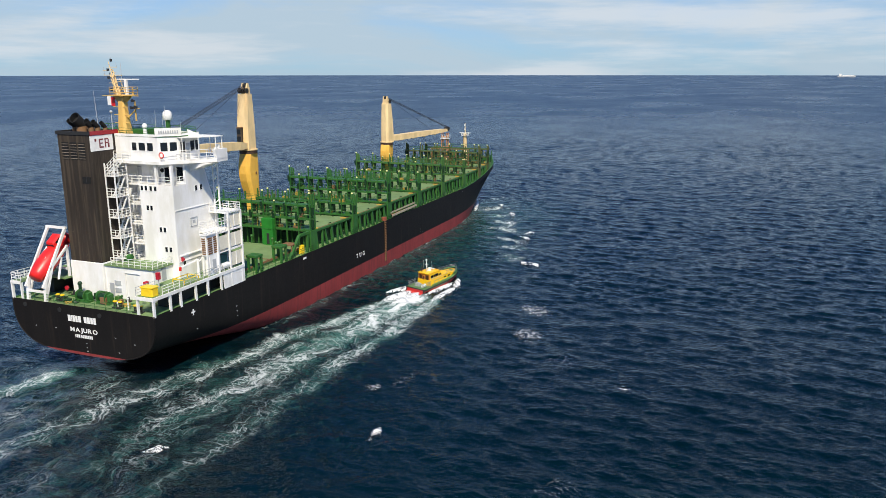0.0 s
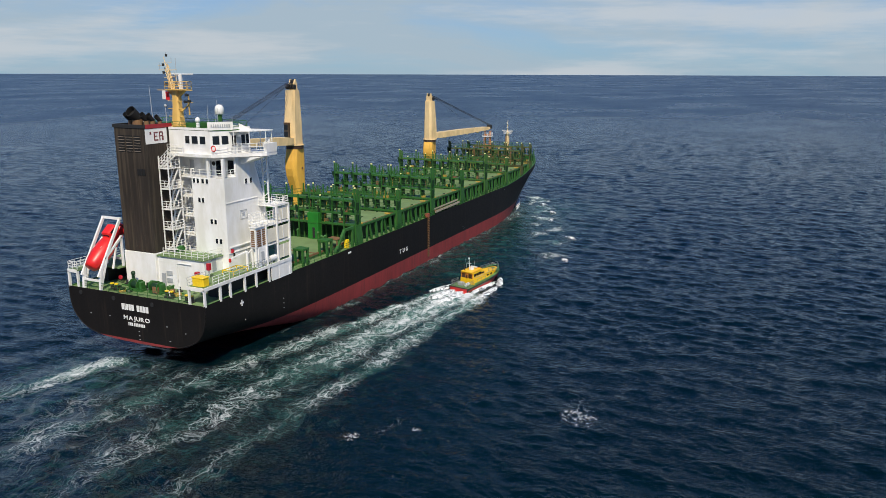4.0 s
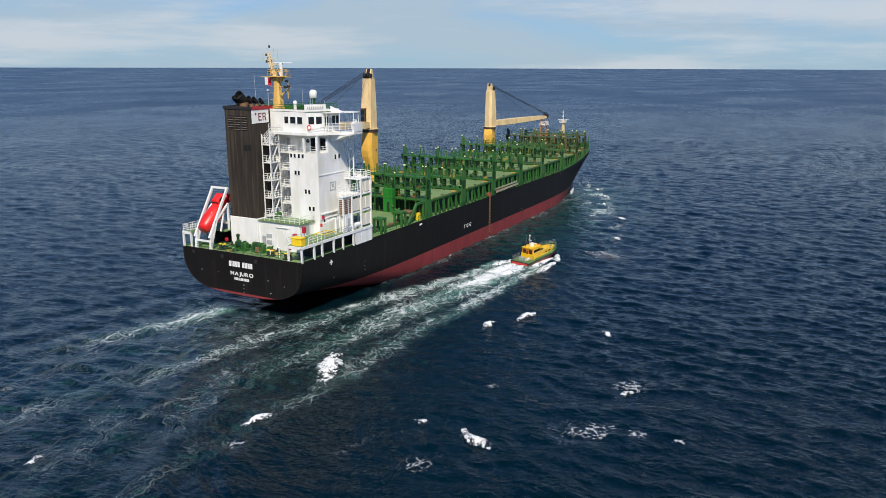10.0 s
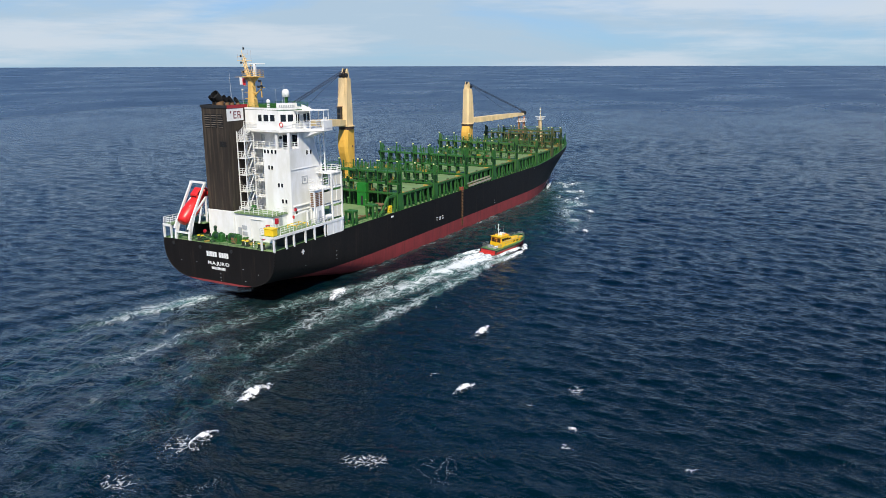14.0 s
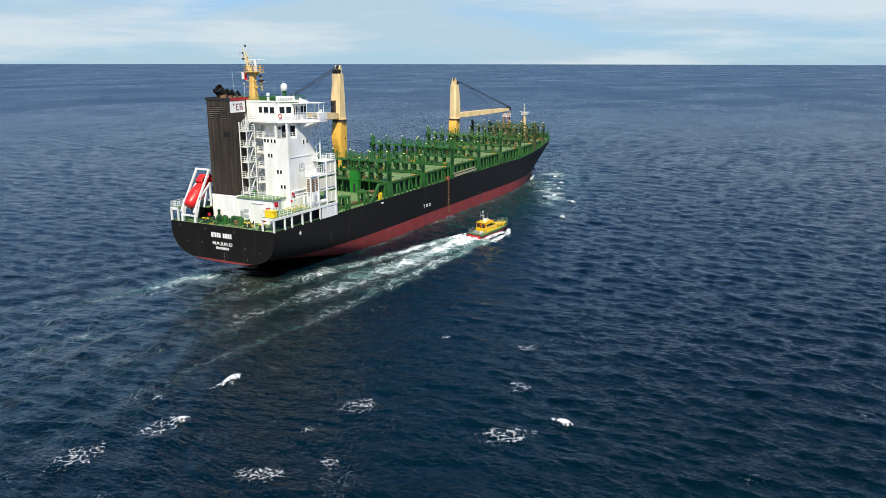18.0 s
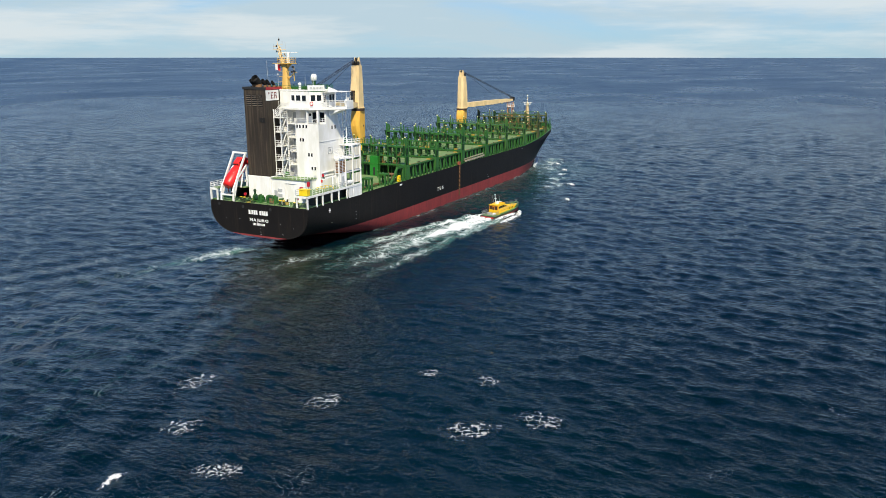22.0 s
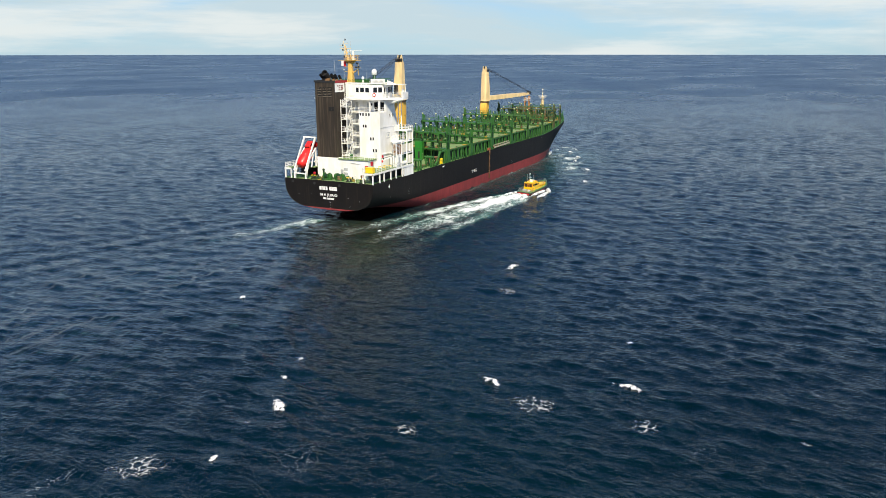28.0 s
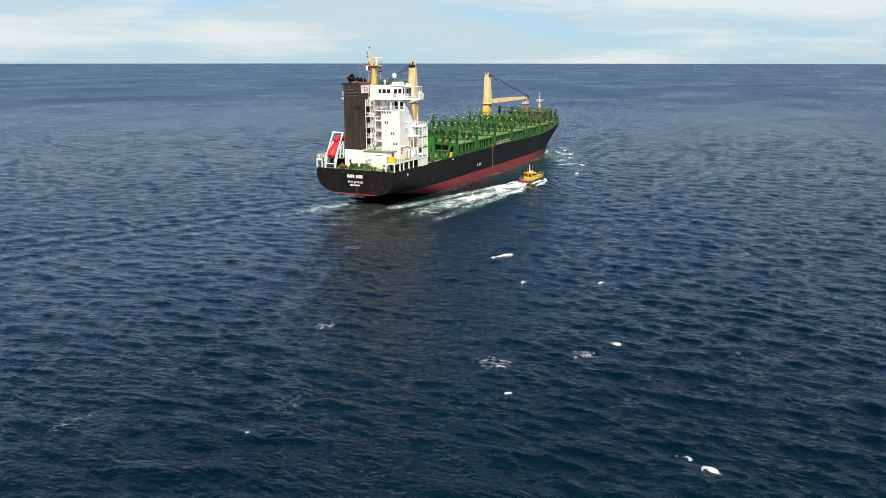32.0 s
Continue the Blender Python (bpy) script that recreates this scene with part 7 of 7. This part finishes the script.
def foam_sheet(seed, length, lacy):
    """A skin of foam that lies on the waves: a lump at its head and a drawn-out tail, or a flat spent patch."""
    rnd = random.Random(seed)
    s = Shape()
    bend = rnd.uniform(-0.14, 0.14)
    nu, nv = int(14 + 3 * length), int(7 + 1.5 * length)
    fat = min(0.42, 0.20 + 0.8 / length)
    rows = []
    for i in range(nu + 1):
        u = -1 + 2 * i / nu
        head = math.exp(-((u - 0.35) / 0.42) ** 2)
        half = length * (fat * math.sqrt(max(0.02, 1 - u * u)) if lacy else 0.05 + min(0.24, 0.05 + 0.34 / length) * head)
        row = []
        for j in range(nv + 1):
            v = -1 + 2 * j / nv
            x = u * length / 2 + (0 if lacy else 0.25 * half * v)
            y = bend * length * u * u + v * half * rnd.uniform(0.9, 1.1)
            z = 0.20 + 0.05 * math.sin(1.3 * x + seed) * math.cos(1.1 * y)
            if not lacy:
                z += (1 - v * v) * head * min(0.35, 0.06 + 0.05 * length) * rnd.uniform(0.3, 1.3) - 0.10 * (abs(v) > 0.99)
            row.append((x, y, z))
        rows.append(row)
    return s.loft(rows, closed=False, caps=False)


# kind, seconds when it is first whole; then place, length, heading in degrees and last second of each
WHITECAPS = (
    ("crest", 1, [(30.7, 102.7, 4.3, 56, 1), (39.0, 75.0, 4.7, -43, 1), (36.8, 25.7, 2.6, 93, 1), (40.0, 2.2, 2.0, -40, 1), (41.9, -2.5, 3.1, 86, 1), (22.3, -13.4, 2.8, 33, 1), (19.2, 7.0, 2.1, 97, 1)]),
    ("lace", 1, [(47.0, 45.6, 7.2, -48, 1), (36.3, 8.9, 2.6, 36, 3), (65.0, 19.5, 1.6, 6, 1), (49.1, 33.7, 7.4, -56, 1)]),
    ("crest", 3, [(47.7, 50.3, 2.2, 23, 3), (52.5, 33.4, 2.9, 38, 3), (52.2, 27.7, 1.0, 5, 3), (34.9, 96.3, 1.7, 61, 3), (41.1, 78.8, 1.9, 24, 3), (39.7, 19.9, 2.4, 102, 3), (38.7, 31.1, 1.2, 82, 3), (21.2, 12.3, 0.8, 75, 3), (34.9, 46.1, 1.8, 83, 3)]),
    ("lace", 3, [(56.7, 23.0, 5.5, -37, 3), (41.9, 13.1, 1.5, 62, 3)]),
    ("crest", 7, [(40.6, 100.3, 7.6, 57, 7), (49.0, 54.8, 3.5, 71, 7), (43.9, 32.6, 3.4, 95, 7), (56.6, 39.8, 2.5, -54, 7), (57.5, 27.1, 1.8, 5, 7), (43.5, 22.2, 1.5, 78, 7), (44.6, 18.2, 4.0, 15, 7), (21.0, 28.3, 3.7, 76, 7), (26.6, 12.0, 4.4, 74, 10), (26.3, 6.0, 1.9, 83, 7), (12.0, 57.9, 1.9, 27, 7), (14.1, -3.9, 2.3, 101, 10)]),
    ("lace", 7, [(79.3, 127.0, 7.7, -16, 7), (36.9, 6.8, 2.0, 50, 7), (38.9, 47.0, 3.2, 74, 7)]),
    ("crest", 10, [(35.6, 50.9, 4.1, 91, 10), (38.9, 56.7, 5.8, 77, 10), (51.6, 56.2, 2.4, -45, 10), (59.1, 37.1, 2.5, 66, 10), (42.0, 20.6, 1.6, 5, 10), (48.3, 19.9, 5.4, -33, 10), (25.9, 25.9, 12.0, 116, 10)]),
    ("lace", 10, [(38.9, 99.8, 10.5, -12, 10), (59.4, 39.8, 4.9, 28, 10), (58.5, 26.8, 5.6, 54, 10), (62.9, 28.4, 2.1, -7, 10), (67.0, 28.8, 1.6, 41, 10), (46.2, 12.7, 3.4, -2, 12), (45.0, 32.1, 2.0, -24, 10), (28.6, 7.3, 2.5, 56, 10)]),
    ("crest", 12, [(36.7, 72.4, 1.2, 43, 12), (41.7, 57.4, 1.2, 62, 12), (47.1, 40.6, 1.8, -7, 12), (49.5, 23.4, 3.9, 34, 12), (29.6, 17.1, 10.7, 82, 12), (31.0, 10.3, 0.9, 79, 12)]),
    ("lace", 12, [(41.2, 64.7, 2.4, 68, 12), (49.4, 23.3, 4.8, 28, 21), (58.7, 41.8, 2.0, 5, 14), (61.8, 32.4, 2.6, 14, 12), (13.7, 17.0, 2.7, 106, 12), (53.8, 61.5, 1.4, -14, 12)]),
    ("crest", 14, [(44.3, 59.9, 5.9, 89, 14), (50.2, 41.7, 4.6, 85, 17), (64.5, 38.8, 1.1, -27, 14), (29.6, 29.0, 7.8, 99, 14), (32.0, 19.3, 3.8, 77, 14), (16.0, 65.0, 9.2, 111, 14)]),
    ("lace", 14, [(45.6, 44.3, 1.4, 27, 14), (62.1, 47.8, 2.6, 10, 14), (65.4, 34.6, 1.5, -4, 14), (31.9, 17.7, 6.9, 69, 19), (32.2, 9.7, 4.8, -8, 14), (77.1, 35.8, 1.6, 27, 14)]),
    ("crest", 17, [(63.4, 51.3, 3.0, 6, 17), (47.1, 62.6, 3.8, -51, 17), (67.4, 37.8, 1.3, -14, 17), (29.5, 34.2, 2.6, 56, 17), (34.8, 27.4, 2.4, 94, 19), (36.7, 22.4, 4.4, 83, 17), (37.7, 13.6, 1.1, 83, 17), (36.6, 79.1, 1.8, 71, 17)]),
    ("lace", 17, [(59.8, 63.5, 3.1, 46, 19), (49.9, 39.4, 5.4, 47, 21), (66.3, 40.2, 6.3, 41, 23), (28.5, 30.5, 1.8, 56, 19), (53.7, 27.7, 3.0, 47, 17)]),
    ("crest", 19, [(70.0, 45.8, 2.9, -5, 21), (32.5, 37.2, 5.3, 89, 19), (39.0, 21.9, 1.5, 82, 19), (56.2, 28.8, 0.8, 87, 19), (43.2, 82.0, 1.8, 68, 19), (58.3, 90.0, 1.2, 58, 19), (63.5, 97.2, 1.3, -4, 19), (58.2, 105.5, 1.9, 81, 19), (14.9, 79.4, 2.8, 113, 19)]),
    ("lace", 19, [(48.4, 62.3, 1.9, 33, 19), (47.9, 32.3, 2.0, 45, 19), (34.3, 26.1, 6.0, 92, 19), (63.1, 51.8, 3.2, -2, 21)]),
    ("crest", 21, [(67.2, 54.6, 1.4, 46, 21), (52.0, 64.7, 3.4, 103, 21), (54.9, 50.8, 1.9, 87, 21), (58.0, 45.5, 0.9, 65, 21), (39.5, 28.6, 4.4, 65, 21), (42.0, 17.6, 3.0, 91, 23), (49.6, 74.8, 2.5, 65, 21), (17.6, 77.9, 5.1, 116, 21)]),
    ("lace", 21, [(33.5, 36.7, 5.2, 81, 23)]),
    ("crest", 23, [(76.5, 45.7, 1.0, 63, 23), (60.9, 41.8, 1.9, -35, 23), (61.9, 30.7, 0.8, 12, 23), (48.3, 36.7, 2.1, -4, 23), (35.8, 42.0, 2.3, 74, 23), (42.9, 27.0, 0.8, 96, 23), (45.7, 86.4, 1.3, 56, 23), (49.5, 80.7, 2.5, 62, 23), (65.3, 101.2, 1.7, 63, 23), (76.7, 33.4, 2.0, -14, 23), (17.3, 84.4, 2.4, 96, 23)]),
    ("lace", 23, [(71.9, 45.4, 5.5, 7, 32), (40.2, 27.8, 4.6, 57, 23), (56.5, 50.8, 3.0, 33, 23)]),
    ("crest", 25, [(54.8, 77.6, 2.0, 11, 25), (67.5, 82.9, 1.7, 77, 25), (79.0, 47.6, 4.3, 52, 25), (64.5, 32.2, 4.3, 65, 25), (42.7, 34.3, 1.8, 58, 25), (41.0, 37.6, 1.2, 66, 25), (45.4, 28.4, 3.9, 44, 25), (46.8, 21.2, 1.0, 94, 25), (48.0, 88.4, 2.5, 42, 25), (20.1, 83.5, 2.0, 95, 25)]),
    ("lace", 25, [(44.2, 17.8, 5.7, 50, 28), (35.8, 42.1, 1.7, 57, 25)]),
    ("crest", 28, [(50.6, 93.1, 4.2, 76, 30), (65.2, 49.0, 3.2, -28, 28), (79.6, 54.1, 3.5, -10, 30), (47.2, 33.7, 4.1, -39, 28), (43.5, 39.4, 0.8, -5, 28), (49.0, 21.7, 1.3, 92, 28), (19.7, 59.8, 1.3, 85, 28), (77.0, 67.3, 0.8, 6, 28), (15.9, 106.8, 1.9, 82, 28)]),
    ("lace", 28, [(54.8, 80.6, 3.6, 12, 28), (62.6, 34.6, 2.6, 44, 28), (83.6, 45.5, 3.2, -7, 28), (98.2, 48.8, 1.2, -11, 28), (42.1, 44.4, 1.4, 34, 28), (47.3, 28.6, 0.9, 26, 28)]),
    ("crest", 30, [(58.3, 83.9, 10.1, -52, 30), (43.3, 47.6, 2.3, -14, 30), (69.5, 33.5, 2.9, 103, 30), (48.9, 32.2, 1.0, 54, 30), (77.3, 33.0, 0.8, -18, 30), (24.1, 87.3, 1.7, 55, 30)]),
    ("lace", 30, [(43.4, 16.0, 2.1, 58, 30), (51.3, 19.2, 1.5, 72, 30)]),
    ("crest", 32, [(63.2, 79.3, 1.4, 55, 32), (83.5, 58.3, 1.8, -18, 32), (96.4, 32.1, 1.3, -9, 32), (98.4, 31.0, 2.9, -21, 32), (75.0, 84.5, 1.5, 38, 32), (53.6, 93.2, 6.9, 55, 32), (56.5, 18.2, 0.8, -10, 32), (76.5, 38.1, 1.0, 0, 32)]),
    ("lace", 32, [(45.7, 47.6, 3.4, 68, 32), (81.3, 52.7, 3.5, 14, 32), (95.3, 116.3, 1.6, 26, 32), (25.0, 87.6, 3.4, 42, 32)]),
)


def make_whitecaps():
    made = []
    for kind, t, rows in WHITECAPS:
        lacy = kind == "lace"
        for x, y, size, turn, last in rows:
            shape = foam_sheet(20 + len(made), size * 1.1 + (0.0 if lacy else 0.3), lacy)
            ob = new("whitecap", shape.data("whitecap", LACE if lacy else CREST, True))
            tagged(ob, "torn lace of spent white foam on dark water" if lacy else "long white breaking wave crest with a torn tail" if size > 4 else "small white breaking wave crest on dark water",
                   "whitecap", "whitecaps on the open sea")
            before, after = (1.5, 1.5) if lacy else (1.1, 0.6) if size > 2.6 else (0.7, 0.5)
            made.append((ob, t - before, last + after, x, y, turn))
    return made


DRIFT = 1.0           # metres a second, of the wave field down the wind
whitecaps = make_whitecaps()


def wash(name, label, runs, seed):
    """Foam thrown up along a hull: torn ridges along lines (x, y, half width, height)."""
    rnd = random.Random(seed)
    s = Shape()
    for (x0, y0, w0, h0), (x1, y1, w1, h1), n in runs:
        along = Vector((x1 - x0, y1 - y0, 0)).normalized()
        across = Vector((along.y, -along.x, 0))
        rows = []
        for i in range(n + 1):
            t = i / n
            taper = min(1.0, 5 * t, 3 * (1 - t) + 0.15)
            w, h = (w0 + (w1 - w0) * t) * taper, (h0 + (h1 - h0) * t) * taper
            mid = Vector((x0 + (x1 - x0) * t, y0 + (y1 - y0) * t, 0)) + across * rnd.uniform(-0.12, 0.12)
            row = []
            for j in range(11):
                v = -1 + j / 5
                hump = (1 - v * v) * h * rnd.uniform(0.8, 1.12) + 0.05
                row.append(mid + across * (v * w * rnd.uniform(0.85, 1.15)) + along * rnd.uniform(-0.15, 0.15) + Vector((0, 0, hump if 0 < j < 10 else -0.12)))
            rows.append(row)
        s.loft(rows, closed=False, caps=False)
    ob = new(name, s.data(name, FOAM, True))
    return tagged(ob, label, "foam", kind="stuff")


launch_wash = wash("launch_wash", "white bow wave and stern wash round the pilot launch", [
    ((1.2, 6.2, 0.4, 0.35), (4.4, 0.5, 0.8, 0.30), 40), ((2.1, 3.4, 0.4, 0.30), (2.9, -7.5, 0.7, 0.22), 50), ((-1.5, 5.6, 0.4, 0.4), (-3.6, -3.0, 0.8, 0.35), 30),
    ((4.2, 0.8, 0.5, 0.2), (6.0, -9.5, 0.9, 0.10), 40), ((-2.4, -1.0, 0.6, 0.3), (-4.4, -10.5, 1.1, 0.18), 34),
    ((0.9, -6.6, 1.0, 0.45), (1.3, -15.5, 1.3, 0.15), 34), ((-0.9, -6.6, 1.0, 0.4), (-1.6, -14.5, 1.2, 0.12), 34)], 8)
ship_wash = wash("ship_wash", "broken white water at the ship's stem", [
    ((9.2, 127.0, 0.5, 0.3), (3.5, 146.0, 0.5, 0.4), 50)], 12)
launch_wash.data.transform(Matrix.Scale(0.9, 4))
bow_crests = []
for k, (x, y, length) in enumerate(((13.0, 138.0, 3.2), (19.5, 126.5, 4.2), (22.5, 115.0, 2.6), (31.0, 98.0, 4.6), (36.5, 76.0, 3.2), (-14.0, 138.0, 4.0), (-24.0, 115.0, 4.0))):
    ob = new("bow_wave_crest", foam_sheet(70 + k, length * 1.35, False).data("bow_wave_crest", CREST, True))
    tagged(ob, "white crest of the ship's spreading bow wave", "bow wave", "crests of the bow wave")
    bow_crests.append((ob, pose(x, y, 0.05, 0, 0, (-40 - 17 * (k % 3)) if x > 0 else 62)))


# ---- loose gear carried on the ship ----
LOOSE = {
    "storage_bin": ("yellow plastic storage bin with a lid on the side deck", "storage bin"),
    "hose_box": ("red fire hose box on a grey post", "hose box"),
    "hose_reel": ("round red fire hose reel on the white poop house", "hose reel"),
    "raft_canister": ("white liferaft canister lying on a grey cradle", "liferaft"),
    "rope_coil": ("coil of mooring rope lying on the poop deck", "rope"),
    "deck_locker": ("small painted steel locker on the poop deck", "locker"),
    "lifebuoy": ("red lifebuoy ring hung on the bridge railing", "lifebuoy"),
    "gangway": ("pale grey-beige aluminium gangway stowed along the deck edge", "gangway"),
    "rope_ladder": ("brown rope pilot ladder hanging down the black side", "rope ladder"),
    "bench_rack": ("rusty lashing gear rack on the green deck", "rack"),
    "davit_hook": ("red hook block hanging from a white davit", "hook"),
}


def set_loose():
    """Gear that only rests on the ship or hangs from it is a thing of its own, carried along."""
    made = []
    for ob in [o for o in ship.children_recursive if o.name.split(".")[0] in LOOSE]:
        co = np.array([v.co for v in ob.data.vertices])
        base = Vector((co[:, 0].mean(), co[:, 1].mean(), co[:, 2].min()))
        ob.parent = None
        ob.data.transform(Matrix.Translation(-base))
        for child in ob.children:
            child.location -= base
        label, category = LOOSE[ob.name.split(".")[0]]
        tagged(ob, label, category)
        made.append((ob, base))
    return made


loose = set_loose()


# ---- what moves ----
def motions():
    course = lambda t: Matrix.Translation((0, SPEED * t, 0))
    walk(ship, [(t, course(t)) for t in range(33)])
    for ob, base in loose:
        walk(ob, [(t, course(t) @ Matrix.Translation(base)) for t in range(33)])
    walk(lifeboat, [(t, course(t) @ LIFEBOAT_POSE) for t in range(33)])
    walk(sea, [(t, pose(WIND.x * DRIFT * t, WIND.y * DRIFT * t, 0)) for t in range(33)])
    rows = []
    for t in range(65):
        s = t / 2
        x, y, h = (float(np.interp(s, [r[0] for r in LAUNCH], [r[k] for r in LAUNCH])) for k in (1, 2, 3))
        # pitching and rolling on the waves
        rows.append((s, pose(x, y + SPEED * s, -0.12 + 0.14 * math.sin(s * 1.9 + 0.6), 2.2 + 1.5 * math.sin(s * 2.1), 1.8 * math.sin(s * 1.35 + 1), -h)))
    walk(launch, rows)
    walk(launch_wash, [(t, pose(m.translation.x, m.translation.y, 0.05, 0, 0, math.degrees(m.to_euler().z))) for t, m in rows])
    walk(ship_wash, [(t, course(t)) for t in range(33)])
    for ob, m in bow_crests:
        walk(ob, [(t, course(t) @ m @ pose(0.8 * math.sin(t * 0.9 + m.translation.y), 0, 0.12 * math.sin(t * 1.3 + m.translation.x))) for t in range(33)])
    # each whitecap comes up out of the water, lies on it and sinks back
    for ob, begin, end, x, y, turn in whitecaps:
        marks = {0.0: begin <= 0, 32.0: end >= 32}
        for t, up in ((begin - 0.5, 0), (begin, 1), (end, 1), (end + 0.5, 0)):
            if 0 < t < 32:
                marks[t] = up
        walk(ob, [(t, pose(x, y, 0.0 if up else -1.6, 0, 0, turn)) for t, up in sorted(marks.items())])


motions()
